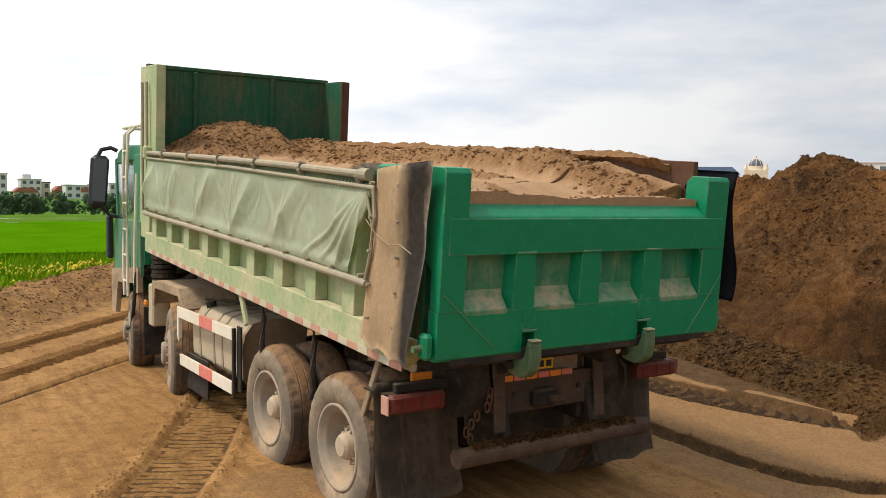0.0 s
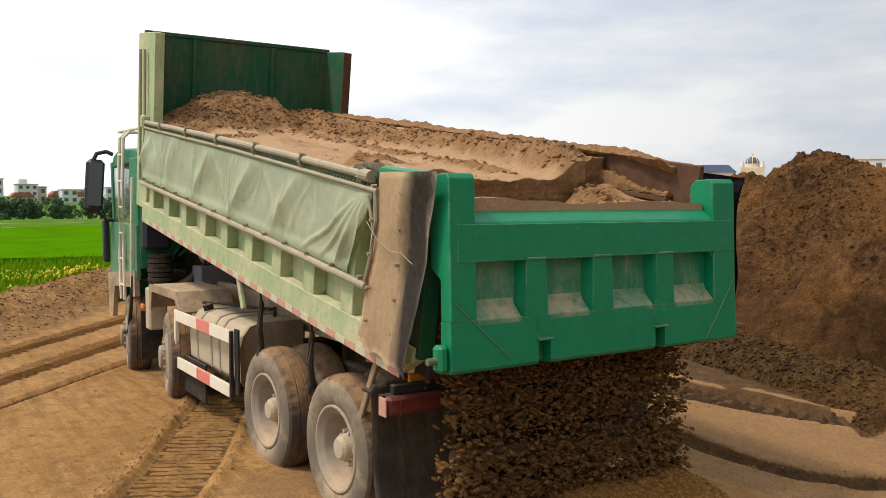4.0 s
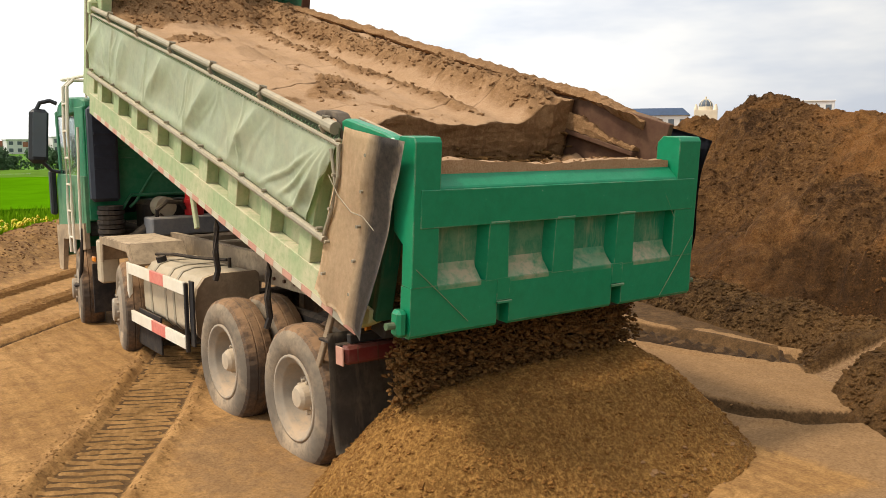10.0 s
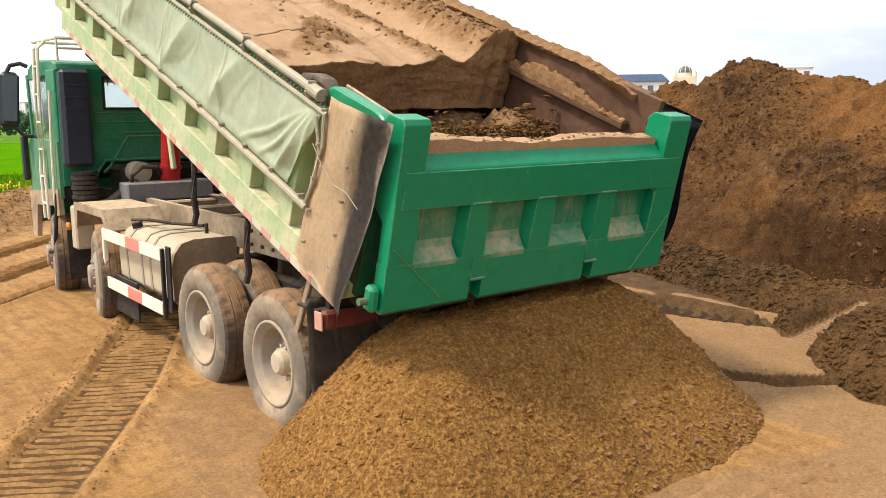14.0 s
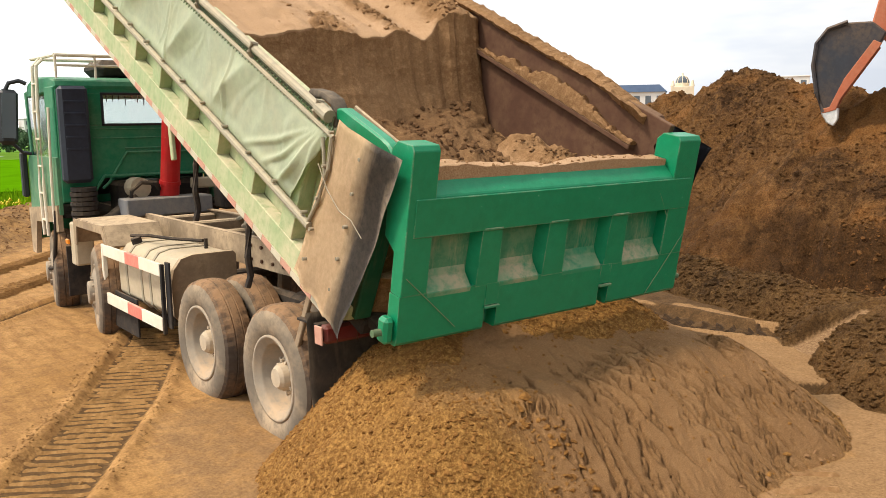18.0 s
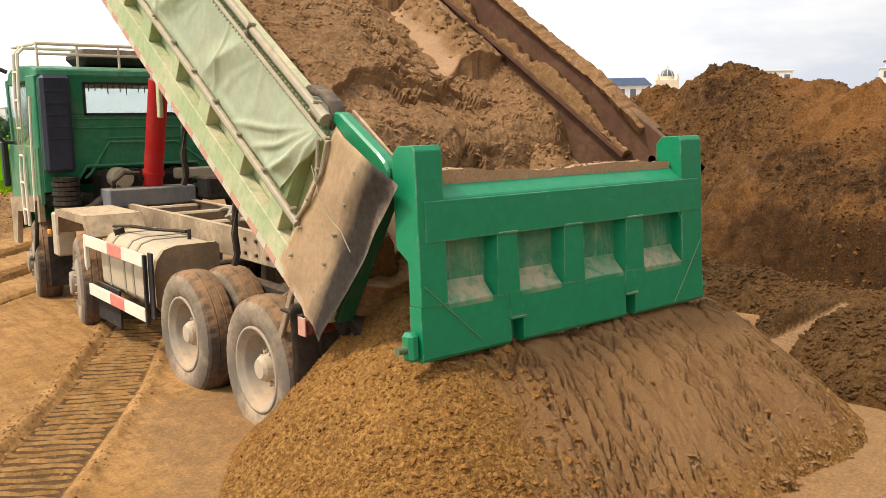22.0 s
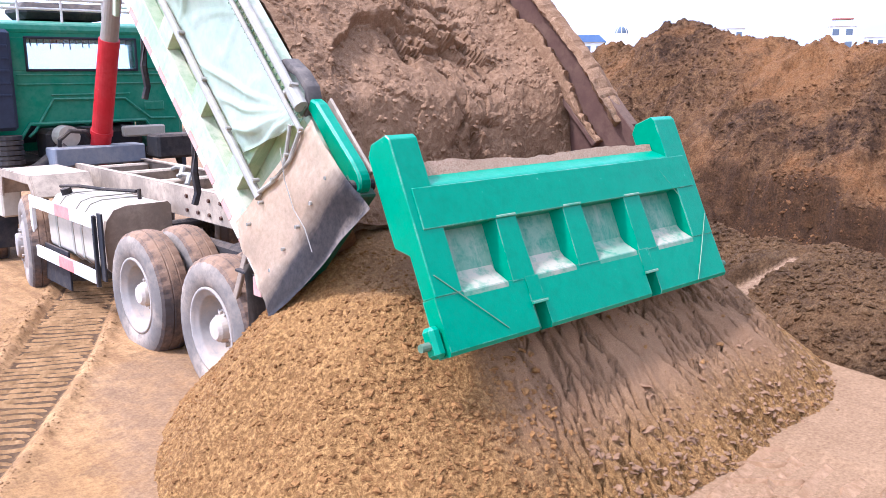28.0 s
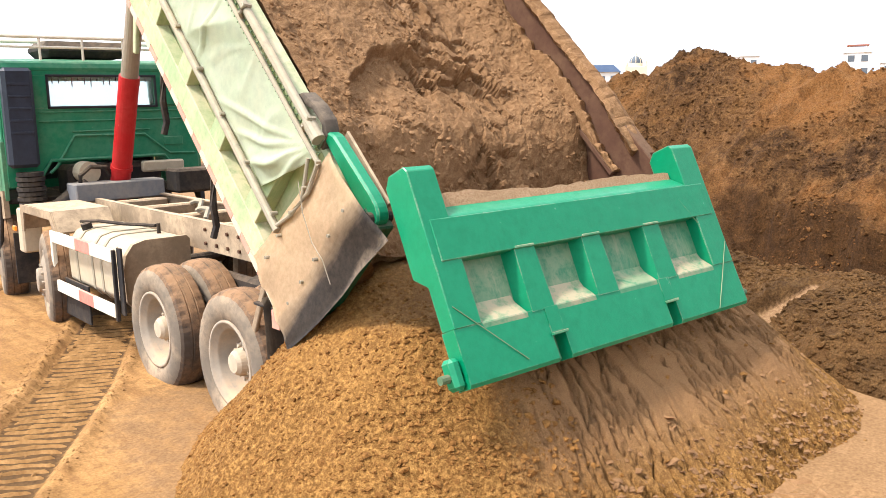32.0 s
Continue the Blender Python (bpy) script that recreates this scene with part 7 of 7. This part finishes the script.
def drop_mesh(seed):
    r = random.Random(seed)
    pts = []
    groups = [(r.uniform(-1.0, 1.0), r.uniform(-0.24, 0.24), r.uniform(0.05, 0.14)) for _ in range(46)]
    for _ in range(420):
        gx, gz, gs = r.choice(groups)
        pts.append((max(-1.06, min(1.06, gx + r.gauss(0, gs))), r.uniform(0.02, 0.12), gz + r.gauss(0, gs * 0.8), r.uniform(0.022, 0.050)))
    for _ in range(5200):
        gx, gz, gs = r.choice(groups) if r.random() < 0.55 else (r.uniform(-1.08, 1.08), r.uniform(-0.36, 0.36), 0.03)
        pts.append((max(-1.1, min(1.1, gx + r.gauss(0, gs))), r.uniform(-0.08, 0.10), gz + r.gauss(0, gs), r.choice((0.004, 0.006, 0.008, 0.011, 0.015, 0.022))))
    return pts


BASES = [clods("falling_sand", drop_mesh(s), M["falling"], flat=0.9) for s in (201, 202, 203)]
FALLS = [3.05, 3.15, 3.25, 3.4, 3.55, 3.7, 3.9, 4.1, 4.4, 4.8, 5.2, 7.3] + [8.2 + 0.1 * k for k in range(10)] + [9.65 + 0.13 * k for k in range(14)] + [11.7, 12.1] + [12.3 + 0.13 * k for k in range(7)] + [13.6, 14.4, 14.8, 15.1, 15.25, 15.4]
for i, t in enumerate(FALLS):
    ob = BASES[i] if i < 3 else copy_thing(BASES[i % 3], Matrix())
    tagged(ob, "curtain of dark damp sand clods dropping from the bed", "sand", "falling sand", "stuff")
    DROPS.append((t, ob))


# ---------------------------------------------------------------- the excavator's arm
def build_excavator():
    e = thing("excavator_arm", "faded orange excavator arm with a worn dark bucket", "excavator")
    prof = [(0.06, 0.02), (-0.08, 0.22), (-0.38, 0.30), (-0.65, 0.28), (-0.83, 0.13), (-0.94, -0.16), (-0.98, -0.55), (-0.96, -0.84), (-0.86, -0.84), (-0.72, -0.70), (-0.45, -0.42), (-0.04, -0.10)]
    b = part("bucket", prism(prof, -0.42, 0.42, 0.02), M["steel"], e, "worn dark steel bucket")
    for s in (-0.44, 0.44):
        part("side_cutter", prism([(-0.12, -0.04), (-0.60, -0.46), (-0.92, -0.86), (-0.80, -0.86), (-0.70, -0.72), (-0.03, -0.12)], s - 0.025, s + 0.025, 0.006), M["boom"], b, "rust-brown cutting edge")
        part("rim", tube([(s, y, z) for y, z in ((-0.38, 0.31), (-0.65, 0.29), (-0.84, 0.14), (-0.955, -0.16), (-0.995, -0.55), (-0.97, -0.84))], 0.03, 6), M["steel"], b)
    part("lip", bx((0, -0.90, -0.83), (0.90, 0.16, 0.07), 0.01), M["boom"], b)
    for k in range(4):
        x = -0.38 + 0.253 * k
        part("tooth", prism([(-1.00, -0.84), (-0.76, -0.84), (-0.80, -1.00), (-0.88, -1.08), (-0.96, -1.00)], x - 0.065, x + 0.065, 0.012), M["tooth"], b, "bright worn tooth")
    part("stick", prism([(-0.12, 0.16), (0.06, 0.0), (0.42, 0.75), (1.45, 2.6), (1.10, 2.75), (0.22, 0.82)], -0.11, 0.11, 0.02), M["boom"], e)
    part("link", prism([(0.0, 0.0), (0.05, -0.10), (0.62, 0.18), (0.55, 0.30)], -0.16, -0.10, 0.01), M["boom"], e)
    part("link", prism([(0.50, 0.30), (0.62, 0.18), (0.60, 0.85), (0.50, 0.85)], -0.14, 0.14, 0.01), M["boom"], e)
    part("bucket_ram", rd((0, 0.56, 0.45), (0, 1.25, 2.2), 0.05, 10), M["chrome"], e)
    part("boom", prism([(1.05, 2.65), (1.15, 3.0), (3.5, 3.9), (6.4, 3.0), (8.6, -0.6), (8.1, -0.9), (6.0, 2.35), (3.6, 3.2), (1.5, 2.5)], -0.18, 0.18, 0.03), M["boom"], e)
    r = random.Random(31)
    clods("spilling_soil", [(r.uniform(-0.4, 0.4), -1.02 + 0.25 * q + r.gauss(0, 0.035), -0.45 - 0.85 * q, r.uniform(0.008, 0.022)) for q in [r.random() for _ in range(160)]], M["heap_clod"], e)
    return e


arm = build_excavator()


# ---------------------------------------------------------------- what moves
BED_AT = [(0, 0.0), (0.5, 0.4), (1, 0.86), (1.5, 1.4), (2, 1.91), (2.5, 2.45), (3, 2.98), (3.5, 3.55), (4.5, 4.7), (5.5, 5.79), (6, 6.24), (7, 7.22), (8, 8.37), (9, 9.70), (10, 11.17), (11, 12.42), (12, 13.85), (13, 15.29), (14, 16.59), (15, 17.96),
          (15.5, 18.5), (16.5, 19.8), (17.5, 21.15), (18, 21.95), (19, 23.6), (20, 25.41), (21, 27.24), (22, 29.21), (23, 31.24), (24, 33.25), (24.5, 34.19), (25.5, 36.9), (26.5, 39.65), (27, 41.0), (27.5, 41.9), (28, 42.05), (32, 42.05)]
GATE_AT = [(0, -0.2, -1.358, 2.550), (1, -0.8, -1.360, 2.540), (2, -0.8, -1.376, 2.525), (2.6, -0.8, -1.388, 2.515), (3, -2.1, -1.404, 2.513), (3.5, -8.4, -1.410, 2.515), (4, -7.0, -1.425, 2.508), (4.7, -2.0, -1.445, 2.492), (5.5, 0.6, -1.463, 2.480), (6, 1.3, -1.467, 2.474), (6.5, 1.8, -1.476, 2.465),
           (7, 2.6, -1.488, 2.457), (7.5, 2.9, -1.499, 2.450), (8, 3.2, -1.510, 2.446), (8.5, -2.6, -1.526, 2.446), (9, 1.1, -1.544, 2.435), (9.5, 7.2, -1.555, 2.417), (10, -0.4, -1.572, 2.424), (10.5, 0.6, -1.588, 2.412), (11, 6.6, -1.602, 2.394), (11.5, 8.5, -1.616, 2.379),
           (12, 7.7, -1.625, 2.370), (12.5, 3.3, -1.637, 2.370), (13, 6.6, -1.651, 2.357), (13.5, 12.0, -1.662, 2.340), (14, 9.0, -1.680, 2.330), (14.5, 11.6, -1.690, 2.318), (15, 10.9, -1.698, 2.314), (15.5, 4.9, -1.709, 2.316), (16.5, 5.3, -1.735, 2.297), (17.5, 6.0, -1.762, 2.274),
           (18, 6.6, -1.774, 2.260), (18.5, 7.4, -1.786, 2.243), (19, 7.0, -1.800, 2.234), (19.5, 5.3, -1.824, 2.230), (20, 2.5, -1.847, 2.225), (20.5, -0.2, -1.866, 2.221), (21, -3.3, -1.879, 2.215), (21.5, -6.0, -1.892, 2.208), (22, -7.8, -1.906, 2.200), (22.5, -10.1, -1.914, 2.190),
           (23, -12.5, -1.930, 2.180), (23.5, -14.7, -1.946, 2.168), (24, -17.2, -1.956, 2.157), (24.5, -18.8, -1.975, 2.146), (25.5, -23.3, -2.008, 2.108), (26.5, -26.9, -2.036, 2.062), (27, -28.1, -2.050, 2.034), (27.5, -28.6, -2.062, 2.016), (28, -28.9, -2.062, 2.010), (32, -28.9, -2.062, 2.010)]


def lerp_rows(rows, t):
    if t <= rows[0][0]:
        return rows[0][1:]
    for a, b in zip(rows, rows[1:]):
        if t <= b[0]:
            k = (t - a[0]) / (b[0] - a[0])
            return tuple(p + k * (q - p) for p, q in zip(a[1:], b[1:]))
    return rows[-1][1:]


def bed_pose(t):
    return pose(0, -0.589, 1.267, lerp_rows(BED_AT, t)[0]) @ pose(0, 0.139, -0.217, 3.5)


def gate_pose(t):
    a, y, z = lerp_rows(GATE_AT, t)
    return pose(0, y, z, a + 4.2)


# how far each slab has slid (along the bed) and sunk by then
SLIDES = [
    [(0, 0, 0), (2.9, 0, 0), (3.5, -0.03, -0.19), (5.5, -0.04, -0.22), (8.2, -0.05, -0.26), (9.2, -0.06, -0.36), (10.5, -0.08, -0.44), (11.5, -0.09, -0.52), (13, -0.10, -0.60), (32, -0.10, -0.60)],
    [(0, 0, 0), (10.4, 0, 0), (11.2, -0.03, -0.14), (11.8, -0.08, -0.38), (12.3, -0.14, -0.50), (12.9, -0.20, -0.58), (14, -0.2, -0.60), (15.5, -0.25, -0.60), (17.4, -0.75, -0.60), (32, -0.75, -0.60)],
    [(0, 0, 0), (14.2, 0, 0), (14.6, -0.12, -0.03), (15.0, -0.34, -0.07), (15.5, -0.50, -0.20), (16.4, -0.80, -0.48), (17.4, -1.15, -0.60), (32, -1.15, -0.60)],
    [(0, 0, 0), (18.9, 0, 0), (19.6, -0.10, -0.03), (20.3, -0.22, -0.10), (21, -0.36, -0.20), (22, -0.50, -0.30), (23, -0.60, -0.36), (32, -0.62, -0.37)],
    [(0, 0, 0), (19.5, 0, 0), (21.5, -0.12, -0.06), (23.5, -0.40, -0.16), (24.5, -0.55, -0.22), (26.5, -0.75, -0.34), (28, -0.80, -0.37), (32, -0.80, -0.37)],
]
FILL = [(0, 0.30, -0.62), (18.5, 0.30, -0.62), (20, 0.28, -0.44), (21, 0.25, -0.30), (22, 0.20, -0.18), (23, 0.15, -0.14), (24.5, 0.10, -0.10), (26.5, 0.03, -0.03), (27.5, 0.0, 0.0), (32, 0.0, 0.0)]
PILE_A = [(0, -1.45), (3.1, -1.30), (3.5, -0.95), (4.0, -0.72), (4.6, -0.56), (5.5, -0.50), (8.4, -0.49), (8.9, -0.36), (9.5, -0.30), (10.0, -0.24), (10.6, -0.15), (11.5, -0.12), (13, -0.05), (14, -0.02), (15.5, 0.0), (19, 0.0), (22, -0.05), (24, -0.15), (32, -0.2)]
PILE_B = [(0, -1.7), (12.5, -1.6), (14, -1.0), (15.5, -0.66), (17.5, -0.42), (19, -0.30), (21, -0.19), (22, -0.14), (23, -0.10), (24.5, -0.06), (26.5, -0.01), (28, 0.0), (32, 0.0)]
ARM_AT = [(0, 22.0, -6.0, 5.6, 0), (16.0, 22.0, -6.0, 5.6, 0), (16.8, 10.4, -0.8, 4.2, 2), (17.2, 8.95, 0.90, 3.75, 5), (17.5, 8.9, 0.94, 3.62, 7), (18.0, 8.9, 0.54, 3.49, 15), (18.5, 8.9, -0.09, 2.92, 20), (18.9, 9.4, -1.6, 2.7, 22), (19.4, 11.2, -5.0, 3.4, 22), (20.2, 16.0, -8.5, 4.6, 20), (32, 22.0, -9.0, 5.0, 20)]


def motions():
    walk(bed, [(t, bed_pose(t)) for t, _ in BED_AT])
    walk(gate, [(r[0], gate_pose(r[0])) for r in GATE_AT])
    walk(ledge, [(r[0], gate_pose(r[0])) for r in GATE_AT])
    walk(rest, [(t, bed_pose(t)) for t, _ in BED_AT])
    for ob, rows in zip(SLABS + [fill], SLIDES + [FILL]):
        times = sorted({t for t, _ in BED_AT} | {r[0] for r in rows})
        walk(ob, [(t, bed_pose(t) @ Matrix.Translation((0, *lerp_rows(rows, t)))) for t in times])
    for ob, rows in ((pile_a, PILE_A), (pile_b, PILE_B)):
        walk(ob, [(t, Matrix.Translation((0, 0, z))) for t, z in rows])
    foot, grip = Vector((-0.02, 5.12, 1.42)), Vector((0.02, 5.75, 0.45))
    barrel, stages = [], [[], [], []]
    for t, _ in BED_AT:
        top = bed_pose(t) @ grip
        way = (top - foot).normalized()
        q = (top - foot).to_track_quat("Z", "Y").to_matrix().to_4x4()
        barrel.append((t, Matrix.Translation(foot) @ q))
        out = max(0.0, (top - foot).length - 1.45) / 3
        for k in range(3):
            stages[k].append((t, Matrix.Translation(foot + way * (1.45 + out * (k + 1))) @ q))
    walk(cyl, barrel)
    for ob, rows in zip(RODS, stages):
        walk(ob, rows)
    for y, s in STRAPS:
        walk(s, [(t, Matrix.Translation(bed_pose(t) @ Vector((-1.20, y, 0.27)))) for t, _ in BED_AT])
    for x, l in LATCHES:
        walk(l, [(t, bed_pose(t) @ (pose(x, -0.84, 0.30) if t <= 2.6 else pose(x, -0.76, 0.28, 60) if t < 3.3 else pose(x, -0.62, 0.30, 145))) for t in sorted({t for t, _ in BED_AT} | {2.6, 3.2})])
    for t, ob in DROPS:
        b = bed_pose(t)
        hold = b @ Vector((0, 0.1, 0.79))
        lip = gate_pose(t) @ Vector((0, 0.26, -1.22))
        inner = b @ Vector((0, -0.30, 0.76))
        end = Vector((0, lip.y - 0.06, -0.9))
        walk(ob, [(0, bed_pose(0) @ Matrix.Translation((0, 0.25, 0.79))), (t - 0.5, Matrix.Translation(hold)), (t - 0.2, Matrix.Translation(inner)), (t, Matrix.Translation(lip)), (t + 0.2, Matrix.Translation(lip + Vector((0, -0.03, -0.38)))), (t + 0.45, Matrix.Translation((0, end.y, -0.45))), (t + 0.8, Matrix.Translation(end)), (32, Matrix.Translation(end))])
    walk(arm, [(t, pose(x, y, z, a, 0, 206)) for t, x, y, z, a in ARM_AT])


motions()
